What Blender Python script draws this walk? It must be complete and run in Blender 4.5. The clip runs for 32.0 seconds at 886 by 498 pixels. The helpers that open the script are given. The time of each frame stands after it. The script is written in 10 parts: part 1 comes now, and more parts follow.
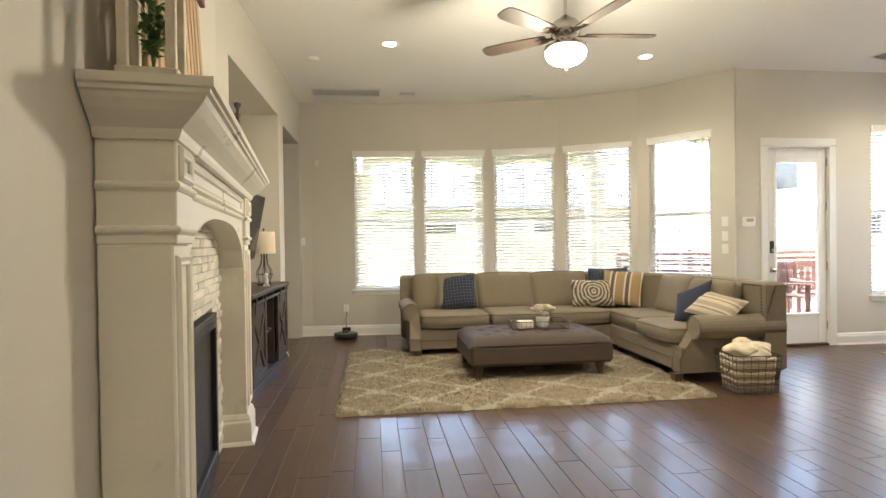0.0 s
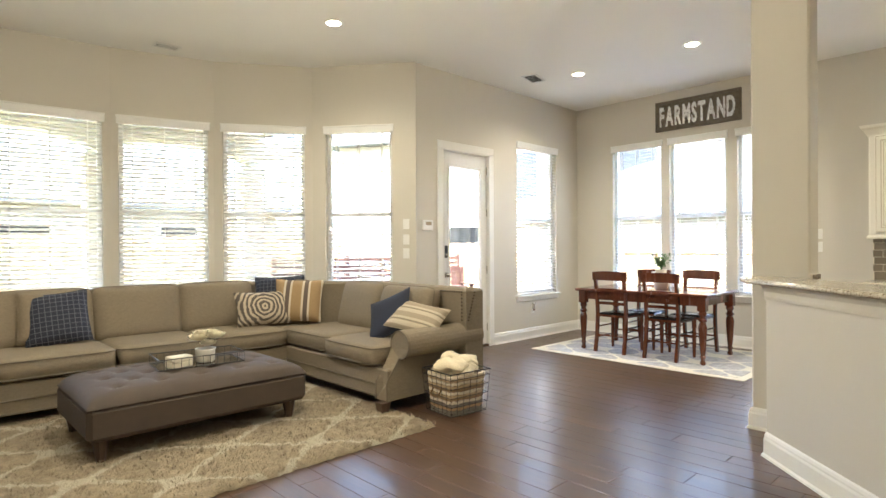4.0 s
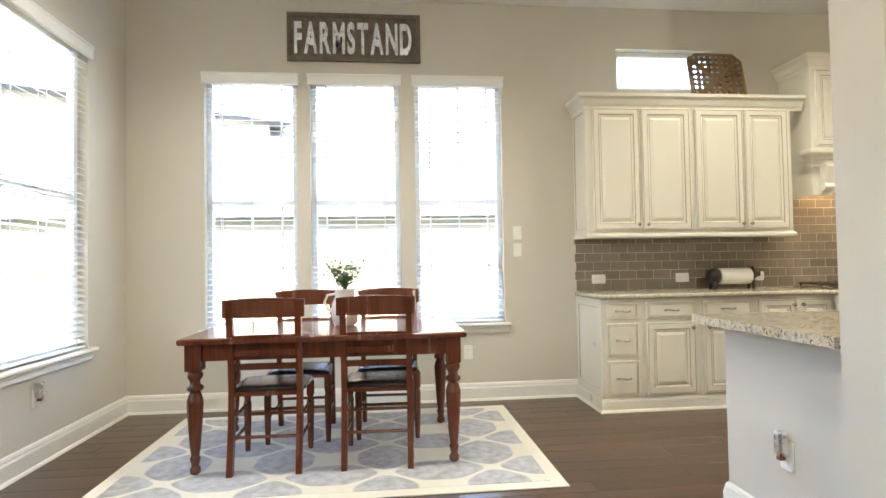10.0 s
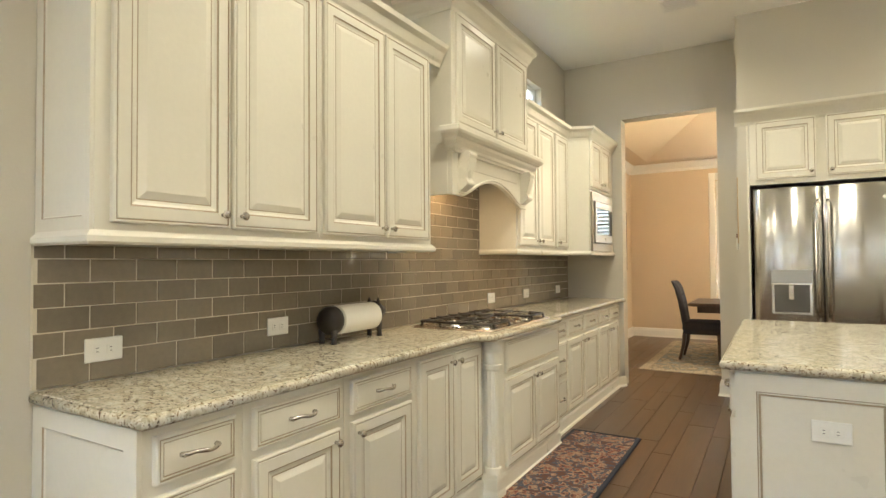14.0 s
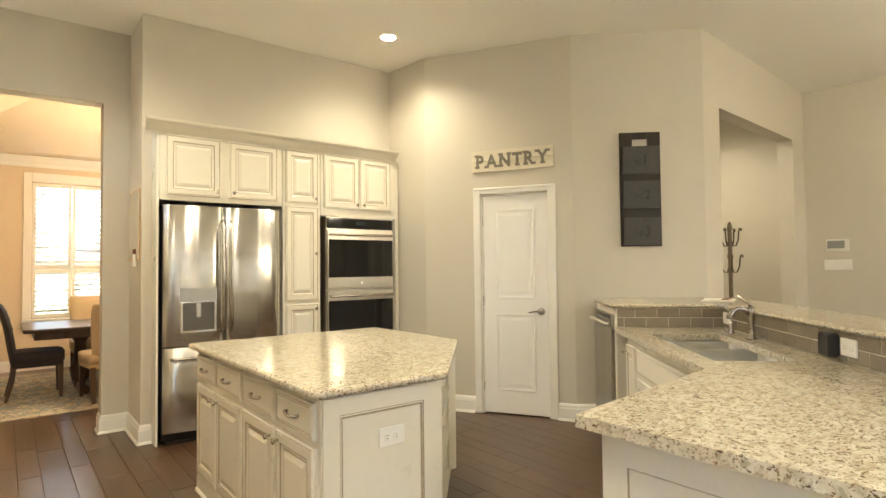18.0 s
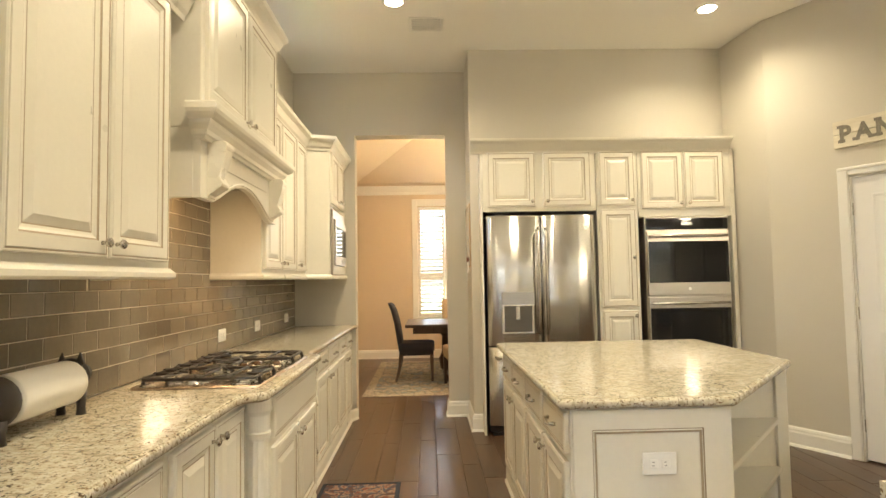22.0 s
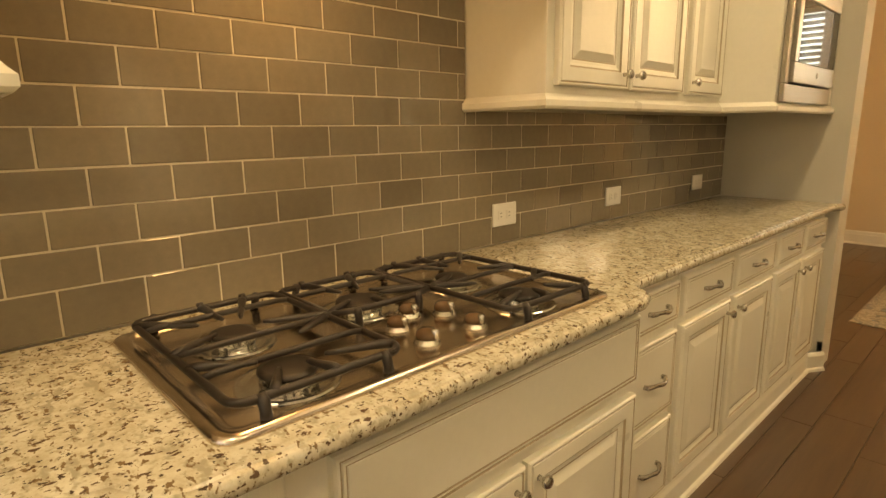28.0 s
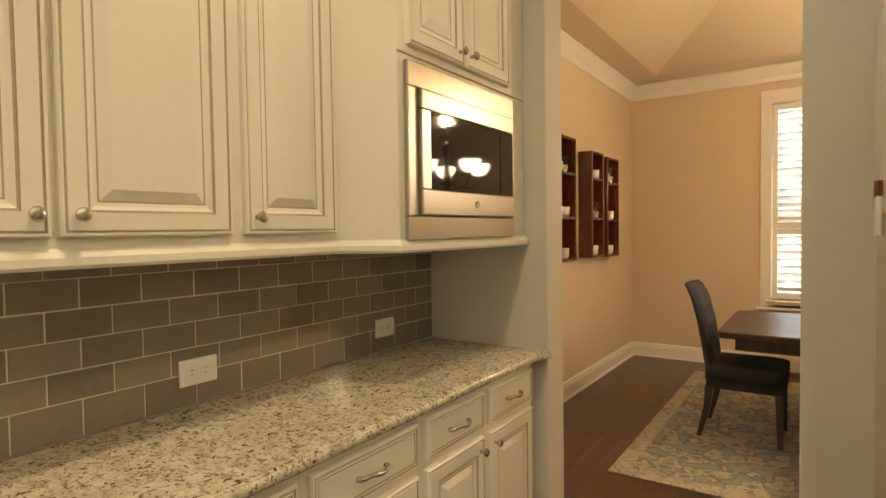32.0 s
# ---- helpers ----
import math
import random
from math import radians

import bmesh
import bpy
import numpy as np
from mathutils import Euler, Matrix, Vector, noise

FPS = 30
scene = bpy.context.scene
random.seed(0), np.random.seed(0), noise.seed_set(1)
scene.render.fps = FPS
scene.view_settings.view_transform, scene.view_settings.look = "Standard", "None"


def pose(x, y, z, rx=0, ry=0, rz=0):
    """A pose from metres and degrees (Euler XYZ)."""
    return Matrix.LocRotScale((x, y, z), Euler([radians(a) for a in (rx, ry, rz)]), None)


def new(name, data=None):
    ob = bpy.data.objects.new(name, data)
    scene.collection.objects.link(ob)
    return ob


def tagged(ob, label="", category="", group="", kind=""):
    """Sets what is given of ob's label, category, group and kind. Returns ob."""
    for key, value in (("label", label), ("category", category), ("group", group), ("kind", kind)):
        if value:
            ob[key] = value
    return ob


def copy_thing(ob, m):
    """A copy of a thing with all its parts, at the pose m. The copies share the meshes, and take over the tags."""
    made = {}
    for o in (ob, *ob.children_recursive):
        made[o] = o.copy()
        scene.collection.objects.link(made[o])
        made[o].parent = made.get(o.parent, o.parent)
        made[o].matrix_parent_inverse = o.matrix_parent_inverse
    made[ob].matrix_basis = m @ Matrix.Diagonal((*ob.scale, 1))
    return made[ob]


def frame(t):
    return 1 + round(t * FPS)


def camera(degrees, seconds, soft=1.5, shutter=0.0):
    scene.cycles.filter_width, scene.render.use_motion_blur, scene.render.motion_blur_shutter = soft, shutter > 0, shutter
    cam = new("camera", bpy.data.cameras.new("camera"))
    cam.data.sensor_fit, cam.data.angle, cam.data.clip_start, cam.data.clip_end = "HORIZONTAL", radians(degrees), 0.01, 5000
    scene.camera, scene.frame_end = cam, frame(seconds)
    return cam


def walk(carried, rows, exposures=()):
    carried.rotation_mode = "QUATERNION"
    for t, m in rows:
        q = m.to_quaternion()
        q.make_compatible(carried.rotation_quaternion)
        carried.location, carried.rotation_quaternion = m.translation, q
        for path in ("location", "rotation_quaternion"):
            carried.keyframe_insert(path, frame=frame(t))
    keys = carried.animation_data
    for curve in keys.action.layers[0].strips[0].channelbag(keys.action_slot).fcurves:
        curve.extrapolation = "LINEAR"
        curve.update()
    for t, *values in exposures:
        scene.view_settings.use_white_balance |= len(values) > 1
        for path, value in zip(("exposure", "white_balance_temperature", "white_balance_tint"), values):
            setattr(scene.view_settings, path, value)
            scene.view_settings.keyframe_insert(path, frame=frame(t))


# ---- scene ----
EXPOSURE = [(0, 5.12, 5950, 6), (2, 4.95, 5800, 6), (5, 5.28, 5800, 4), (8, 5.18, 5700, 4), (9, 5.28, 5600, 4), (12, 5.11, 5800, 4), (14, 5.11, 5900, 1), (18, 5.36, 6450, 3), (19, 5.33, 6400, 3), (20.5, 5.33, 6400, 3), (23, 5.08, 6950, 4), (26.5, 4.79, 8500, 4), (28, 4.7, 9300, 7), (30, 4.71, 8800, 7), (31, 4.6, 7800, 7), (32, 4.58, 7500, 7)]
cam = camera(76.97, 32.0)
PATH = [
    (0, -0.089, -0.617, 1.346, 89.43, 0.79, -7.19),
    (0.5, -0.069, -0.267, 1.344, 89.61, 0.84, -6.87),
    (1, 0.041, 0.011, 1.323, 89.67, 0.89, -6.65),
    (1.5, 0.134, 0.261, 1.321, 89.70, 0.90, -7.08),
    (2, 0.145, 0.438, 1.335, 89.64, 0.70, -11.19),
    (2.5, 0.112, 0.539, 1.373, 89.39, 0.64, -19.44),
    (4.5, 0.073, 0.965, 1.272, 90.32, 0.20, -53.01),
    (5, 0.174, 1.069, 1.282, 90.65, 0.12, -62.85),
    (5.5, 0.256, 1.222, 1.314, 90.79, 0.15, -72.35),
    (6, 0.332, 1.468, 1.365, 90.79, 0.36, -83.86),
    (6.5, 0.477, 1.767, 1.419, 90.69, 0.47, -92.79),
    (7, 0.675, 2.107, 1.462, 91.11, 0.61, -99.85),
    (7.5, 0.947, 2.544, 1.440, 91.48, 0.58, -105.43),
    (8, 1.321, 2.947, 1.409, 91.43, 0.49, -106.87),
    (8.5, 1.716, 3.286, 1.343, 91.24, 0.53, -106.06),
    (9, 2.128, 3.461, 1.269, 91.29, 0.58, -102.50),
    (9.5, 2.550, 3.523, 1.213, 91.36, 0.93, -97.13),
    (10, 2.964, 3.620, 1.168, 91.57, 0.96, -95.73),
    (10.5, 3.431, 3.694, 1.165, 91.46, 0.96, -97.25),
    (11, 3.894, 3.666, 1.191, 91.18, 0.68, -101.71),
    (11.5, 4.318, 3.606, 1.239, 90.81, 0.49, -109.82),
    (12, 4.684, 3.455, 1.262, 91.14, 0.45, -117.75),
    (12.5, 5.041, 3.333, 1.262, 91.28, 0.31, -125.30),
    (13, 5.310, 3.205, 1.286, 91.19, 0.15, -133.71),
    (13.5, 5.535, 3.003, 1.306, 91.25, 0.22, -140.67),
    (14, 5.737, 2.816, 1.298, 91.44, 0.43, -149.23),
    (14.5, 5.917, 2.636, 1.297, 91.56, 0.56, -160.62),
    (15, 6.085, 2.506, 1.305, 91.59, 0.55, -172.27),
    (15.5, 6.284, 2.474, 1.312, 91.64, 0.80, -181.86),
    (17.5, 6.802, 2.317, 1.368, 91.85, 0.58, -214.46),
    (18, 6.852, 2.307, 1.369, 91.84, 0.62, -218.17),
    (18.5, 6.863, 2.292, 1.371, 91.86, 0.74, -219.41),
    (19, 6.861, 2.281, 1.374, 92.19, 0.77, -219.43),
    (19.5, 6.815, 2.288, 1.360, 92.77, 0.83, -217.13),
    (20, 6.708, 2.344, 1.357, 93.13, 0.99, -210.56),
    (20.5, 6.628, 2.389, 1.350, 93.22, 1.00, -203.24),
    (21, 6.557, 2.372, 1.346, 93.23, 1.02, -196.98),
    (21.5, 6.485, 2.349, 1.356, 93.18, 1.00, -189.99),
    (22, 6.395, 2.346, 1.341, 93.14, 0.98, -181.55),
    (22.5, 6.263, 2.357, 1.320, 93.13, 1.02, -172.92),
    (23, 6.177, 2.305, 1.298, 93.14, 1.06, -164.05),
    (23.5, 6.133, 2.206, 1.291, 93.14, 1.09, -156.89),
    (24, 6.107, 2.092, 1.286, 92.97, 1.03, -150.06),
    (24.5, 6.090, 1.865, 1.266, 93.39, 1.11, -144.32),
    (26.5, 6.169, 0.811, 1.334, 86.58, 1.06, -135.86),
    (27, 6.255, 0.594, 1.341, 82.79, 0.88, -134.03),
    (27.5, 6.333, 0.383, 1.338, 80.36, 0.80, -133.39),
    (28, 6.432, 0.253, 1.301, 78.11, 0.80, -133.28),
    (28.5, 6.495, 0.192, 1.299, 76.45, 0.65, -133.31),
    (29, 6.520, 0.148, 1.316, 76.23, 0.54, -134.45),
    (29.5, 6.490, 0.078, 1.329, 76.16, 0.44, -137.35),
    (30, 6.380, -0.093, 1.374, 78.40, 0.64, -139.62),
    (30.5, 6.264, -0.273, 1.408, 82.17, 0.72, -140.99),
    (31, 6.213, -0.494, 1.412, 85.25, 0.75, -143.62),
    (31.5, 6.166, -0.753, 1.430, 86.96, 0.75, -145.62),
    (32, 6.138, -0.996, 1.428, 88.10, 0.82, -145.68),
]
walk(cam, [(t, pose(*place)) for t, *place in PATH], EXPOSURE)
SKY, SUN, LAMP_GLOW, LAMP_POWER = 0.15, 0.7, 1.2, 3.7

# ---- light ----
world = bpy.data.worlds.new("sky")
scene.world = world
world.use_nodes = True
wn = world.node_tree.nodes
sky = wn.new("ShaderNodeTexSky")
sky.sky_type, sky.sun_disc = "NISHITA", False
sky.sun_elevation, sky.sun_rotation = radians(65), radians(270)
sky.air_density, sky.dust_density, sky.ozone_density = 0.75, 6.0, 0.6
wn["Background"].inputs["Strength"].default_value = SKY
world.node_tree.links.new(sky.outputs[0], wn["Background"].inputs["Color"])
sun_lamp = bpy.data.lights.new("sun", "SUN")
sun_lamp.energy, sun_lamp.angle, sun_lamp.color = SUN, radians(4), (1.0, 0.95, 0.88)
new("sun", sun_lamp).matrix_world = pose(0, 0, 20, 25, 0, 270)


# ---- materials ----
def shader(name, rough=0.5, metal=0.0):
    m = bpy.data.materials.new(name)
    m.use_nodes = True
    b = m.node_tree.nodes["Principled BSDF"]
    b.inputs["Roughness"].default_value, b.inputs["Metallic"].default_value = rough, metal
    return m, b, m.node_tree.nodes, m.node_tree.links


def ramp(ns, stops):
    r = ns.new("ShaderNodeValToRGB")
    e = r.color_ramp.elements
    while len(e) < len(stops):
        e.new(0.5)
    for el, (p, c) in zip(e, stops):
        el.position, el.color = p, (*c, 1)
    return r


def noise_node(ns, ls, co, scale, detail=3.0, rough=0.55, stretch=None):
    n = ns.new("ShaderNodeTexNoise")
    n.inputs["Scale"].default_value, n.inputs["Detail"].default_value, n.inputs["Roughness"].default_value = scale, detail, rough
    if stretch:
        mp = ns.new("ShaderNodeMapping")
        mp.inputs["Scale"].default_value = stretch
        ls.new(co, mp.inputs["Vector"])
        co = mp.outputs[0]
    ls.new(co, n.inputs["Vector"])
    return n


def shade(c, k):
    return tuple(min(1.0, v * k) for v in c)


def plain(name, color, rough=0.5, metal=0.0, vary=0.06, scale=3.0, fine=60.0, bump=0.08, spread=0.0, stretch=None, coat=0.0, gloss_vary=0.08, bump_dist=0.002):
    """A surface with slow and fine variation of colour, gloss and relief."""
    m, b, ns, ls = shader(name, rough, metal)
    co = ns.new("ShaderNodeTexCoord").outputs["Object"]
    big, small = noise_node(ns, ls, co, scale, 4.0, 0.55, stretch), noise_node(ns, ls, co, fine, 3.0, 0.6, stretch)
    mix = ns.new("ShaderNodeMath")
    mix.operation = "ADD"
    ls.new(big.outputs[0], mix.inputs[0]), ls.new(small.outputs[0], mix.inputs[1])
    half = ns.new("ShaderNodeMath")
    half.operation = "MULTIPLY"
    half.inputs[1].default_value = 0.5
    ls.new(mix.outputs[0], half.inputs[0])
    r = ramp(ns, [(0.3, shade(color, 1 - vary)), (0.7, shade(color, 1 + vary))])
    ls.new(half.outputs[0], r.inputs[0])
    out = r.outputs[0]
    if spread:
        info = ns.new("ShaderNodeObjectInfo")
        hsv = ns.new("ShaderNodeHueSaturation")
        rng = ns.new("ShaderNodeMapRange")
        rng.inputs["To Min"].default_value, rng.inputs["To Max"].default_value = 1 - spread, 1 + spread
        ls.new(info.outputs["Random"], rng.inputs[0]), ls.new(rng.outputs[0], hsv.inputs["Value"]), ls.new(out, hsv.inputs["Color"])
        out = hsv.outputs[0]
    ls.new(out, b.inputs["Base Color"])
    rr = ns.new("ShaderNodeMapRange")
    rr.inputs["To Min"].default_value, rr.inputs["To Max"].default_value = max(0.02, rough - gloss_vary), min(1, rough + gloss_vary)
    ls.new(big.outputs[0], rr.inputs[0]), ls.new(rr.outputs[0], b.inputs["Roughness"])
    if bump:
        bp = ns.new("ShaderNodeBump")
        bp.inputs["Strength"].default_value, bp.inputs["Distance"].default_value = bump, bump_dist
        ls.new(small.outputs[0], bp.inputs["Height"]), ls.new(bp.outputs[0], b.inputs["Normal"])
    b.inputs["Coat Weight"].default_value = coat
    return m


def wood(name, dark, light, rough=0.35, axis="x", grain=14.0, spread=0.12, coat=0.0, island=False, bump=0.12):
    """Wood with long grain along one axis; each board a little lighter or darker."""
    m, b, ns, ls = shader(name, rough)
    co = ns.new("ShaderNodeTexCoord").outputs["Object"]
    st = {"x": (0.07, 1, 1), "y": (1, 0.07, 1), "z": (1, 1, 0.07)}[axis]
    src = ns.new("ShaderNodeNewGeometry").outputs["Random Per Island"] if island else ns.new("ShaderNodeObjectInfo").outputs["Random"]
    shift = ns.new("ShaderNodeVectorMath")
    shift.operation = "ADD"
    sc = ns.new("ShaderNodeMath")
    sc.operation = "MULTIPLY"
    sc.inputs[1].default_value = 37.0
    ls.new(src, sc.inputs[0]), ls.new(co, shift.inputs[0]), ls.new(sc.outputs[0], shift.inputs[1])
    a = noise_node(ns, ls, shift.outputs[0], grain, 6.0, 0.65, st)
    f = noise_node(ns, ls, shift.outputs[0], grain * 7, 3.0, 0.6, st)
    add = ns.new("ShaderNodeMath")
    add.operation = "MULTIPLY_ADD"
    add.inputs[1].default_value = 0.35
    ls.new(f.outputs[0], add.inputs[0]), ls.new(a.outputs[0], add.inputs[2])
    r = ramp(ns, [(0.42, dark), (0.62, tuple((x + y) / 2 for x, y in zip(dark, light))), (0.86, light)])
    ls.new(add.outputs[0], r.inputs[0])
    hsv = ns.new("ShaderNodeHueSaturation")
    rng = ns.new("ShaderNodeMapRange")
    rng.inputs["To Min"].default_value, rng.inputs["To Max"].default_value = 1 - spread, 1 + spread
    ls.new(src, rng.inputs[0]), ls.new(rng.outputs[0], hsv.inputs["Value"]), ls.new(r.outputs[0], hsv.inputs["Color"]), ls.new(hsv.outputs[0], b.inputs["Base Color"])
    rr = ns.new("ShaderNodeMapRange")
    rr.inputs["To Min"].default_value, rr.inputs["To Max"].default_value = max(0.05, rough - 0.1), rough + 0.1
    ls.new(a.outputs[0], rr.inputs[0]), ls.new(rr.outputs[0], b.inputs["Roughness"])
    bp = ns.new("ShaderNodeBump")
    bp.inputs["Strength"].default_value, bp.inputs["Distance"].default_value = bump, 0.002
    ls.new(add.outputs[0], bp.inputs["Height"]), ls.new(bp.outputs[0], b.inputs["Normal"])
    b.inputs["Coat Weight"].default_value = coat
    return m


def granite_material():
    m, b, ns, ls = shader("granite", 0.15)
    co = ns.new("ShaderNodeTexCoord").outputs["Object"]
    cloud = noise_node(ns, ls, co, 26.0, 6.0, 0.7)
    base = ramp(ns, [(0.3, (0.44, 0.38, 0.275)), (0.5, (0.60, 0.55, 0.435)), (0.7, (0.71, 0.675, 0.575))])
    ls.new(cloud.outputs[0], base.inputs[0])
    out = base.outputs[0]
    for scale, lo, hi, col, st in ((70.0, 0.55, 0.66, (0.44, 0.39, 0.29), None), (30.0, 0.56, 0.64, (0.40, 0.36, 0.27), (1.0, 1.6, 1.3)), (58.0, 0.60, 0.64, (0.22, 0.15, 0.085), (1.0, 1.8, 1.5)), (48.0, 0.622, 0.648, (0.125, 0.078, 0.050), (1.9, 1.0, 1.5)), (80.0, 0.640, 0.665, (0.085, 0.058, 0.040), (1.3, 1.0, 1.2))):
        n = noise_node(ns, ls, co, scale, 2.5, 0.6, st)
        mask = ramp(ns, [(lo, (0, 0, 0)), (hi, (1, 1, 1))])
        ls.new(n.outputs[0], mask.inputs[0])
        mx = ns.new("ShaderNodeMix")
        mx.data_type = "RGBA"
        ls.new(mask.outputs[0], mx.inputs["Factor"]), ls.new(out, mx.inputs["A"])
        mx.inputs["B"].default_value = (*col, 1)
        out = mx.outputs["Result"]
    ls.new(out, b.inputs["Base Color"])
    b.inputs["Coat Weight"].default_value, b.inputs["Coat Roughness"].default_value = 0.05, 0.03
    b.inputs["Specular IOR Level"].default_value = 0.42
    return m


def math_node(ns, ls, op, a, c=None):
    n = ns.new("ShaderNodeMath")
    n.operation = op
    for i, v in enumerate((a, c)):
        if v is None:
            continue
        if isinstance(v, (int, float)):
            n.inputs[i].default_value = v
        else:
            ls.new(v, n.inputs[i])
    return n.outputs[0]


def trellis(name, field, line, cell, thick, wobble=0.0, rough=0.95, bump=0.5, fine=220.0, straight=False):
    """A rug's field with a lattice of lines: rounded ogees, or plain diamonds."""
    m, b, ns, ls = shader(name, rough)
    co = ns.new("ShaderNodeTexCoord").outputs["Object"]
    if wobble:
        nz = noise_node(ns, ls, co, 9.0, 2.0)
        sub = ns.new("ShaderNodeVectorMath")
        sub.operation = "MULTIPLY_ADD"
        sub.inputs[1].default_value = (wobble, wobble, 0)
        ls.new(nz.outputs["Color"], sub.inputs[0]), ls.new(co, sub.inputs[2])
        co = sub.outputs[0]
    sep = ns.new("ShaderNodeSeparateXYZ")
    ls.new(co, sep.inputs[0])
    u = math_node(ns, ls, "MULTIPLY", sep.outputs[0], 2 * math.pi / cell[0])
    v = math_node(ns, ls, "MULTIPLY", sep.outputs[1], 2 * math.pi / cell[1])
    if straight:
        f = math_node(ns, ls, "ABSOLUTE", math_node(ns, ls, "ADD", math_node(ns, ls, "COSINE", u), math_node(ns, ls, "COSINE", v)))
    else:
        cu, cv = math_node(ns, ls, "COSINE", u), math_node(ns, ls, "COSINE", v)
        e = math_node(ns, ls, "MULTIPLY", math_node(ns, ls, "COSINE", math_node(ns, ls, "MULTIPLY", u, 2)), 0.28)
        e2 = math_node(ns, ls, "MULTIPLY", math_node(ns, ls, "COSINE", math_node(ns, ls, "MULTIPLY", v, 2)), -0.28)
        f = math_node(ns, ls, "ABSOLUTE", math_node(ns, ls, "ADD", math_node(ns, ls, "ADD", cu, cv), math_node(ns, ls, "ADD", e, e2)))
    mask = ramp(ns, [(thick * 0.8, (1, 1, 1)), (thick * 1.25, (0, 0, 0))])
    ls.new(f, mask.inputs[0])
    pile, slow = noise_node(ns, ls, co, fine, 3.0), noise_node(ns, ls, co, 18.0, 3.0)
    fc = ramp(ns, [(0.3, shade(field, 0.8)), (0.7, shade(field, 1.2))])
    lc = ramp(ns, [(0.3, shade(line, 0.85)), (0.7, shade(line, 1.1))])
    ls.new(slow.outputs[0], fc.inputs[0]), ls.new(pile.outputs[0], lc.inputs[0])
    mx = ns.new("ShaderNodeMix")
    mx.data_type = "RGBA"
    ls.new(mask.outputs[0], mx.inputs["Factor"]), ls.new(fc.outputs[0], mx.inputs["A"]), ls.new(lc.outputs[0], mx.inputs["B"])
    ls.new(mx.outputs["Result"], b.inputs["Base Color"])
    bp = ns.new("ShaderNodeBump")
    bp.inputs["Strength"].default_value, bp.inputs["Distance"].default_value = bump, 0.01
    ls.new(pile.outputs[0], bp.inputs["Height"]), ls.new(bp.outputs[0], b.inputs["Normal"])
    b.inputs["Specular IOR Level"].default_value = 0.15
    return m


def carpet(name, colors, scale, rough=0.95):
    """A worn oriental pattern of several wool colours."""
    m, b, ns, ls = shader(name, rough)
    co = ns.new("ShaderNodeTexCoord").outputs["Object"]
    vor = ns.new("ShaderNodeTexVoronoi")
    vor.inputs["Scale"].default_value = scale
    warp = noise_node(ns, ls, co, scale * 0.6, 3.0)
    mixv = ns.new("ShaderNodeVectorMath")
    mixv.operation = "MULTIPLY_ADD"
    mixv.inputs[1].default_value = (0.12, 0.12, 0)
    ls.new(warp.outputs["Color"], mixv.inputs[0]), ls.new(co, mixv.inputs[2]), ls.new(mixv.outputs[0], vor.inputs["Vector"])
    n = noise_node(ns, ls, mixv.outputs[0], scale * 1.7, 4.0, 0.7)
    add = math_node(ns, ls, "ADD", math_node(ns, ls, "MULTIPLY", vor.outputs["Distance"], 0.6), math_node(ns, ls, "MULTIPLY", n.outputs[0], 0.75))
    k = len(colors)
    r = ramp(ns, [(0.38 + 0.5 * i / k, c) for i, c in enumerate(colors)])
    r.color_ramp.interpolation = "CONSTANT"
    ls.new(add, r.inputs[0])
    pile = noise_node(ns, ls, co, 260.0, 2.0)
    mx = ns.new("ShaderNodeMix")
    mx.data_type, mx.blend_type = "RGBA", "MULTIPLY"
    mx.inputs["Factor"].default_value = 0.5
    pr = ramp(ns, [(0.3, (0.6, 0.6, 0.6)), (0.7, (1, 1, 1))])
    ls.new(pile.outputs[0], pr.inputs[0]), ls.new(r.outputs[0], mx.inputs["A"]), ls.new(pr.outputs[0], mx.inputs["B"])
    ls.new(mx.outputs["Result"], b.inputs["Base Color"])
    bp = ns.new("ShaderNodeBump")
    bp.inputs["Strength"].default_value = 0.3
    ls.new(pile.outputs[0], bp.inputs["Height"]), ls.new(bp.outputs[0], b.inputs["Normal"])
    return m


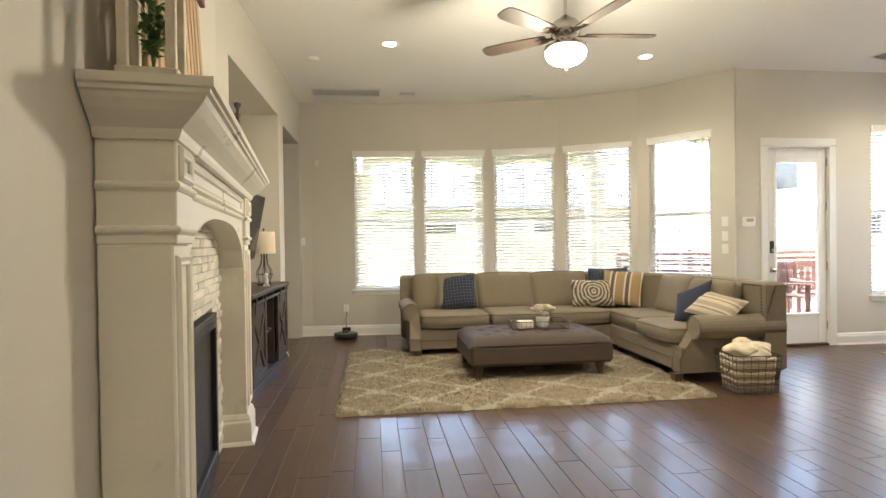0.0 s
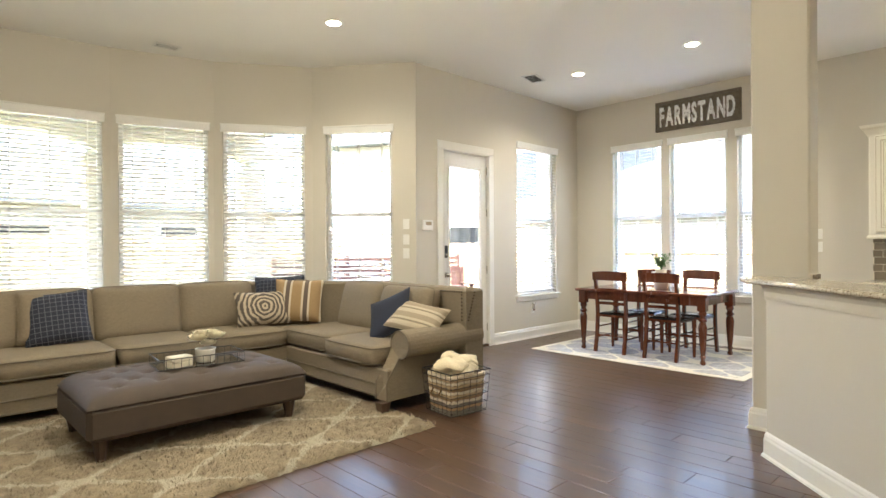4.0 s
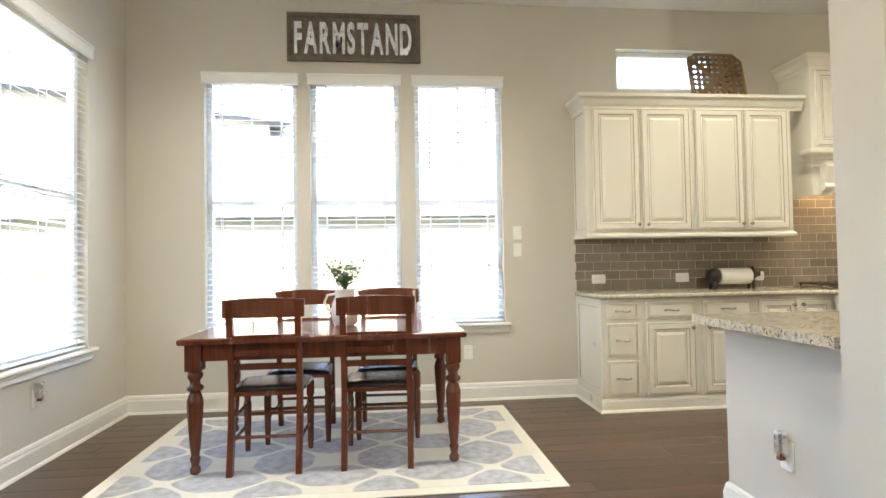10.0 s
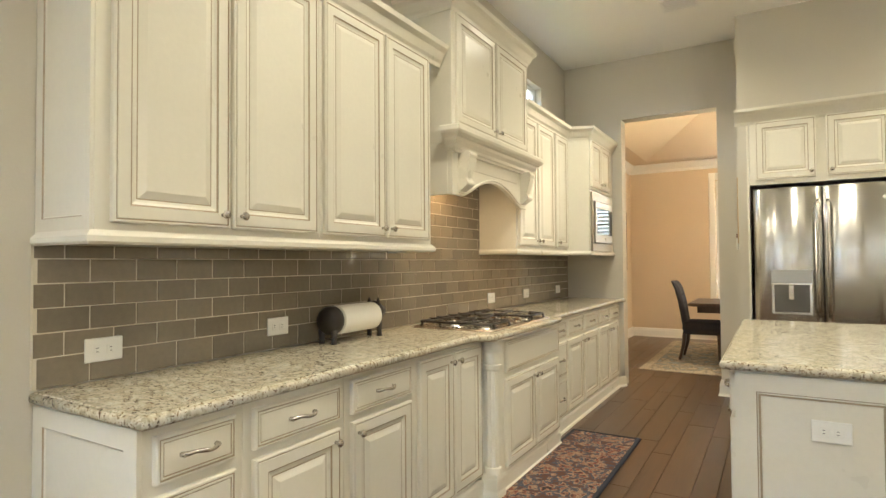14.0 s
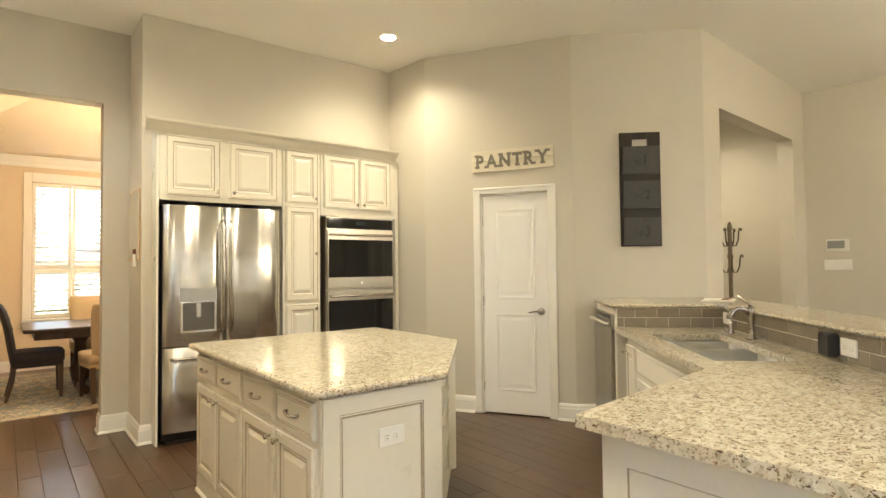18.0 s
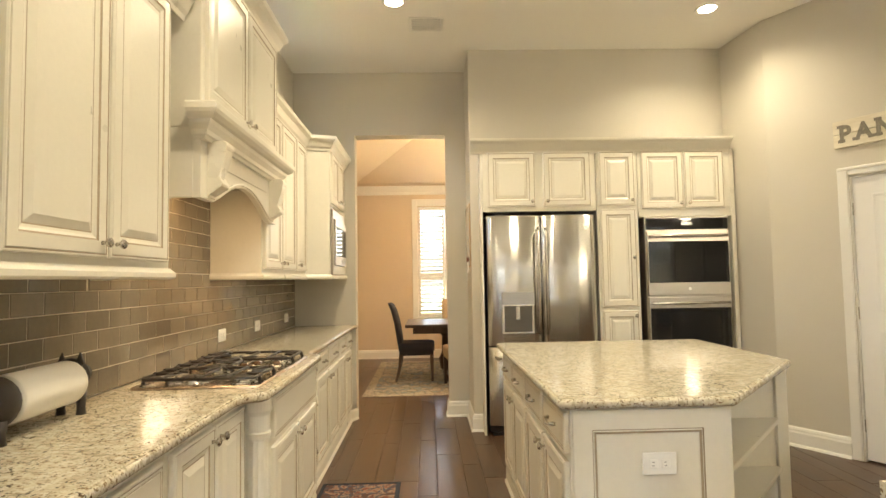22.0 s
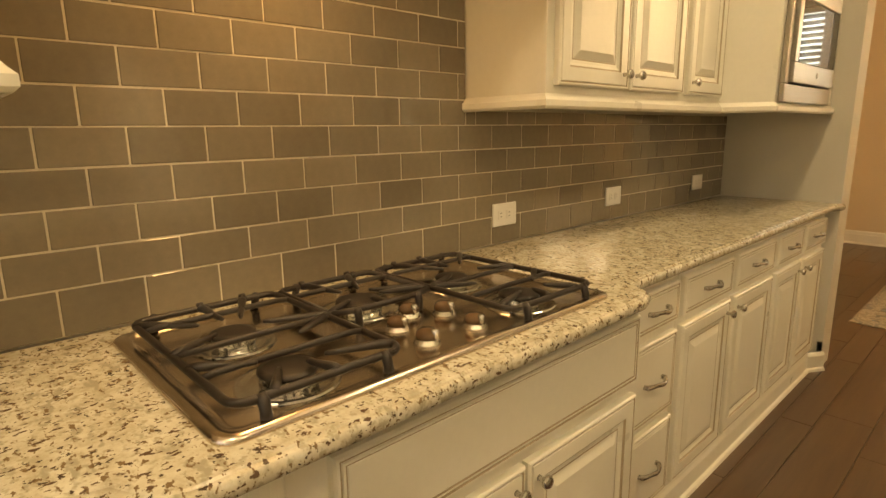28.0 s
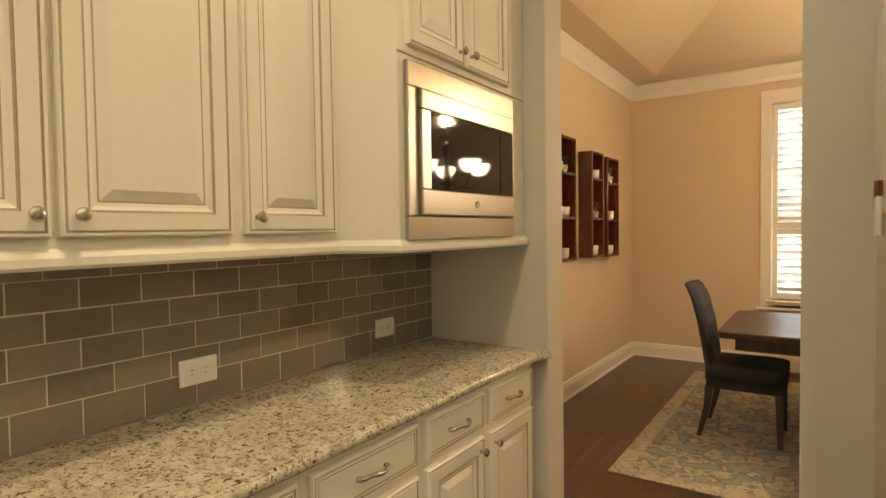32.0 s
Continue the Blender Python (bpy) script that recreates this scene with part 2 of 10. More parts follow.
def stripes(name, axis, stops, period, rough=0.9, cross=None):
    """Woven cloth with stripes across one axis; cross: (axis, period, width, colour) of thin lines."""
    m, b, ns, ls = shader(name, rough)
    co = ns.new("ShaderNodeTexCoord").outputs["Object"]
    sep = ns.new("ShaderNodeSeparateXYZ")
    ls.new(co, sep.inputs[0])
    f = math_node(ns, ls, "FRACT", math_node(ns, ls, "ADD", math_node(ns, ls, "DIVIDE", sep.outputs["xyz".index(axis)], period), 50.0))
    r = ramp(ns, stops)
    r.color_ramp.interpolation = "CONSTANT"
    ls.new(f, r.inputs[0])
    out = r.outputs[0]
    if cross:
        g = math_node(ns, ls, "FRACT", math_node(ns, ls, "ADD", math_node(ns, ls, "DIVIDE", sep.outputs["xyz".index(cross[0])], cross[1]), 50.0))
        mk = math_node(ns, ls, "LESS_THAN", g, cross[2])
        mx = ns.new("ShaderNodeMix")
        mx.data_type = "RGBA"
        ls.new(mk, mx.inputs["Factor"]), ls.new(out, mx.inputs["A"])
        mx.inputs["B"].default_value = (*cross[3], 1)
        out = mx.outputs["Result"]
    fine = noise_node(ns, ls, co, 240.0, 2.0)
    tint = ramp(ns, [(0.3, (0.7, 0.7, 0.7)), (0.7, (1, 1, 1))])
    ls.new(fine.outputs[0], tint.inputs[0])
    mx = ns.new("ShaderNodeMix")
    mx.data_type, mx.blend_type = "RGBA", "MULTIPLY"
    mx.inputs["Factor"].default_value = 0.7
    ls.new(out, mx.inputs["A"]), ls.new(tint.outputs[0], mx.inputs["B"]), ls.new(mx.outputs["Result"], b.inputs["Base Color"])
    bp = ns.new("ShaderNodeBump")
    bp.inputs["Strength"].default_value = 0.25
    ls.new(fine.outputs[0], bp.inputs["Height"]), ls.new(bp.outputs[0], b.inputs["Normal"])
    return m


def rings(name, a, c, scale):
    """Cloth printed with warped concentric rings."""
    m, b, ns, ls = shader(name, 0.9)
    co = ns.new("ShaderNodeTexCoord").outputs["Object"]
    w = ns.new("ShaderNodeTexWave")
    w.wave_type, w.rings_direction = "RINGS", "Z"
    w.inputs["Scale"].default_value, w.inputs["Distortion"].default_value, w.inputs["Detail"].default_value, w.inputs["Detail Scale"].default_value = scale, 3.5, 3.0, 2.0
    ls.new(co, w.inputs["Vector"])
    r = ramp(ns, [(0.45, a), (0.55, c)])
    ls.new(w.outputs[0], r.inputs[0]), ls.new(r.outputs[0], b.inputs["Base Color"])
    return m


def steel_material(name, color=(0.70, 0.69, 0.66), rough=0.22, axis="x"):
    m, b, ns, ls = shader(name, rough, 1.0)
    co = ns.new("ShaderNodeTexCoord").outputs["Object"]
    st = {"x": (0.01, 1, 1), "y": (1, 0.01, 1), "z": (1, 1, 0.01)}[axis]
    n = noise_node(ns, ls, co, 420.0, 2.0, 0.5, st)
    slow = noise_node(ns, ls, co, 2.2, 2.0, 0.5, (2.6, 1.0, 0.14) if axis == "z" else (1.0, 1.0, 0.5))
    r = ramp(ns, [(0.3, shade(color, 0.9)), (0.7, color)])
    ls.new(n.outputs[0], r.inputs[0]), ls.new(r.outputs[0], b.inputs["Base Color"])
    bp, bq = ns.new("ShaderNodeBump"), ns.new("ShaderNodeBump")
    bp.inputs["Strength"].default_value, bp.inputs["Distance"].default_value = 0.03, 0.001
    bq.inputs["Strength"].default_value, bq.inputs["Distance"].default_value = (0.5 if axis == "z" else 0.25), 0.02
    ls.new(n.outputs[0], bp.inputs["Height"]), ls.new(slow.outputs[0], bq.inputs["Height"])
    ls.new(bp.outputs[0], bq.inputs["Normal"]), ls.new(bq.outputs[0], b.inputs["Normal"])
    b.inputs["Anisotropic"].default_value = 0.85 if axis == "z" else 0.0
    b.inputs["Anisotropic Rotation"].default_value = 0.25 if axis == "z" else 0.0
    return m


def glow(name, color, power):
    m = bpy.data.materials.new(name)
    m.use_nodes = True
    b = m.node_tree.nodes["Principled BSDF"]
    b.inputs["Base Color"].default_value = (*color, 1)
    b.inputs["Emission Color"].default_value, b.inputs["Emission Strength"].default_value = (*color, 1), power
    return m


def glass_material(name, tint=(1, 1, 1), rough=0.0):
    m, b, ns, ls = shader(name, rough)
    b.inputs["Base Color"].default_value = (*tint, 1)
    b.inputs["Transmission Weight"].default_value, b.inputs["IOR"].default_value = 1.0, 1.45
    return m


def pane_material():
    m = bpy.data.materials.new("window_glass")
    m.use_nodes = True
    ns, ls = m.node_tree.nodes, m.node_tree.links
    tr, gl, mx = ns.new("ShaderNodeBsdfTransparent"), ns.new("ShaderNodeBsdfGlossy"), ns.new("ShaderNodeMixShader")
    tr.inputs[0].default_value = (0.95, 0.97, 0.97, 1)
    gl.inputs["Roughness"].default_value = 0.02
    mx.inputs[0].default_value = 0.035
    ls.new(tr.outputs[0], mx.inputs[1]), ls.new(gl.outputs[0], mx.inputs[2])
    ls.new(mx.outputs[0], ns["Material Output"].inputs[0])
    return m


def tile_material():
    m = plain("glazed_tile", (0.233, 0.197, 0.148), 0.07, vary=0.12, scale=9.0, fine=50.0, bump=0.06, spread=0.14, coat=0.3, gloss_vary=0.04)
    return m


WALL = plain("wall_paint", (0.61, 0.572, 0.495), 0.6, vary=0.025, scale=1.2, fine=130.0, bump=0.25, bump_dist=0.0015)
WALL2 = plain("warm_wall_paint", (0.66, 0.545, 0.405), 0.65, vary=0.025, scale=1.2, fine=130.0, bump=0.25)
CEIL = plain("ceiling_paint", (0.88, 0.865, 0.82), 0.8, vary=0.02, scale=1.0, fine=110.0, bump=0.3)
TRIM = plain("white_trim_paint", (0.80, 0.785, 0.74), 0.32, vary=0.02, scale=3.0, fine=40.0, bump=0.03)
CAB = plain("cream_cabinet_paint", (0.77, 0.735, 0.64), 0.3, vary=0.03, scale=4.0, fine=50.0, bump=0.04)
GLAZE = plain("brown_glaze", (0.41, 0.33, 0.23), 0.45, vary=0.15)
DOORW = plain("white_door_paint", (0.82, 0.81, 0.79), 0.35, vary=0.015, bump=0.04)
FLOOR = wood("floor_wood", (0.045, 0.0236, 0.0136), (0.107, 0.0610, 0.0352), 0.33, "y", 9.0, 0.13, 0.12, bump=0.012)
FLOOR_REST = wood("floor_wood_rest", (0.045, 0.0236, 0.0136), (0.107, 0.0610, 0.0352), 0.33, "y", 9.0, 0.13, 0.12, bump=0.012, island=True)
JOINT = plain("floor_joint", (0.03, 0.022, 0.016), 0.6)
GRANITE = granite_material()
TILE = tile_material()
GROUT = plain("grout", (0.66, 0.60, 0.48), 0.85, vary=0.05, fine=200.0)
STEEL = steel_material("brushed_steel")
OVEN_STEEL = steel_material("oven_steel", (0.50, 0.465, 0.41), 0.3)
STEELV = steel_material("brushed_steel_upright", axis="z")
CHROME = plain("satin_nickel", (0.56, 0.53, 0.48), 0.25, 1.0, vary=0.04, bump=0.0)
IRON = plain("cast_iron", (0.022, 0.016, 0.013), 0.42, vary=0.2, fine=150.0, bump=0.2)
BLACK = plain("black_plastic", (0.02, 0.02, 0.022), 0.35, vary=0.1)
TVGLASS = plain("matt_black_glass", (0.010, 0.011, 0.012), 0.13, vary=0.05, bump=0.0, gloss_vary=0.02)
for n in TVGLASS.node_tree.nodes:
    if n.type == "BSDF_PRINCIPLED":
        n.inputs["Specular IOR Level"].default_value = 0.12
BLACKGLASS = plain("black_glass", (0.012, 0.012, 0.013), 0.04, vary=0.05, bump=0.0, gloss_vary=0.01)
WHITEP = plain("white_plastic", (0.82, 0.81, 0.77), 0.35, vary=0.01, bump=0.0)
CHERRY = wood("cherry_wood", (0.058, 0.015, 0.008), (0.145, 0.042, 0.020), 0.25, "z", 10.0, 0.12, 0.3)
SOFA = plain("tweed_upholstery", (0.205, 0.168, 0.115), 0.92, vary=0.2, scale=40.0, fine=330.0, bump=0.5, stretch=(1, 1, 2.2))
PIPING = plain("tweed_piping", (0.15, 0.125, 0.09), 0.9, vary=0.15, fine=250.0)
VELVET = plain("brown_velvet", (0.064, 0.046, 0.033), 0.75, vary=0.22, scale=9.0, fine=200.0, bump=0.2)
DARKWOOD = wood("dark_wood", (0.028, 0.016, 0.011), (0.075, 0.045, 0.03), 0.35, "z", 12.0, 0.1)
GREYWOOD = wood("weathered_dark_wood", (0.022, 0.016, 0.013), (0.080, 0.058, 0.046), 0.45, "y", 12.0, 0.18)
BARN = wood("barn_wood", (0.30, 0.20, 0.11), (0.62, 0.46, 0.28), 0.7, "z", 12.0, 0.22)
SIGNWOOD = wood("grey_sign_wood", (0.085, 0.068, 0.05), (0.19, 0.155, 0.115), 0.7, "y", 14.0, 0.1)
CREAMWOOD = wood("cream_board", (0.58, 0.52, 0.40), (0.78, 0.73, 0.60), 0.6, "x", 12.0, 0.05)
REDWOOD = wood("red_brown_wood", (0.08, 0.022, 0.014), (0.20, 0.065, 0.04), 0.5, "z", 12.0, 0.15)
ZINC = plain("galvanised_metal", (0.72, 0.71, 0.69), 0.28, 0.9, vary=0.2, scale=25.0, fine=80.0, bump=0.1)
SHAG = trellis("shag_rug", (0.30, 0.25, 0.175), (0.45, 0.40, 0.305), (0.82, 0.66), 0.2, 0.12, 1.0, 1.0, 130.0, True)
TRELLIS = trellis("lattice_rug", (0.47, 0.475, 0.51), (0.78, 0.755, 0.68), (0.52, 0.60), 0.26, 0.0, 0.95, 0.3, 260.0)
RUGEDGE = plain("rug_border", (0.77, 0.74, 0.66), 0.95, vary=0.06, fine=260.0, bump=0.3)
MATRUG = carpet("oriental_runner", [(0.03, 0.024, 0.03), (0.19, 0.055, 0.035), (0.34, 0.22, 0.145), (0.06, 0.07, 0.10), (0.10, 0.045, 0.035)], 22.0)
DRUG = carpet("faded_oriental_rug", [(0.20, 0.25, 0.26), (0.42, 0.36, 0.27), (0.50, 0.46, 0.37), (0.25, 0.22, 0.18), (0.30, 0.34, 0.34)], 9.0)
STONE = plain("split_stone", (0.70, 0.66, 0.575), 0.75, vary=0.12, scale=14.0, fine=70.0, bump=0.6, spread=0.16, bump_dist=0.006)
FABRICW = plain("cream_fabric", (0.74, 0.67, 0.53), 0.95, vary=0.1, scale=18.0, fine=140.0, bump=0.7, bump_dist=0.008)
SHADE_CLOTH = plain("linen_shade", (0.66, 0.57, 0.42), 0.9, vary=0.08, fine=260.0, bump=0.2)
BASKET = plain("rattan", (0.36, 0.24, 0.14), 0.6, vary=0.3, scale=30.0, fine=140.0, bump=0.4, spread=0.25)
BASKET_DARK = plain("dark_woven_wood", (0.20, 0.125, 0.062), 0.6, vary=0.3, scale=20.0, fine=120.0, bump=0.4, spread=0.2)
GREYROPE = plain("grey_rope", (0.22, 0.20, 0.175), 0.85, vary=0.25, scale=30.0, fine=140.0, bump=0.5)
LEAF = plain("leaf_green", (0.07, 0.16, 0.035), 0.5, vary=0.35, scale=20.0, fine=90.0, bump=0.1, spread=0.2)
PETAL = plain("cream_petal", (0.82, 0.77, 0.62), 0.7, vary=0.08, scale=30.0)
CERAMIC = plain("white_ceramic", (0.78, 0.75, 0.67), 0.15, vary=0.04, bump=0.0)
PAPER = plain("white_paper", (0.80, 0.77, 0.70), 0.85, vary=0.02, fine=240.0, bump=0.15)
BLIND = plain("white_blind", (0.84, 0.83, 0.80), 0.4, vary=0.015, bump=0.0)
VINYL = plain("white_vinyl", (0.80, 0.80, 0.79), 0.35, vary=0.01, bump=0.0)
PANE = pane_material()
CLEAR = glass_material("clear_glass", (0.95, 0.97, 0.96))
BULB = glow("lit_lamp_glass", (1.0, 0.83, 0.60), LAMP_GLOW)
NAVY = plain("navy_fabric", (0.018, 0.022, 0.038), 0.9, vary=0.2, fine=250.0, bump=0.3)
PLAID = stripes("navy_check_cloth", "x", [(0.0, (0.11, 0.115, 0.14)), (0.12, (0.022, 0.027, 0.046))], 0.04, cross=("y", 0.04, 0.12, (0.11, 0.115, 0.14)))
STRIPED = stripes("gold_stripe_cloth", "x", [(0.0, (0.35, 0.24, 0.12)), (0.2, (0.62, 0.55, 0.42)), (0.32, (0.13, 0.10, 0.08)), (0.55, (0.62, 0.55, 0.42)), (0.66, (0.35, 0.24, 0.12))], 0.19)
BANDED = stripes("cream_band_cloth", "y", [(0.0, (0.55, 0.48, 0.36)), (0.3, (0.26, 0.22, 0.16)), (0.42, (0.55, 0.48, 0.36)), (0.6, (0.36, 0.30, 0.22))], 0.13)
RINGED = rings("ring_print_cloth", (0.10, 0.085, 0.07), (0.46, 0.39, 0.29), 7.0)
BRONZE = plain("aged_bronze", (0.075, 0.05, 0.032), 0.45, 0.6, vary=0.25)
BRASS = plain("antique_brass", (0.42, 0.33, 0.20), 0.35, 1.0, vary=0.1)
LEATHER = plain("dark_leather", (0.022, 0.02, 0.022), 0.25, vary=0.2, fine=180.0, bump=0.25)
TANCLOTH = plain("tan_cloth", (0.50, 0.38, 0.24), 0.9, vary=0.1, fine=240.0, bump=0.3)
GRASS = plain("lawn", (0.12, 0.13, 0.06), 0.95, vary=0.35, scale=2.0, fine=60.0, bump=0.5)
CONCRETE = plain("patio_concrete", (0.42, 0.405, 0.375), 0.85, vary=0.1, scale=1.5, fine=60.0, bump=0.2)
FENCE = wood("cedar_fence", (0.30, 0.20, 0.10), (0.50, 0.37, 0.21), 0.8, "z", 8.0, 0.12)
REDFENCE = wood("stained_deck_wood", (0.045, 0.016, 0.010), (0.085, 0.032, 0.02), 0.7, "x", 8.0, 0.12)
BRICKW = plain("pale_brick", (0.27, 0.235, 0.19), 0.85, vary=0.12, scale=6.0, fine=60.0, bump=0.4)
ROOF = plain("grey_shingle", (0.09, 0.09, 0.10), 0.9, vary=0.25, scale=9.0, fine=60.0, bump=0.5)


# ---- shaping helpers ----
def solid(name, bm, mats, parent=None, label="", kind="", category="", group="", smooth=False):
    me = bpy.data.meshes.new(name)
    bmesh.ops.recalc_face_normals(bm, faces=bm.faces)
    if smooth:
        for f in bm.faces:
            f.smooth = True
    bm.to_mesh(me)
    bm.free()
    for m in mats if isinstance(mats, (list, tuple)) else [mats]:
        me.materials.append(m)
    ob = new(name, me)
    if parent:
        ob.parent = parent
    return tagged(ob, label, category, group, kind)


def part(name, bm, mats, parent, label="", smooth=False):
    return solid(name, bm, mats, parent, label, smooth=smooth)


def again(ob, parent, m):
    """One more object on the same mesh, under a parent."""
    o = bpy.data.objects.new(ob.name.split(".")[0], ob.data)
    scene.collection.objects.link(o)
    o.parent, o.matrix_basis = parent, m
    return o


def thing(name, label, category, m=None, group=""):
    ob = new(name)
    ob.empty_display_size = 0.1
    if m is not None:
        ob.matrix_basis = m
    return tagged(ob, label, category, group)


def structure(name, bm, mats, label="", smooth=False):
    return solid(name, bm, mats, None, label, "structure", smooth=smooth)


def box(bm, a, b, c=0.0, m=None, mi=0):
    """A box from corner a to corner b with its edges cut by c."""
    lo, hi = [min(p, q) for p, q in zip(a, b)], [max(p, q) for p, q in zip(a, b)]
    c = min(c, 0.49 * min(h - l for l, h in zip(lo, hi)))
    m = m or Matrix()
    if c <= 0:
        v = [bm.verts.new(m @ Vector((x, y, z))) for z in (lo[2], hi[2]) for y in (lo[1], hi[1]) for x in (lo[0], hi[0])]
        for q in ((0, 1, 3, 2), (4, 6, 7, 5), (0, 4, 5, 1), (2, 3, 7, 6), (0, 2, 6, 4), (1, 5, 7, 3)):
            bm.faces.new([v[i] for i in q]).material_index = mi
        return
    vs = {}
    for k in range(8):
        s = [(k >> i) & 1 for i in range(3)]
        for ax in range(3):
            p = [(hi[i] if s[i] else lo[i]) + (0 if i == ax else (-c if s[i] else c)) for i in range(3)]
            vs[k, ax] = bm.verts.new(m @ Vector(p))
    def face(vl):
        bm.faces.new(vl).material_index = mi
    for ax in range(3):
        u, w = [i for i in range(3) if i != ax]
        for s in (0, 1):
            b0 = s << ax
            face([vs[b0, ax], vs[b0 | 1 << u, ax], vs[b0 | 1 << u | 1 << w, ax], vs[b0 | 1 << w, ax]])
        for su in (0, 1):
            for sw in (0, 1):
                k0 = su << u | sw << w
                k1 = k0 | 1 << ax
                face([vs[k0, u], vs[k1, u], vs[k1, w], vs[k0, w]])
    for k in range(8):
        face([vs[k, 0], vs[k, 1], vs[k, 2]])


def slab(bm, pts, z0, z1, c=0.0, mi=0, m=None):
    """A flat plate on a polygon, its upper and lower rims cut by c."""
    m = m or Matrix()
    n = len(pts)
    P = [Vector((x, y)) for x, y in pts]
    area = sum(P[i].x * P[(i + 1) % n].y - P[(i + 1) % n].x * P[i].y for i in range(n))
    if area < 0:
        P.reverse()
    def inset(d):
        out = []
        for i in range(n):
            a, b, q = P[i - 1], P[i], P[(i + 1) % n]
            e1, e2 = (b - a).normalized(), (q - b).normalized()
            n1, n2 = Vector((-e1.y, e1.x)), Vector((-e2.y, e2.x))
            k = (n1 + n2) / max(0.2, 1 + n1.dot(n2))
            out.append(b + k * d)
        return out
    rings = [(inset(c), z0), (P, z0 + c), (P, z1 - c), (inset(c), z1)] if c > 0 else [(P, z0), (P, z1)]
    rows = [[bm.verts.new(m @ Vector((p.x, p.y, z))) for p in r] for r, z in rings]
    for r0, r1 in zip(rows, rows[1:]):
        for i in range(n):
            bm.faces.new([r0[i], r0[(i + 1) % n], r1[(i + 1) % n], r1[i]]).material_index = mi
    bm.faces.new(rows[0][::-1]).material_index = mi
    bm.faces.new(rows[-1]).material_index = mi


def loft(bm, rings, closed=True, mi=0, caps=True):
    """Skin between rings of equal count."""
    rows = [[bm.verts.new(p) for p in r] for r in rings]
    n = len(rows[0])
    for r0, r1 in zip(rows, rows[1:]):
        for i in range(n if closed else n - 1):
            bm.faces.new([r0[i], r0[(i + 1) % n], r1[(i + 1) % n], r1[i]]).material_index = mi
    if caps and closed:
        bm.faces.new(rows[0][::-1]).material_index = mi
        bm.faces.new(rows[-1]).material_index = mi


def lathe(bm, profile, seg=16, m=None, mi=0, caps=True):
    """A turned shape: (radius, height) from foot to head."""
    m = m or Matrix()
    loft(bm, [[m @ Vector((r * math.cos(2 * math.pi * i / seg), r * math.sin(2 * math.pi * i / seg), z)) for i in range(seg)] for r, z in profile], mi=mi, caps=caps)


def rod(bm, p, q, r, r2=None, seg=8, mi=0):
    p, q = Vector(p), Vector(q)
    t = (q - p).to_track_quat("Z", "Y").to_matrix().to_4x4()
    lathe(bm, [(r, 0), (r if r2 is None else r2, (q - p).length)], seg, Matrix.Translation(p) @ t, mi)


def tube(bm, pts, r, seg=8, mi=0, radii=None):
    """A round bar bent along points."""
    pts = [Vector(p) for p in pts]
    rings = []
    side = None
    for i, p in enumerate(pts):
        d = (pts[min(i + 1, len(pts) - 1)] - pts[max(i - 1, 0)]).normalized()
        if side is None:
            side = d.orthogonal().normalized()
        side = (side - d * side.dot(d)).normalized()
        up = d.cross(side)
        rr = radii[i] if radii else r
        rings.append([p + rr * (math.cos(2 * math.pi * k / seg) * side + math.sin(2 * math.pi * k / seg) * up) for k in range(seg)])
    loft(bm, rings, mi=mi)


def sweep(bm, path, profile, closed=False, mi=0, side=1):
    """A moulding: profile of (out, up) carried along a level path of (x, y, z), mitred; out lies to the right of the way."""
    P = [Vector(p) for p in path]
    n = len(P)
    rings = []
    for i in range(n):
        a = P[i - 1] if (i > 0 or closed) else None
        b = P[(i + 1) % n] if (i < n - 1 or closed) else None
        e1 = (P[i] - a).normalized() if a is not None else (b - P[i]).normalized()
        e2 = (b - P[i]).normalized() if b is not None else e1
        n1, n2 = Vector((e1.y, -e1.x, 0)) * side, Vector((e2.y, -e2.x, 0)) * side
        k = (n1 + n2) / max(0.15, 1 + n1.dot(n2))
        rings.append([P[i] + k * o + Vector((0, 0, u)) for o, u in profile])
    if closed:
        rings.append(rings[0])
    rows = [[bm.verts.new(p) for p in r] for r in rings]
    m = len(profile)
    for r0, r1 in zip(rows, rows[1:]):
        for i in range(m):
            bm.faces.new([r0[i], r1[i], r1[(i + 1) % m], r0[(i + 1) % m]]).material_index = mi
    if not closed:
        bm.faces.new(rows[0]).material_index = mi
        bm.faces.new(rows[-1][::-1]).material_index = mi


def along(p, q, z=0.0):
    """The frame of a wall from p to q: x along it, y out of the room (to the left), z up."""
    d = Vector((q[0] - p[0], q[1] - p[1], 0)).normalized()
    m = Matrix(((d.x, -d.y, 0, p[0]), (d.y, d.x, 0, p[1]), (0, 0, 1, z), (0, 0, 0, 1)))
    return m, math.hypot(q[0] - p[0], q[1] - p[1])


def wall(name, p, q, z0, z1, holes=(), thick=0.14, mats=WALL, ends=(0.0, 0.0), label=""):
    """A wall with openings (s0, s1, z0, z1) cut through its thickness."""
    m, length = along(p, q)
    bm = bmesh.new()
    cuts = sorted({-ends[0], length + ends[1], *[h[0] for h in holes], *[h[1] for h in holes]})
    for a, b in zip(cuts, cuts[1:]):
        spans = sorted((h[2], h[3]) for h in holes if h[0] < (a + b) / 2 < h[1])
        z = z0
        for lo, hi in spans:
            if lo > z:
                box(bm, (a, 0, z), (b, thick, lo), m=m)
            z = hi
        if z < z1:
            box(bm, (a, 0, z), (b, thick, z1), m=m)
    return structure(name, bm, mats, label)


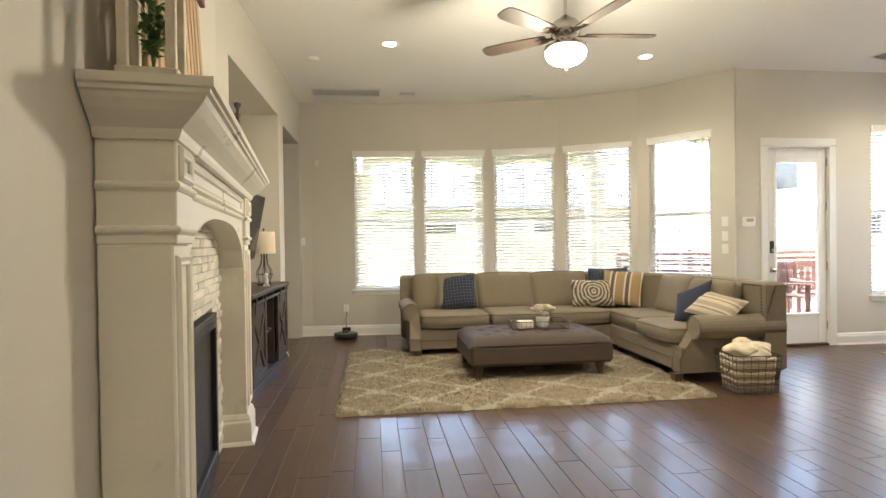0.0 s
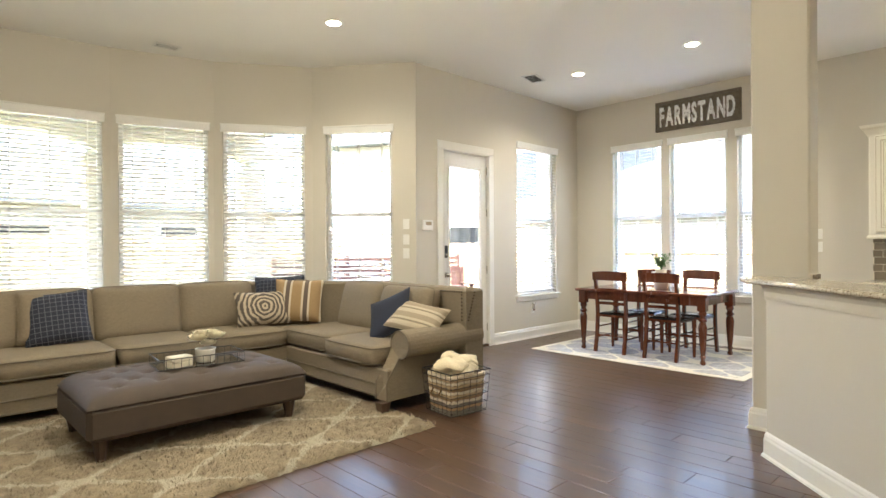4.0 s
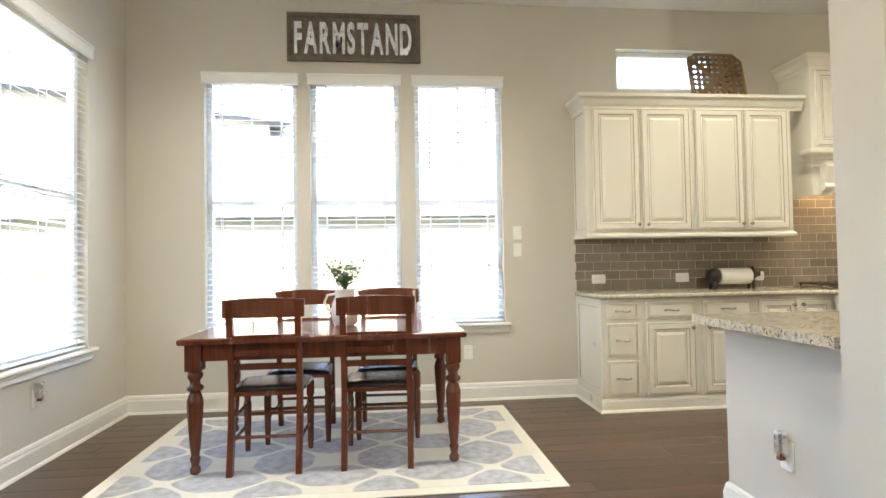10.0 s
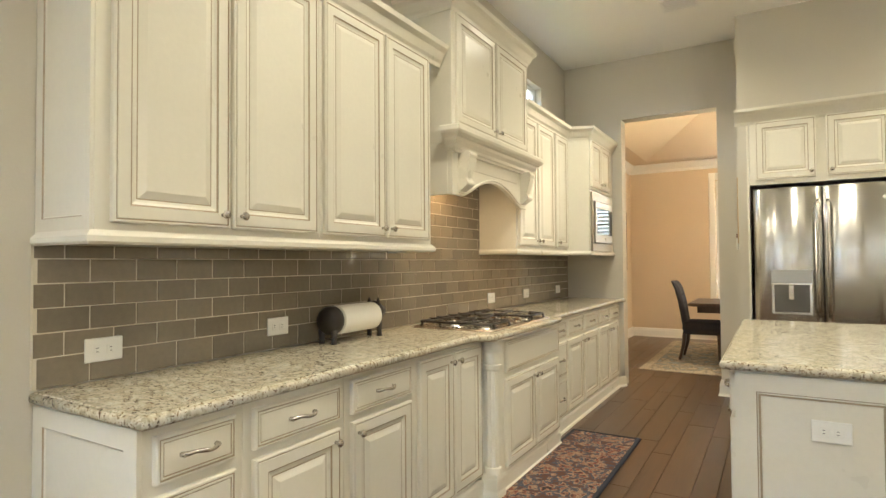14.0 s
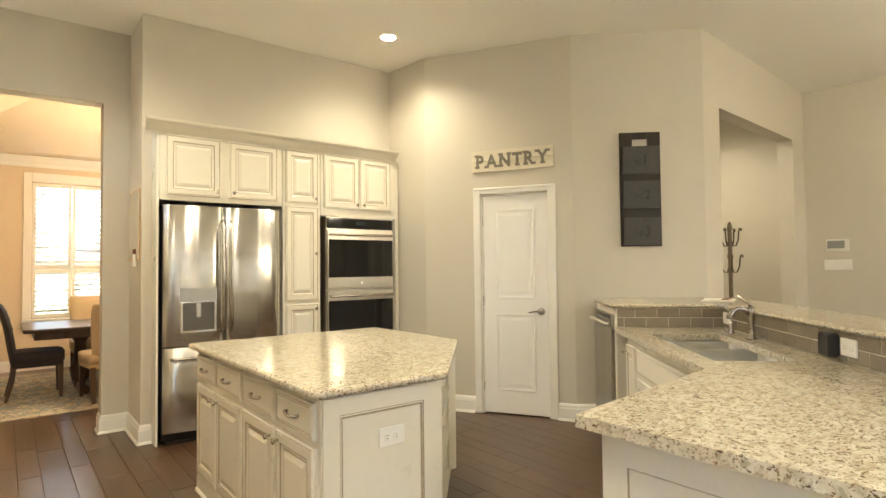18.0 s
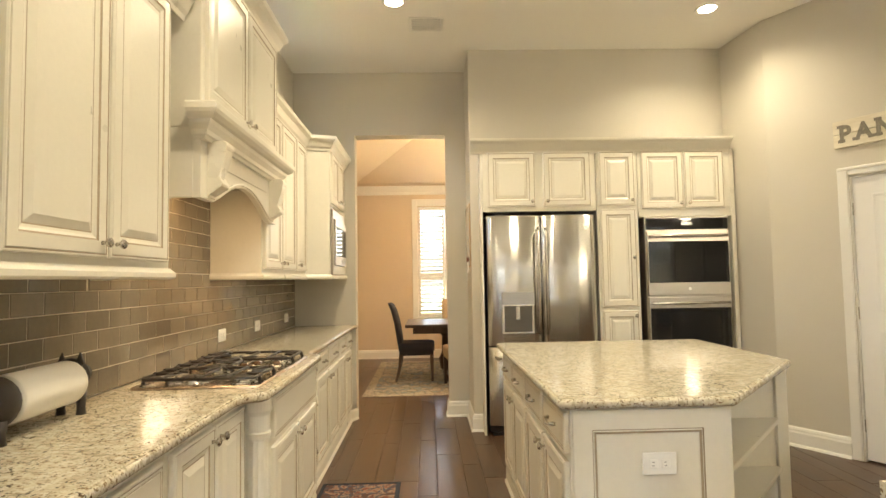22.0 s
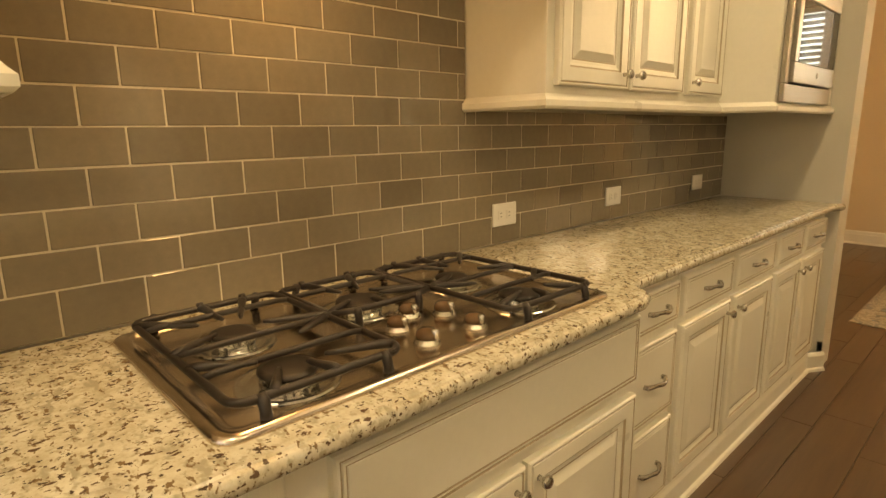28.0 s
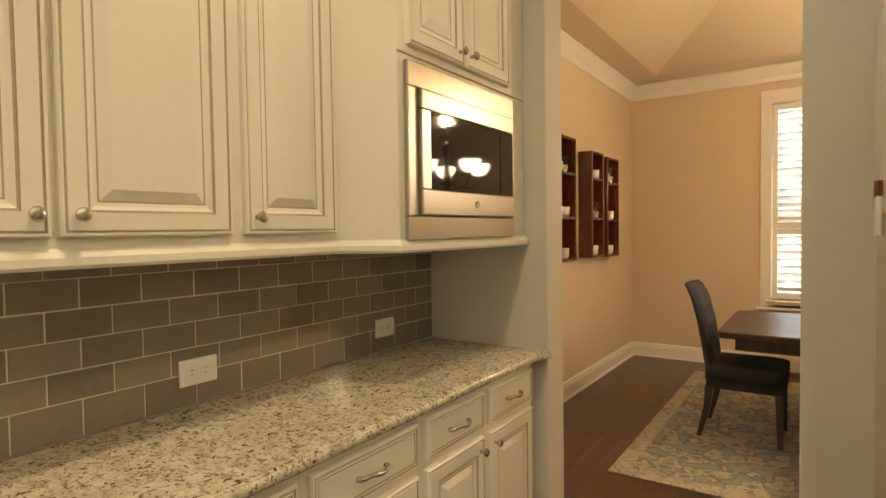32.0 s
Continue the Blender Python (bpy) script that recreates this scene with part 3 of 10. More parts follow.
def panel(w, h, rings, depth_mat=None):
    """A raised panel in the xz plane, its face towards -y. rings: (inset, y, material slot) from the rim inwards."""
    bm = bmesh.new()
    rows = []
    for ins, y, mi in rings:
        rows.append(([bm.verts.new(p) for p in ((ins, y, ins), (w - ins, y, ins), (w - ins, y, h - ins), (ins, y, h - ins))], mi))
    for (r0, _), (r1, mi) in zip(rows, rows[1:]):
        for i in range(4):
            bm.faces.new([r0[i], r0[(i + 1) % 4], r1[(i + 1) % 4], r1[i]]).material_index = mi
    bm.faces.new(rows[-1][0]).material_index = 0
    bm.faces.new(rows[0][0][::-1])
    return bm


DOOR_RINGS = [(0, 0.0, 0), (0, -0.016, 0), (0.004, -0.020, 0), (0.008, -0.020, 0), (0.0095, -0.017, 1), (0.0125, -0.017, 1), (0.014, -0.020, 0), (0.050, -0.020, 0), (0.052, -0.017, 1), (0.056, -0.016, 1), (0.064, -0.012, 0), (0.072, -0.0105, 0), (0.076, -0.0105, 1), (0.100, -0.019, 0)]
DRAWER_RINGS = [(0, 0.0, 0), (0, -0.015, 0), (0.004, -0.020, 0), (0.009, -0.020, 0), (0.0105, -0.017, 1), (0.0135, -0.017, 1), (0.015, -0.020, 0), (0.019, -0.020, 0), (0.0205, -0.018, 1), (0.0225, -0.018, 1), (0.024, -0.020, 0)]
PLAIN_RINGS = DRAWER_RINGS

SHOE = [(0.0, 0.0), (0.032, 0.0), (0.028, 0.012), (0.018, 0.02), (0.018, 0.105), (0.013, 0.118), (0.013, 0.128), (0.008, 0.142), (0.0, 0.15)]


def skirting(paths, mat=TRIM):
    for p in paths:
        bm = bmesh.new()
        sweep(bm, [(x, y, 0) for x, y in p], SHOE)
        structure("baseboard", bm, mat, "white painted tall baseboard along the wall")


# ---- plan ----
CEILING = 3.44
EAST, NORTH, SOUTH, FRIDGE_Y = 7.72, 5.725, -3.20, -2.65
BOW = [(-0.97, 7.80), (0.61, 7.70), (1.64, 7.57), (2.62, 7.27), (3.56, 6.70), (4.30, NORTH)]
BOW_WINDOWS = [(0.62, 1.51), (0.06, 0.97), (0.075, 0.965), (0.09, 1.01), (0.16, 0.97)]
KIT_A, KIT_B, KIT_C, KIT_D = (3.66, FRIDGE_Y), (3.60, -2.10), (2.88, -0.86), (2.06, -0.08)

# floor of the rooms, with planks further down
bm = bmesh.new()
box(bm, (-4.2, -8.2, -0.12), (9.4, 8.2, -0.012))
structure("floor", bm, JOINT, "dark stained wooden plank floor")
bm = bmesh.new()
box(bm, (-4.2, SOUTH - 0.07, CEILING), (8.2, 8.1, CEILING + 0.15))
structure("ceiling", bm, CEIL, "off-white painted flat ceiling")

# bow wall with five windows
for i, (p, q) in enumerate(zip(BOW, BOW[1:])):
    s0, s1 = BOW_WINDOWS[i]
    wall("wall_bow_%d" % (i + 1), p, q, 0, CEILING, [(s0, s1, 0.68, 2.70)], label="greige painted wall with a tall window", ends=(0.0, 0.03))
# dining wall with patio door and side window
wall("wall_north", (4.30, NORTH), (EAST, NORTH), 0, CEILING, [(0.47, 1.31, 0.0, 2.50), (1.90, 2.84, 0.62, 2.74)], ends=(0, 0.14), label="greige painted wall with the patio door")
# long outer wall: dining windows and two high kitchen windows
east_holes = [(NORTH - 5.11, NORTH - 4.36, 0.66, 2.76), (NORTH - 4.25, NORTH - 3.50, 0.66, 2.76), (NORTH - 3.37, NORTH - 2.61, 0.66, 2.76), (NORTH - 1.56, NORTH - 0.62, 2.70, 3.07), (NORTH + 1.50, NORTH + 2.47, 2.68, 3.04)]
wall("wall_east", (EAST, NORTH), (EAST, SOUTH), 0, CEILING, east_holes, ends=(0, 0.14), label="greige painted outer wall")
# wall with the opening to the formal dining room, and the fridge wall
wall("wall_south", (EAST, SOUTH), (6.00, SOUTH), 0, CEILING, [(EAST - 7.11, EAST - 6.20, 0, 2.80)], 0.17, ends=(0.0, 0.0), label="greige painted wall with a tall cased opening")
wall("wall_fridge_side", (6.00, SOUTH), (6.00, FRIDGE_Y - 0.121), 0, CEILING, (), 0.10, ends=(0.0, 0.0))
wall("wall_fridge", (6.00, FRIDGE_Y), KIT_A, 0, CEILING, [(0.09, 2.32, 0.0, 2.48)], 0.12, label="greige painted wall above the tall cabinets")
wall("wall_corner", KIT_A, KIT_B, 0, CEILING, (), 0.1)
PANTRY_M, PANTRY_LEN = along(KIT_B, KIT_C)
wall("wall_pantry", KIT_B, KIT_C, 0, CEILING, [(0.573, 1.206, 0, 2.04)], 0.12, label="greige painted wall with the pantry door")
wall("wall_pocket", KIT_C, KIT_D, 0, CEILING, (), 0.12)
# hall behind the start of the walk
HALL_P, HALL_Q = KIT_D, (-0.745, -0.26)
HALL_M, HALL_LEN = along(HALL_P, HALL_Q)
wall("wall_hall", HALL_P, HALL_Q, 0, CEILING, [(0.34, 2.40, 0, 2.80)], 0.16, label="greige painted wall with a wide passage")
wall("wall_hall_side", (1.80, -2.3), (1.80, -0.24), 0, CEILING, (), 0.1)
wall("wall_hall_back", (1.80, -2.3), (-0.80, -2.3), 0, CEILING, (), 0.12, label="greige painted hall wall")
wall("wall_hall_west", (-0.80, -2.3), (-0.72, -0.42), 0, CEILING, (), 0.14)
wall("wall_behind_fridge", (6.0, -3.21), (3.4, -3.21), 0, CEILING, (), 0.1)
wall("wall_pantry_back", (3.4, -3.2), (1.5, -2.3), 0, CEILING, (), 0.1)
# west wall: fireplace, niche, passage
FIRE_P, FIRE_Q = (-0.745, -0.26), (-1.21, 3.66)
wall("wall_west", FIRE_P, FIRE_Q, 0, CEILING, (), 0.3, label="greige painted chimney wall")
NICHE_P, NICHE_Q = (-1.21, 3.66), (-1.13, 7.80)
NM, NLEN = along(NICHE_P, NICHE_Q)
wall("wall_niche", NICHE_P, NICHE_Q, 0, CEILING, [(0.33, 2.42, 0, 2.87), (2.72, 4.0, 0, 2.82)], 0.28, label="greige painted wall with a tall media niche")
bm = bmesh.new()
box(bm, (0.23, 0.50, 0), (2.52, 0.62, CEILING), m=NM)
structure("wall_niche_back", bm, WALL, "greige painted back of the niche")
for k, s in enumerate((0.21, 2.42)):
    bm = bmesh.new()
    box(bm, (s, 0.28, 0), (s + 0.12, 0.5, CEILING), m=NM)
    structure("wall_niche_side_%d" % (k + 1), bm, WALL)
bm = bmesh.new()
box(bm, (0.33, 0.28, 2.87), (2.42, 0.5, 3.0), m=NM)
structure("wall_niche_head", bm, WALL)
bm = bmesh.new()
box(bm, (-3.6, 7.80, 0), (-0.97, 7.94, CEILING))
structure("wall_passage_far", bm, WALL)
bm = bmesh.new()
box(bm, (-3.0, 5.2, 0), (-2.86, 7.8, CEILING))
structure("wall_passage_end", bm, WALL)
# unseen wall, added to keep sky light from leaking into the passage
bm = bmesh.new()
box(bm, (-2.86, 6.08, 0), (-1.74, 6.2, CEILING))
structure("wall_passage_near", bm, WALL)

# formal dining room beyond the opening
D2E, D2S, D2W = 7.92, -7.36, 3.2
wall("wall_formal_east", (D2E, SOUTH - 0.17), (D2E, D2S), 0, 2.98, (), 0.14, WALL2, label="warm beige painted wall")
wall("wall_formal_south", (D2E, D2S), (D2W, D2S), 0, 2.98, [(D2E - 6.56, D2E - 5.62, 0.70, 2.62)], 0.14, WALL2, ends=(0.14, 0.14), label="warm beige painted wall with a shuttered window")
wall("wall_formal_west", (D2W, D2S), (D2W, SOUTH - 0.17), 0, 2.98, (), 0.14, WALL2)
bm = bmesh.new()
box(bm, (D2W, SOUTH - 0.175, 0), (6.19, SOUTH - 0.171, 2.98))
box(bm, (7.115, SOUTH - 0.175, 0), (D2E, SOUTH - 0.171, 2.98))
box(bm, (6.19, SOUTH - 0.175, 2.805), (7.115, SOUTH - 0.171, 2.98))
structure("wall_formal_north", bm, WALL2)
bm = bmesh.new()
e = 0.34
lo = [(D2W, D2S), (D2E, D2S), (D2E, SOUTH - 0.17), (D2W, SOUTH - 0.17)]
hi = [(D2W + e, D2S + e), (D2E - e, D2S + e), (D2E - e, SOUTH - 0.17 - e), (D2W + e, SOUTH - 0.17 - e)]
top = [(D2W + 1.9, D2S + 2.08), (D2E - 1.9, D2S + 2.08), (D2E - 1.9, SOUTH - 2.25), (D2W + 1.9, SOUTH - 2.25)]
loft(bm, [[Vector((x, y, z)) for x, y in r] for r, z in ((lo, 2.981), (hi, 2.985), (top, 3.72))], caps=False)
bm.faces.new([bm.verts.new((x, y, 3.72)) for x, y in top])
structure("ceiling_formal", bm, WALL2, "warm beige vaulted tray ceiling")
bm = bmesh.new()
sweep(bm, [(D2E, SOUTH - 0.18, 0), (D2E, D2S, 0), (D2W, D2S, 0)], [(0, 2.83), (0.012, 2.83), (0.018, 2.845), (0.022, 2.875), (0.05, 2.915), (0.075, 2.955), (0.085, 2.962), (0.085, 2.979), (0, 2.979)])
structure("trim_crown", bm, TRIM, "white crown moulding")

# baseboards
skirting([BOW[:6] + [(4.69, NORTH)], [(5.69, NORTH), (EAST, NORTH), (EAST, 1.97)],
          [(7.11, SOUTH - 0.17), (7.11, SOUTH), (7.135, SOUTH)], [(6.20, SOUTH - 0.17)][::-1] + [(6.20, SOUTH - 0.17), (6.20, SOUTH), (6.00, SOUTH), (6.00, FRIDGE_Y), (5.90, FRIDGE_Y)][1:],
          [(3.75, FRIDGE_Y), KIT_A, KIT_B, tuple((PANTRY_M @ Vector((0.50, 0, 0)))[:2])], [tuple((PANTRY_M @ Vector((1.278, 0, 0)))[:2]), KIT_C, (2.62, -0.61)],
          [FIRE_P, (-0.885, 0.92)], [tuple((NM @ Vector((0.16, 0, 0)))[:2]), tuple((NM @ Vector((0.33, 0, 0)))[:2]), tuple((NM @ Vector((0.33, 0.3, 0)))[:2])],
          [tuple((NM @ Vector((2.42, 0.3, 0)))[:2]), tuple((NM @ Vector((2.42, 0, 0)))[:2]), tuple((NM @ Vector((2.72, 0, 0)))[:2]), tuple((NM @ Vector((2.72, 0.26, 0)))[:2])],
          [(-2.8, 7.80), (-0.97, 7.80)],
          [(D2E, SOUTH - 0.18), (D2E, D2S), (D2W, D2S)]])

# column by the bar
COL = (4.40, 1.83, 4.62, 2.19)
bm = bmesh.new()
box(bm, (COL[0], COL[1], 0), (COL[2], COL[3], CEILING), 0.012)
structure("column", bm, WALL, "greige painted square column at the end of the bar")
bm = bmesh.new()
sweep(bm, [(COL[0], 1.99, 0), (COL[0], COL[3], 0), (COL[2], COL[3], 0)], SHOE, side=-1)
structure("baseboard", bm, TRIM, "white painted baseboard round the column")


# ---- windows ----
def window(name, m, w, z0, z1, thick=0.14, sill=True, mid=True, label="tall white double-hung window"):
    """A window in an opening w wide; the frame m has x along the wall and y outwards."""
    ob = thing(name, label, "window", m)
    tagged(ob, kind="structure")
    bm = bmesh.new()
    f = 0.045
    for a, b in (((0, 0.07, z0), (f, 0.125, z1)), ((w - f, 0.07, z0), (w, 0.125, z1)), ((f, 0.07, z1 - f), (w - f, 0.125, z1)), ((f, 0.07, z0), (w - f, 0.125, z0 + f))):
        box(bm, a, b, 0.004)
    part("window_frame", bm, VINYL, ob)
    zs = [z0 + f, (z0 + z1) / 2, z1 - f] if mid else [z0 + f, z1 - f]
    if mid:
        bm = bmesh.new()
        box(bm, (f, 0.075, zs[1] - 0.022), (w - f, 0.12, zs[1] + 0.022), 0.004)
        part("meeting_rail", bm, VINYL, ob)
    for k, (a, b) in enumerate(zip(zs, zs[1:])):
        bm = bmesh.new()
        g = 0.022 if mid else 0
        box(bm, (f, 0.095, a + (g if k else 0)), (w - f, 0.101, b - (0 if k or not mid else g)))
        pane = part("pane", bm, PANE, ob)
        pane.visible_shadow = False
    if sill:
        bm = bmesh.new()
        box(bm, (-0.05, -0.055, z0 - 0.028), (w + 0.05, 0.07, z0), 0.008)
        part("window_sill", bm, TRIM, ob)
        bm = bmesh.new()
        box(bm, (-0.03, -0.022, z0 - 0.085), (w + 0.03, 0.0, z0 - 0.028), 0.006)
        box(bm, (-0.03, -0.03, z0 - 0.05), (w + 0.03, 0.0, z0 - 0.028), 0.004)
        part("apron", bm, TRIM, ob)
    return ob


def blind(m, w, z0, z1, tilt=8.0, pitch=0.044):
    """A slatted blind hung in the opening under a white valance."""
    ob = thing("window_blind", "white slatted blind with open slats under a white valance", "blind", m, "window blinds")
    bm = bmesh.new()
    box(bm, (-0.018, -0.030, z1 - 0.062), (w + 0.018, 0.002, z1 + 0.03), 0.006)
    box(bm, (-0.022, -0.036, z1 + 0.012), (w + 0.022, 0.002, z1 + 0.032), 0.004)
    part("valance", bm, BLIND, ob)
    bm = bmesh.new()
    rot = Matrix.Rotation(radians(tilt), 4, "X")
    box(bm, (0.008, -0.024, -0.0014), (w - 0.008, 0.024, 0.0014), m=rot)
    first = part("slat", bm, BLIND, ob)
    n = int((z1 - 0.09 - z0 - 0.03) / pitch)
    pitch = (z1 - 0.09 - z0 - 0.012) / n
    first.matrix_basis = Matrix.Translation((0, 0.034, z1 - 0.09))
    for k in range(1, n):
        again(first, ob, Matrix.Translation((0, 0.034, z1 - 0.09 - k * pitch)) @ Matrix.Rotation(radians(random.uniform(-1.5, 1.5)), 4, "X"))
    bm = bmesh.new()
    zb = z1 - 0.09 - n * pitch
    box(bm, (0.008, 0.012, zb - 0.008), (w - 0.008, 0.058, zb + 0.008), 0.004)
    part("bottom_rail", bm, BLIND, ob)
    for s in (0.13, w / 2, w - 0.13):
        bm = bmesh.new()
        for y in (0.009, 0.059):
            box(bm, (s - 0.004, y - 0.0008, zb), (s + 0.004, y + 0.0008, z1 - 0.05))
        part("ladder_cord", bm, BLIND, ob)
    return ob


for i, (p, q) in enumerate(zip(BOW, BOW[1:])):
    s0, s1 = BOW_WINDOWS[i]
    m, _ = along(p, q)
    mw = m @ Matrix.Translation((s0, 0, 0))
    window("window_%d" % (i + 1), mw, s1 - s0, 0.68, 2.70)
    blind(mw, s1 - s0, 0.68, 2.70, 32.0 if i < 4 else 10.0)
m, _ = along((4.30, NORTH), (EAST, NORTH))
mw = m @ Matrix.Translation((1.90, 0, 0))
window("window_6", mw, 0.94, 0.62, 2.74)
blind(mw, 0.94, 0.62, 2.74, 24.0)
m, _ = along((EAST, NORTH), (EAST, SOUTH))
for k in range(3):
    mw = m @ Matrix.Translation((east_holes[k][0], 0, 0))
    w = east_holes[k][1] - east_holes[k][0]
    window("window_%d" % (7 + k), mw, w, 0.66, 2.76)
    blind(mw, w, 0.66, 2.76)
for k in (3, 4):
    mw = m @ Matrix.Translation((east_holes[k][0], 0, 0))
    window("window_%d" % (7 + k), mw, east_holes[k][1] - east_holes[k][0], east_holes[k][2], east_holes[k][3], sill=False, mid=False, label="low wide clerestory window above the cabinets")
m, _ = along((D2E, D2S), (D2W, D2S))
mw = m @ Matrix.Translation((D2E - 6.56, 0, 0))
window("window_12", mw, 0.94, 0.70, 2.62)


# ---- lamps of the rooms ----
def downlight(x, y, z=None, power=LAMP_POWER):
    z = CEILING if z is None else z
    ob = thing("ceiling_light", "round white recessed ceiling light, switched on", "ceiling light", pose(x, y, z), "recessed ceiling lights")
    bm = bmesh.new()
    lathe(bm, [(0.066, 0.0), (0.092, 0.0), (0.094, -0.004), (0.088, -0.009), (0.070, -0.006), (0.066, -0.002)], 28, caps=False)
    part("trim_ring", bm, WHITEP, ob, smooth=True)
    bm = bmesh.new()
    lathe(bm, [(0.0675, -0.001), (0.0675, -0.004), (0.03, -0.008), (0.002, -0.009)], 24, caps=True)
    part("lens", bm, BULB, ob, smooth=True)
    lamp = bpy.data.lights.new("downlight", "SPOT")
    lamp.energy, lamp.spot_size, lamp.spot_blend, lamp.shadow_soft_size, lamp.color = power, radians(150), 0.9, 0.06, (1.0, 0.83, 0.60)
    new("downlight_lamp", lamp).matrix_world = pose(x, y, z - 0.03)


for x, y in ((0.12, 5.25), (3.02, 5.40), (6.10, 4.67), (6.10, 3.28), (6.44, 0.85), (5.30, -0.57), (6.62, -1.76)):
    downlight(x, y)
downlight(4.16, -1.88, power=LAMP_POWER * 0.72)


# dark backing colour stands in for the shade behind the vent slats
VENT_DARK = plain("vent_shadow", (0.10, 0.095, 0.085), 0.8)


def ceiling_vent(x, y, w, d, n, turn=0, label="white slotted ceiling air vent"):
    ob = thing("ceiling_vent", label, "air vent", pose(x, y, CEILING, 0, 0, turn), "ceiling vents")
    bm = bmesh.new()
    for a, b in (((-w / 2, -d / 2), (w / 2, -d / 2 + 0.025)), ((-w / 2, d / 2 - 0.025), (w / 2, d / 2)), ((-w / 2, -d / 2 + 0.025), (-w / 2 + 0.025, d / 2 - 0.025)), ((w / 2 - 0.025, -d / 2 + 0.025), (w / 2, d / 2 - 0.025))):
        box(bm, (*a, -0.012), (*b, -0.001), 0.003)
    part("frame", bm, WHITEP, ob)
    bm = bmesh.new()
    box(bm, (-w / 2 + 0.02, -d / 2 + 0.02, -0.004), (w / 2 - 0.02, d / 2 - 0.02, -0.002))
    part("backing", bm, VENT_DARK, ob)
    bm = bmesh.new()
    box(bm, (-w / 2 + 0.026, -0.006, -0.001), (w / 2 - 0.026, 0.006, 0.001), m=Matrix.Rotation(radians(35), 4, "X"))
    first = part("slat", bm, WHITEP, ob)
    step = (d - 0.06) / n
    first.matrix_basis = Matrix.Translation((0, -d / 2 + 0.03 + step / 2, -0.009))
    for k in range(1, n):
        again(first, ob, Matrix.Translation((0, -d / 2 + 0.03 + step * (k + 0.5), -0.009)))


ceiling_vent(-0.42, 7.14, 0.95, 0.36, 14, 0, "wide white slotted return air grille")
ceiling_vent(0.42, 7.15, 0.26, 0.16, 5)
ceiling_vent(2.07, 7.12, 0.26, 0.16, 5)
ceiling_vent(5.82, 5.15, 0.34, 0.2, 6, 15)
ceiling_vent(6.38, -2.12, 0.28, 0.24, 6)


# ---- kitchen along the outer wall ----
def east(x, y, z=0.0):
    """A front that looks to the room from the outer wall: x runs south, y into the wall."""
    return Matrix(((0, 1, 0, x), (-1, 0, 0, y), (0, 0, 1, z), (0, 0, 0, 1)))


def knob(parent, s, z, y=-0.02):
    bm = bmesh.new()
    lathe(bm, [(0.007, 0.0), (0.0055, 0.008), (0.0075, 0.014), (0.0145, 0.019), (0.0155, 0.025), (0.011, 0.030), (0.003, 0.031)], 14, Matrix.Translation((s, y, z)) @ Matrix.Rotation(radians(90), 4, "X"))
    part("knob", bm, CHROME, parent, "satin nickel knob", True)


def pull(parent, s, z, y=-0.02, w=0.10):
    bm = bmesh.new()
    pts = [(s - w / 2 + w * k / 10, y - 0.008 - 0.019 * math.sin(math.pi * k / 10) ** 0.6, z + 0.004 * math.sin(2 * math.pi * k / 10)) for k in range(11)]
    tube(bm, pts, 0.004, 8, radii=[0.009, 0.007, 0.0058, 0.006, 0.0068, 0.0072, 0.0068, 0.006, 0.0058, 0.007, 0.009])
    for e in (-1, 1):
        rod(bm, (s + e * w / 2, y, z), (s + e * w / 2, y - 0.012, z), 0.008, 0.006, 8)
    part("pull", bm, CHROME, parent, "curved satin nickel pull", True)


def front(parent, kind, s0, s1, z0, z1, grip=None):
    rings = {"door": DOOR_RINGS, "drawer": DRAWER_RINGS, "plain": PLAIN_RINGS}[kind]
    if kind == "door" and min(s1 - s0, z1 - z0) < 0.22:
        rings = [(r if r < 0.03 else 0.03 + (r - 0.03) * 0.5, y, mi) for r, y, mi in rings]
    ob = part("door" if kind == "door" else "drawer", panel(s1 - s0, z1 - z0, rings), [CAB, GLAZE], parent)
    ob.matrix_basis = Matrix.Translation((s0, 0, z0))
    w, h = s1 - s0, z1 - z0
    if grip == "pull":
        pull(ob, w / 2, h / 2, w=min(0.11, w * 0.5))
    elif grip:
        knob(ob, {"l": 0.032, "r": w - 0.032, "m": w / 2}[grip[0]], {"t": h - 0.045, "b": 0.045, "c": h / 2}[grip[1]])
    return ob


def cabinet(name, label, m, w, depth, z0, z1, fronts, group="", toe=0.0):
    ob = thing(name, label, "cabinet", m, group)
    bm = bmesh.new()
    box(bm, (0.0006, 0, z0), (w - 0.0006, depth, z1), 0.002)
    if toe:
        box(bm, (0.0006, 0.0, 0.0), (w - 0.0006, depth, z0 - 0.001))
    part("body", bm, CAB, ob)
    for f in fronts:
        front(ob, *f)
    return ob


G1, G2 = "base cabinets along the outer wall", "wall cabinets along the outer wall"
BX = 7.16
DR = (0.715, 0.845)


def base_unit(y0, y1, fronts, x=BX, label="cream painted base cabinet with glazed panel doors"):
    return cabinet("base_cabinet", label, east(x, y0), y0 - y1, EAST - x - 0.004, 0.09, 0.872, [(k, y0 - a, y0 - b, c, d, g) for k, a, b, c, d, g in fronts], G1, 0.09)


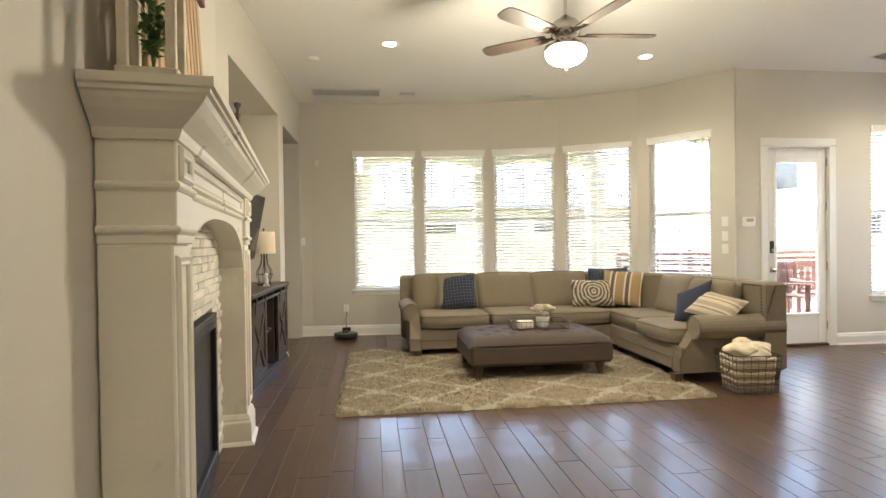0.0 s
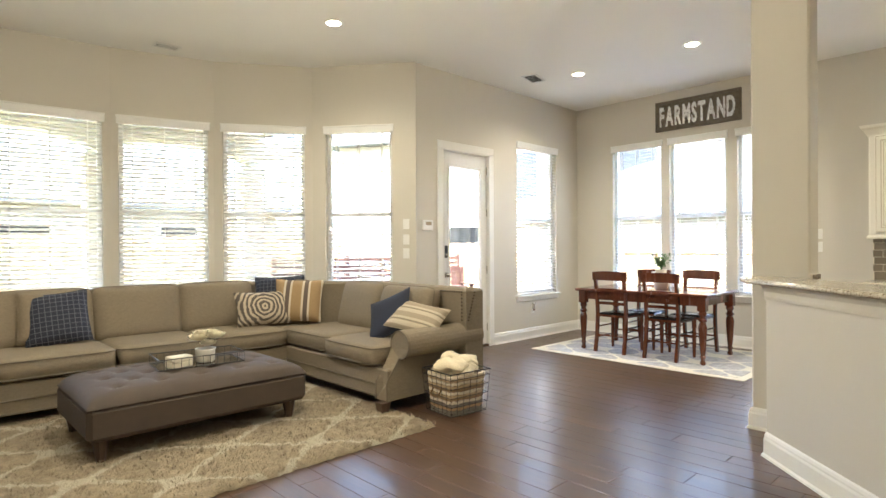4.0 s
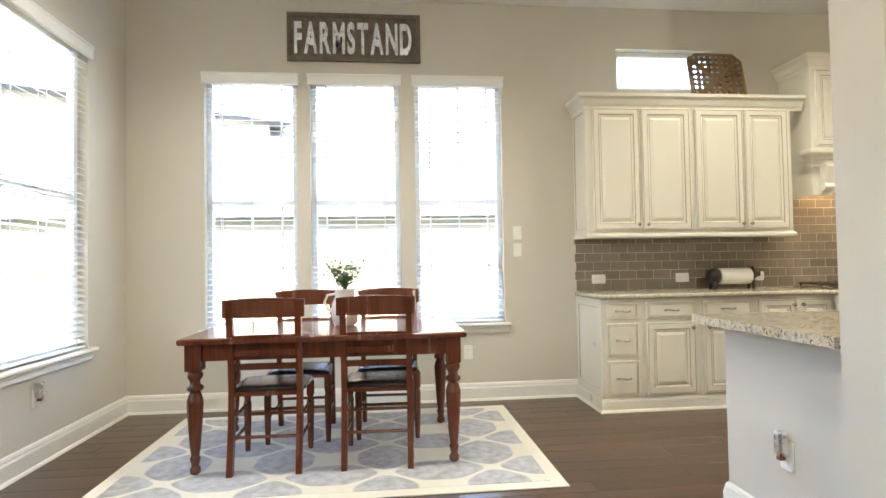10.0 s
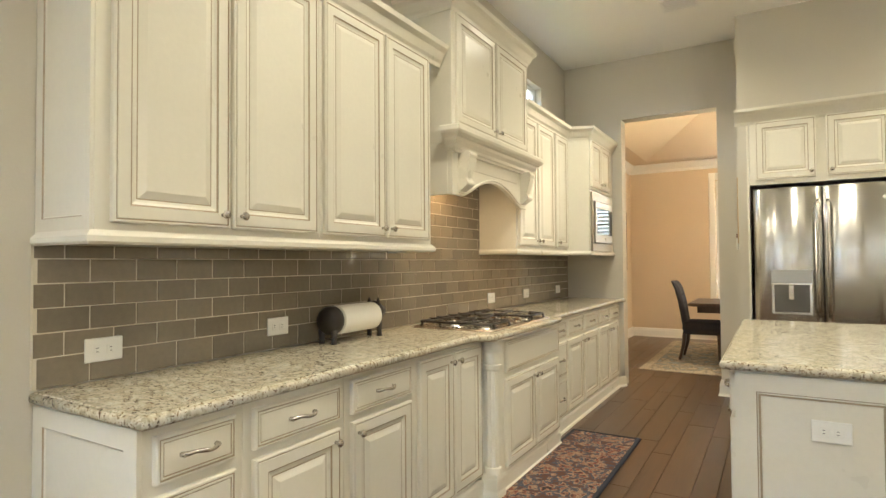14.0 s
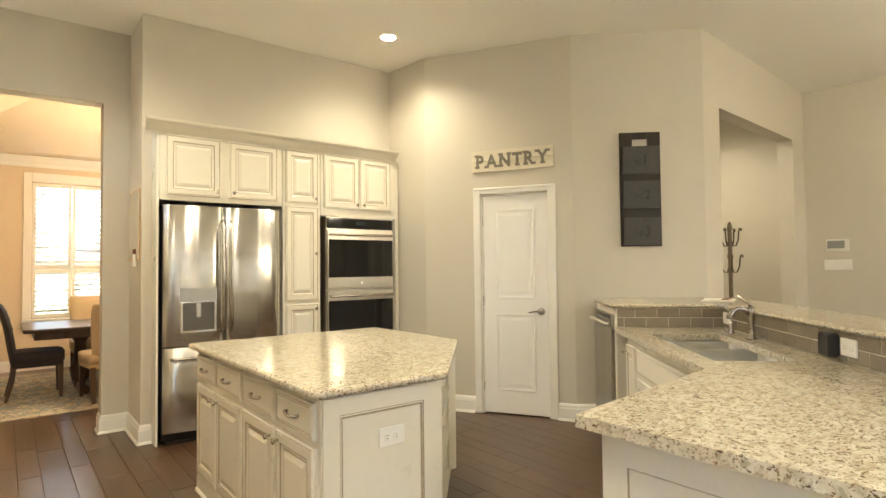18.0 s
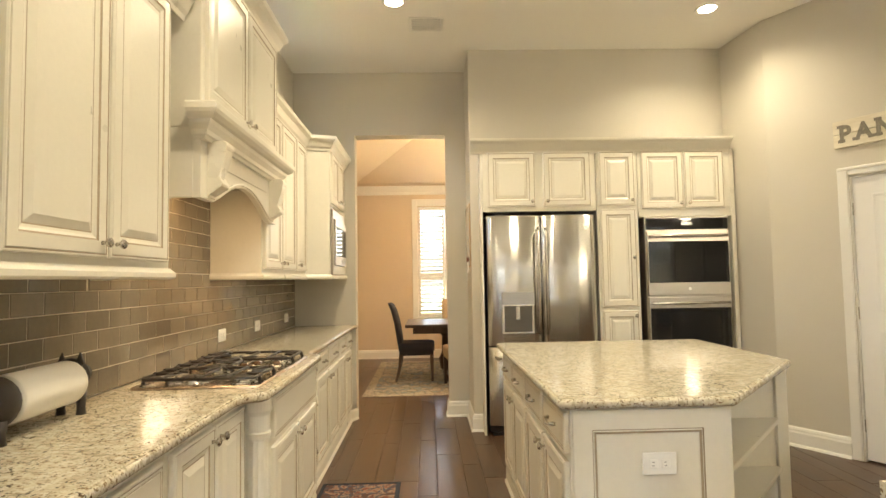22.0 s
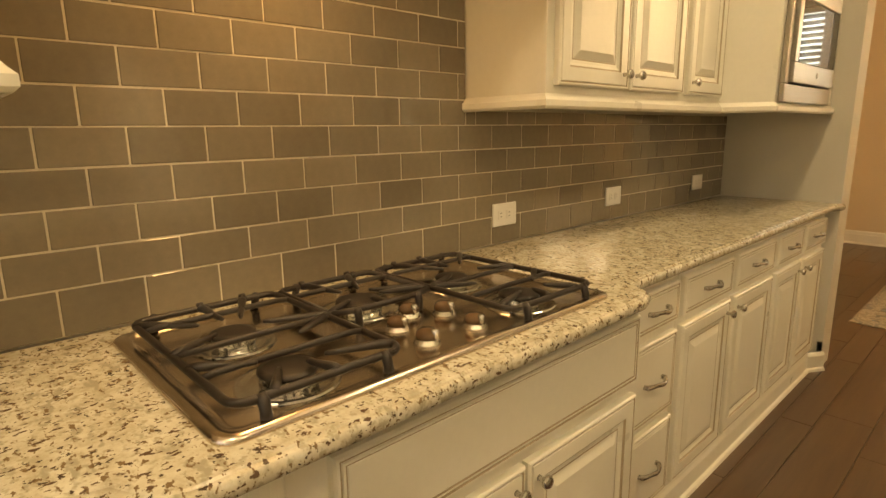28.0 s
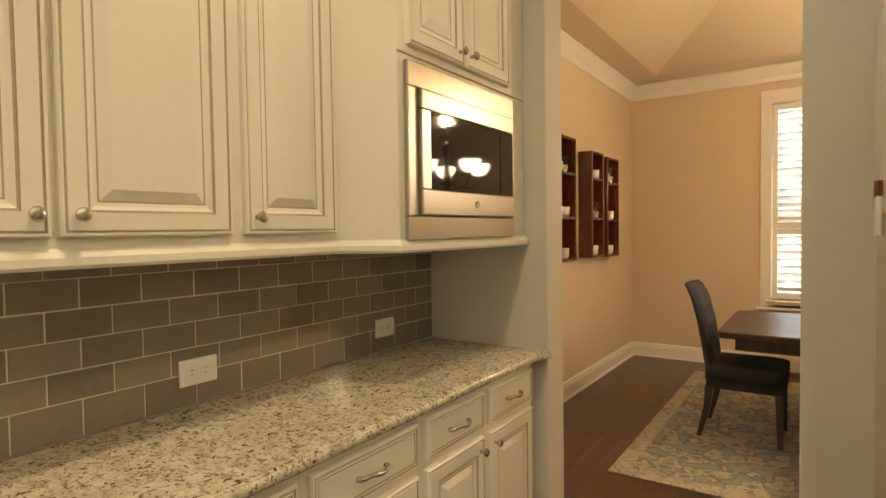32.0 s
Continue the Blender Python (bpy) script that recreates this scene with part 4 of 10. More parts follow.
base_unit(1.965, 1.645, [("drawer", 1.935, 1.68, *DR, "pull"), ("drawer", 1.935, 1.68, 0.425, 0.685, "pull"), ("drawer", 1.935, 1.68, 0.125, 0.395, "pull")], label="cream painted base cabinet with three drawers")
base_unit(1.645, 1.175, [("drawer", 1.61, 1.21, *DR, "pull"), ("door", 1.61, 1.21, 0.125, 0.685, "rt")])
base_unit(1.175, 0.70, [("drawer", 1.14, 0.735, *DR, "pull"), ("door", 1.14, 0.735, 0.125, 0.685, "lt")])
base_unit(0.70, 0.02, [("door", 0.67, 0.355, 0.125, 0.845, "rt"), ("door", 0.345, 0.04, 0.125, 0.845, "lt")])
base_unit(-0.03, -1.06, [("plain", -0.12, -1.02, 0.665, 0.845, None), ("door", -0.12, -0.565, 0.125, 0.63, "rt"), ("door", -0.575, -1.02, 0.125, 0.63, "lt")], 7.085, "cream painted cooktop cabinet, standing forward of the rest")
base_unit(-1.10, -1.435, [("drawer", -1.125, -1.415, *DR, "pull"), ("drawer", -1.125, -1.415, 0.425, 0.685, "pull"), ("drawer", -1.125, -1.415, 0.125, 0.395, "pull")], label="cream painted base cabinet with three drawers")
base_unit(-1.435, -1.875, [("drawer", -1.455, -1.855, *DR, "pull"), ("door", -1.455, -1.855, 0.125, 0.685, "rt")])
base_unit(-1.875, -2.34, [("drawer", -1.895, -2.32, *DR, "pull"), ("door", -1.895, -2.32, 0.125, 0.685, "lt")])
base_unit(-2.34, -2.735, [("drawer", -2.365, -2.715, *DR, "pull"), ("door", -2.365, -2.715, 0.125, 0.685, "rt")])
base_unit(-2.735, -3.14, [("drawer", -2.755, -3.115, *DR, "pull"), ("door", -2.755, -3.115, 0.125, 0.685, "lt")])
# side panel and skirting of the run
ob = thing("end_panel", "cream painted cabinet end panel with a recessed field", "panel", Matrix(((1, 0, 0, BX), (0, 1, 0, 1.965), (0, 0, 1, 0), (0, 0, 0, 1))) @ Matrix.Rotation(radians(180), 4, "Z") @ Matrix.Translation((-(EAST - BX - 0.004), 0, 0)))
part("field", panel(EAST - BX - 0.004, 0.76, [(0, 0.0, 0), (0, -0.012, 0), (0.06, -0.012, 0), (0.064, -0.008, 1), (0.068, -0.005, 0)]), [CAB, GLAZE], ob).matrix_basis = Matrix.Translation((0, 0, 0.11))
bm = bmesh.new()
KICK = [(0.0, 0.0), (0.022, 0.0), (0.018, 0.012), (0.010, 0.02), (0.010, 0.085), (0.004, 0.10), (0.0, 0.104)]
sweep(bm, [(7.70, 1.978, 0), (BX - 0.004, 1.978, 0), (BX - 0.004, 0.06, 0), (7.085, -0.04, 0), (7.085, -1.05, 0), (BX - 0.004, -1.12, 0), (BX - 0.004, -3.10, 0), (7.10, SOUTH + 0.002, 0)], KICK)
structure("trim_kick", bm, CAB, "cream painted base moulding of the cabinets")
for y0, y1 in ((0.0195, -0.0295), (-1.0605, -1.0995)):
    bm = bmesh.new()
    box(bm, (7.13, y0, 0), (7.5, y1, 0.872))
    solid("filler_panel", bm, CAB, None, "cream painted filler strip beside the cooktop cabinet", category="panel")
# turned posts beside the cooktop cabinet
for y in (0.0,):
    ob = thing("pilaster", "cream painted fluted corner post with a moulded foot", "post", pose(7.10, y, 0))
    bm = bmesh.new()
    prof = []
    n = 24
    rings = []
    for z, r in ((0.14, 0.052), (0.17, 0.048), (0.175, 0.042), (0.70, 0.042), (0.71, 0.048), (0.73, 0.05), (0.735, 0.042), (0.80, 0.044), (0.82, 0.055), (0.872, 0.055)):
        k = 0.93 if 0.172 < z < 0.705 else 1.0
        rings.append([Vector((r * (1 if i % 2 else k) * math.cos(2 * math.pi * i / n), r * (1 if i % 2 else k) * math.sin(2 * math.pi * i / n), z)) for i in range(n)])
    loft(bm, rings)
    part("shaft", bm, CAB, ob)
    bm = bmesh.new()
    lathe(bm, [(0.075, 0.0), (0.075, 0.03), (0.068, 0.05), (0.066, 0.11), (0.056, 0.138), (0.05, 0.14)], 4, Matrix.Rotation(radians(45), 4, "Z"))
    part("foot", bm, CAB, ob)


def counter(name, pts, z, label, mat=GRANITE, thick=0.038, rim=None):
    """A stone top with a rounded rim along its open sides."""
    ob = thing(name, label, "countertop")
    bm = bmesh.new()
    slab(bm, pts, z - thick, z, 0.009)
    part("slab", bm, mat, ob)
    bm = bmesh.new()
    prof = [(-0.006, z - thick + 0.003), (0.0015, z - thick + 0.007), (0.004, z - thick + 0.014), (0.004, z - 0.014), (0.0015, z - 0.007), (-0.006, z - 0.003)]
    sweep(bm, [(x, y, 0) for x, y in (rim or pts)], prof, closed=rim is None)
    part("rim", bm, mat, ob, smooth=True)
    return ob


COUNTER = [(7.704, 1.99), (7.12, 1.99), (7.12, 0.20), (7.105, 0.15), (7.045, 0.12), (7.03, 0.08), (7.03, -0.96), (7.045, -1.01), (7.105, -1.05), (7.12, -1.11), (7.12, -3.10), (7.09, -3.185), (7.704, -3.185)]
counter("countertop", COUNTER, 0.912, "polished cream granite countertop with brown specks along the wall", rim=COUNTER[:-1])


def wall_unit(y0, y1, x, z0, z1, fronts, label="cream painted wall cabinet with raised panel doors"):
    return cabinet("wall_cabinet", label, east(x, y0), y0 - y1, EAST - x - 0.004, z0, z1, [(k, y0 - a, y0 - b, c, d, g) for k, a, b, c, d, g in fronts], G2)


UX = 7.40
CROWN = [(0.0, -0.02), (0.006, -0.02), (0.010, 0.0), (0.022, 0.015), (0.040, 0.055), (0.062, 0.075), (0.066, 0.10), (0.0, 0.10)]
LIGHT_RAIL = [(0.0, -0.012), (0.008, -0.012), (0.016, -0.004), (0.016, 0.012), (0.006, 0.022), (0.0, 0.03)]
wall_unit(1.965, 1.05, UX, 1.385, 2.47, [("door", 1.92, 1.515, 1.425, 2.44, "rb"), ("door", 1.50, 1.075, 1.425, 2.44, "lb")])
wall_unit(1.05, 0.155, UX, 1.385, 2.47, [("door", 1.03, 0.60, 1.425, 2.44, "rb"), ("door", 0.588, 0.195, 1.425, 2.44, "lb")])
SX, MX = 7.40, 7.21
wall_unit(-1.05, -2.26, SX, 1.385, 2.47, [("door", -1.085, -1.465, 1.425, 2.44, "rb"), ("door", -1.48, -1.87, 1.425, 2.44, "lb"), ("door", -1.91, -2.235, 1.425, 2.44, "lb")])
wall_unit(-2.33, -3.19, MX, 1.98, 2.47, [("door", -2.37, -2.69, 2.005, 2.44, "rb"), ("door", -2.70, -3.03, 2.005, 2.44, "lb")], "cream painted cabinet above the built-in microwave")
ob = thing("end_panel", "cream painted wall cabinet end panel", "panel", Matrix.Translation((EAST - 0.004, 1.966, 0)) @ Matrix.Rotation(radians(180), 4, "Z"))
part("field", panel(EAST - UX - 0.004, 1.06, [(0, 0.0, 0), (0, -0.010, 0), (0.04, -0.010, 0), (0.044, -0.006, 1), (0.048, -0.004, 0)]), [CAB, GLAZE], ob).matrix_basis = Matrix.Translation((0, 0, 1.40))
for pts, prof, z, nm in (([(7.71, 1.976), (UX, 1.976), (UX, 0.05)], CROWN, 2.455, "crown_moulding"), ([(7.71, 1.976), (UX - 0.003, 1.976), (UX - 0.003, 0.149), (7.71, 0.149)], LIGHT_RAIL, 1.372, "light_rail"),
                         ([(SX, -1.17), (SX, -2.26), (MX, -2.33), (MX, -3.19)], CROWN, 2.455, "crown_moulding"), ([(7.71, -1.044), (SX - 0.003, -1.044), (SX - 0.003, -2.26), (MX - 0.003, -2.33), (MX - 0.003, -3.19)], LIGHT_RAIL, 1.372, "light_rail")):
    bm = bmesh.new()
    sweep(bm, [(x, y, z) for x, y in pts], prof)
    solid(nm, bm, CAB, None, "cream painted moulding of the wall cabinets", category="moulding")

# microwave housing and microwave
ob = cabinet("microwave_housing", "cream painted deep cabinet around the microwave", east(MX, -2.33), 0.86, EAST - MX - 0.004, 1.385, 1.975, [], G2)
bm = bmesh.new()
slab(bm, [(SX + 0.002, -2.261), (7.6, -2.261), (7.6, -2.329), (MX + 0.002, -2.329)], 1.385, 2.47)
solid("filler_panel", bm, CAB, None, "cream painted slanting filler panel beside the microwave", category="panel")
ob = thing("microwave", "built-in stainless steel microwave with a dark glass door", "microwave", east(MX - 0.002, -2.355))
bm = bmesh.new()
W = 0.70
for a, b in (((0, -0.02, 1.40), (W, 0.0, 1.475)), ((0, -0.02, 1.875), (W, 0.0, 1.955)), ((0, -0.02, 1.475), (0.05, 0.0, 1.875)), ((W - 0.03, -0.02, 1.475), (W, 0.0, 1.875))):
    box(bm, a, b, 0.004)
part("trim_kit", bm, OVEN_STEEL, ob, "brushed steel trim frame")
bm = bmesh.new()
box(bm, (0.052, -0.035, 1.478), (W - 0.032, 0.0, 1.560), 0.004)
box(bm, (0.052, -0.035, 1.81), (W - 0.032, 0.0, 1.872), 0.004)
box(bm, (0.052, -0.035, 1.561), (0.10, 0.0, 1.809), 0.003)
part("door_frame", bm, OVEN_STEEL, ob)
bm = bmesh.new()
box(bm, (0.101, -0.032, 1.561), (W - 0.14, 0.0, 1.809), 0.002)
part("window", bm, BLACKGLASS, ob)
bm = bmesh.new()
box(bm, (W - 0.138, -0.033, 1.561), (W - 0.033, 0.0, 1.809), 0.002)
part("control_panel", bm, BLACKGLASS, ob)
bm = bmesh.new()
lathe(bm, [(0.012, 0), (0.012, 0.003), (0.010, 0.004)], 16, Matrix.Translation((0.38, -0.035, 1.52)) @ Matrix.Rotation(radians(90), 4, "X"))
part("badge", bm, CHROME, ob)

# range hood
ob = thing("range_hood", "cream painted wooden range hood with an arched apron and scrolled corbels", "range hood", east(7.335, 0.02))
HW, HD = 1.15, EAST - 7.335 - 0.004
bm = bmesh.new()
box(bm, (0, 0, 2.0), (HW, HD, 2.83), 0.003)
part("upper_box", bm, CAB, ob)
for a, b, g in ((0.04, 0.565, "rb"), (0.58, 1.11, "lb")):
    front(ob, "door", a, b, 2.12, 2.775, g)
bm = bmesh.new()
sweep(bm, [(0, HD, 2.80), (0, 0, 2.80), (HW, 0, 2.80), (HW, HD, 2.80)], CROWN)
part("crown", bm, CAB, ob)
bm = bmesh.new()
sweep(bm, [(0.01, 0.03, 1.945), (0.01, 0.0, 1.945), (HW - 0.01, 0.0, 1.945), (HW - 0.01, 0.03, 1.945)], [(0.0, 0.0), (0.02, 0.0), (0.026, 0.012), (0.034, 0.018), (0.037, 0.036), (0.055, 0.058), (0.06, 0.074), (0.075, 0.08), (0.09, 0.094), (0.097, 0.108), (0.097, 0.132), (0.09, 0.14), (0.0, 0.14)])
part("mantel_shelf", bm, CAB, ob)
bm = bmesh.new()
n = 16
top, bot = [], []
for k in range(n + 1):
    t = k / n
    s = 0.0 + HW * t
    u = (t - 0.5) / 0.36
    z = 1.70 + (0.125 * math.cos(u * math.pi / 2) ** 1.0 if abs(u) < 1 else 0.0)
    top.append(s), bot.append(z)
for y0, y1 in ((0.0, 0.03),):
    fr = [[bm.verts.new((s, y, z)) for s, z in zip(top, bot)] for y in (y0, y1)]
    ft = [[bm.verts.new((s, y, 1.955)) for s in top] for y in (y0, y1)]
    for k in range(n):
        bm.faces.new([fr[0][k], fr[0][k + 1], ft[0][k + 1], ft[0][k]])
        bm.faces.new([fr[1][k], ft[1][k], ft[1][k + 1], fr[1][k + 1]])
        bm.faces.new([fr[0][k], fr[1][k], fr[1][k + 1], fr[0][k + 1]])
    for k in (0, n):
        bm.faces.new([fr[0][k], ft[0][k], ft[1][k], fr[1][k]])
part("arched_apron", bm, CAB, ob)
bm = bmesh.new()
tube(bm, [(s, -0.004, z + 0.016) for s, z in zip(top[1:-1], bot[1:-1])], 0.007, 6)
part("bead", bm, CAB, ob)
bm = bmesh.new()
box(bm, (0.2, -0.006, 1.865), (HW - 0.2, 0.0, 1.945), 0.004)
part("apron_panel", bm, [CAB, GLAZE], ob)
for s in (0.0, HW - 0.02):
    bm = bmesh.new()
    box(bm, (s, 0.03, 1.70), (s + 0.02, HD, 1.999), 0.003)
    part("side_panel", bm, CAB, ob)
bm = bmesh.new()
box(bm, (0.021, 0.031, 1.90), (HW - 0.021, HD, 1.93))
part("liner", bm, STEEL, ob, "steel hood liner")
bm = bmesh.new()
box(bm, (0.42, 0.10, 1.892), (0.80, 0.28, 1.899), 0.003)
part("filter", bm, BRASS, ob, "mesh grease filter lit by the hood lamp")
for s in (0.07, HW - 0.15):
    bm = bmesh.new()
    prof = [(0.0, 1.955), (-0.075, 1.955), (-0.082, 1.93), (-0.08, 1.912), (-0.078, 1.895), (-0.07, 1.865), (-0.058, 1.83), (-0.05, 1.80), (-0.062, 1.775), (-0.055, 1.752), (-0.03, 1.735), (-0.012, 1.725), (0.0, 1.72)]
    loft(bm, [[Vector((x, y, z)) for y, z in prof] for x in (s, s + 0.008, s + 0.072, s + 0.08)])
    lathe(bm, [(0.018, 0), (0.018, 0.09)], 12, Matrix.Translation((s - 0.005, -0.048, 1.768)) @ Matrix.Rotation(radians(90), 4, "Y"))
    lathe(bm, [(0.024, 0), (0.024, 0.09)], 12, Matrix.Translation((s - 0.005, -0.062, 1.932)) @ Matrix.Rotation(radians(90), 4, "Y"))
    part("corbel", bm, CAB, ob, "carved scroll corbel")
lamp = bpy.data.lights.new("hood", "AREA")
lamp.energy, lamp.size, lamp.size_y, lamp.shape, lamp.color = LAMP_POWER * 0.034, 0.25, 0.10, "RECTANGLE", (1.0, 0.62, 0.30)
new("hood_lamp", lamp).matrix_world = pose(7.52, -0.36, 1.885)

# cooktop
def round_ring(x0, x1, y0, y1, r, z, n=5):
    """A rectangle with rounded corners, as a ring of points."""
    out = []
    for cx, cy, a0 in ((x1 - r, y0 + r, -90), (x1 - r, y1 - r, 0), (x0 + r, y1 - r, 90), (x0 + r, y0 + r, 180)):
        for k in range(n + 1):
            a = radians(a0 + 90.0 * k / n)
            out.append(Vector((cx + r * math.cos(a), cy + r * math.sin(a), z)))
    return out


ob = thing("cooktop", "stainless steel five-burner gas cooktop with black iron grates", "cooktop", east(7.085, 0.03, 0.912))
CW, CD = 0.94, 0.535
BURNER_STEEL = steel_material("burner_steel", (0.72, 0.70, 0.66), 0.16)
bm = bmesh.new()
rings = [round_ring(i, CW - i, i, CD - i, max(0.034 - i * 0.5, 0.012), z) for i, z in ((0.0, 0.0), (0.0, 0.006), (0.004, 0.010), (0.020, 0.0105), (0.025, 0.009), (0.030, 0.0045), (0.036, 0.004))]
loft(bm, rings, caps=False)
bm.faces.new([bm.verts.new(p) for p in rings[-1]])
part("tray", bm, steel_material("cooktop_steel", (0.74, 0.64, 0.54), 0.2), ob, smooth=True)
BURNERS = ((0.16, 0.12, 0.042), (0.165, 0.34, 0.036), (0.45, 0.34, 0.046), (0.735, 0.34, 0.036), (0.735, 0.12, 0.042))
for cx, cy, r in BURNERS:
    bm = bmesh.new()
    lathe(bm, [(r + 0.042, 0.0045), (r + 0.040, 0.0075), (r + 0.034, 0.0075), (r + 0.022, 0.0055), (r + 0.004, 0.0060), (r + 0.002, 0.010), (r, 0.020), (0.004, 0.021)], 28, Matrix.Translation((cx, cy, 0)))
    for k in range(20):
        a = radians(18 * k)
        box(bm, (r - 0.001, -0.0022, 0.011), (r + 0.0025, 0.0022, 0.020), m=Matrix.Translation((cx, cy, 0)) @ Matrix.Rotation(a, 4, "Z"))
    b = part("burner", bm, BURNER_STEEL, ob, "polished burner with a notched head")
    bm = bmesh.new()
    lathe(bm, [(r + 0.001, 0.0212), (r + 0.006, 0.0235), (r + 0.005, 0.0285), (r - 0.006, 0.031), (0.003, 0.032)], 28, Matrix.Translation((cx, cy, 0)))
    part("burner_cap", bm, IRON, b, "black iron burner cap", True)
GH = 0.037


def iron_bar(bm, *pts, r=0.0068):
    tube(bm, [Vector((x, y, GH + z)) for x, y, z in pts], r, 8)


def finger(bm, p, q, rise=0.004):
    """A blade that runs in from a rail towards a burner and thins to its tip."""
    p, q = Vector((*p, GH)), Vector((*q, GH + rise))
    tube(bm, [p, p.lerp(q, 0.2) + Vector((0, 0, 0.003)), p.lerp(q, 0.85), q], 0.006, 8, radii=[0.009, 0.0082, 0.0055, 0.0035])


def foot(bm, x, y, out):
    tube(bm, [Vector((x, y, GH + 0.004)), Vector((x, y + out * 0.7, GH - 0.004)), Vector((x, y + out, GH - 0.016)), Vector((x, y + out, 0.011 if y < 0.1 or y > 0.45 else 0.006))], 0.008, 8, radii=[0.009, 0.009, 0.0085, 0.0095])


for mirrored in (False, True):
    bm = bmesh.new()
    X = (lambda x: 0.93 - x) if mirrored else (lambda x: x)
    ring = round_ring(0.035, 0.325, 0.032, 0.500, 0.028, 0.0, 4)
    iron_bar(bm, *[(X(p.x), p.y, 0) for p in ring + ring[:2]])
    for y in (0.150, 0.425):
        iron_bar(bm, (X(0.035), y, 0), (X(0.06), y, 0.004), (X(0.30), y, 0.004), (X(0.325), y, 0), r=0.0062)
    iron_bar(bm, (X(0.035), 0.268, 0), (X(0.10), 0.262, 0.003), (X(0.26), 0.262, 0.003), (X(0.325), 0.268, 0), r=0.0062)
    for p, q in (((0.095, 0.032), (0.135, 0.098)), ((0.20, 0.032), (0.180, 0.092)), ((0.325, 0.060), (0.215, 0.098)), ((0.035, 0.200), (0.120, 0.140)),
                 ((0.325, 0.268), (0.215, 0.318)), ((0.325, 0.268), (0.235, 0.215)), ((0.035, 0.268), (0.125, 0.315)), ((0.035, 0.470), (0.120, 0.385)), ((0.255, 0.500), (0.195, 0.372)), ((0.165, 0.500), (0.165, 0.385))):
        finger(bm, (X(p[0]), p[1]), (X(q[0]), q[1]))
    for x, y, o in ((0.075, 0.034, -0.012), (0.285, 0.034, -0.012), (0.075, 0.498, 0.008), (0.285, 0.498, 0.008)):
        foot(bm, X(x), y, o)
    for x in (0.165, 0.255):
        rod(bm, (X(x), 0.497, GH), (X(x), 0.503, GH + 0.011), 0.009, 0.0075, 8)
    part("grate", bm, IRON, ob, "black cast iron grate", True)
bm = bmesh.new()
iron_bar(bm, (0.337, 0.272, 0), (0.337, 0.485, 0), (0.352, 0.500, 0), (0.578, 0.500, 0), (0.593, 0.485, 0), (0.593, 0.272, 0))
iron_bar(bm, (0.337, 0.425, 0), (0.36, 0.425, 0.004), (0.57, 0.425, 0.004), (0.593, 0.425, 0), r=0.0062)
iron_bar(bm, (0.337, 0.272, 0), (0.39, 0.252, 0.002), (0.465, 0.248, 0.003), (0.54, 0.252, 0.002), (0.593, 0.272, 0))
for p, q in (((0.337, 0.275), (0.410, 0.315)), ((0.593, 0.275), (0.490, 0.318)), ((0.593, 0.285), (0.485, 0.352)), ((0.400, 0.500), (0.430, 0.380)), ((0.525, 0.500), (0.475, 0.380)), ((0.460, 0.248), (0.452, 0.298))):
    finger(bm, p, q)
for x, y, o in ((0.385, 0.253, -0.006), (0.545, 0.253, -0.006), (0.385, 0.498, 0.008), (0.545, 0.498, 0.008)):
    foot(bm, x, y, o)
for x in (0.400, 0.525):
    rod(bm, (x, 0.497, GH), (x, 0.503, GH + 0.011), 0.009, 0.0075, 8)
part("grate", bm, IRON, ob, "black cast iron grate", True)
KNOBTOP = plain("knob_enamel", (0.10, 0.060, 0.035), 0.12, vary=0.1, bump=0.0)
for kx, ky, turn in ((0.424, 0.085, 12), (0.55, 0.082, -8), (0.43, 0.180, 6), (0.50, 0.228, -4), (0.562, 0.185, 10)):
    km = Matrix.Translation((kx, ky, 0)) @ Matrix.Rotation(radians(turn), 4, "Z")
    bm = bmesh.new()
    lathe(bm, [(0.026, 0.0045), (0.026, 0.007), (0.0225, 0.009), (0.021, 0.0155)], 22, km)
    box(bm, (-0.0055, -0.026, 0.016), (0.0055, -0.010, 0.0345), 0.003, m=km)
    k = part("knob", bm, CHROME, ob, "polished control knob with a brown dome", True)
    bm = bmesh.new()
    lathe(bm, [(0.0215, 0.0156), (0.0220, 0.021), (0.0195, 0.028), (0.013, 0.0325), (0.002, 0.0335)], 22, km)
    part("dome", bm, KNOBTOP, k, "glossy dark brown dome", True)


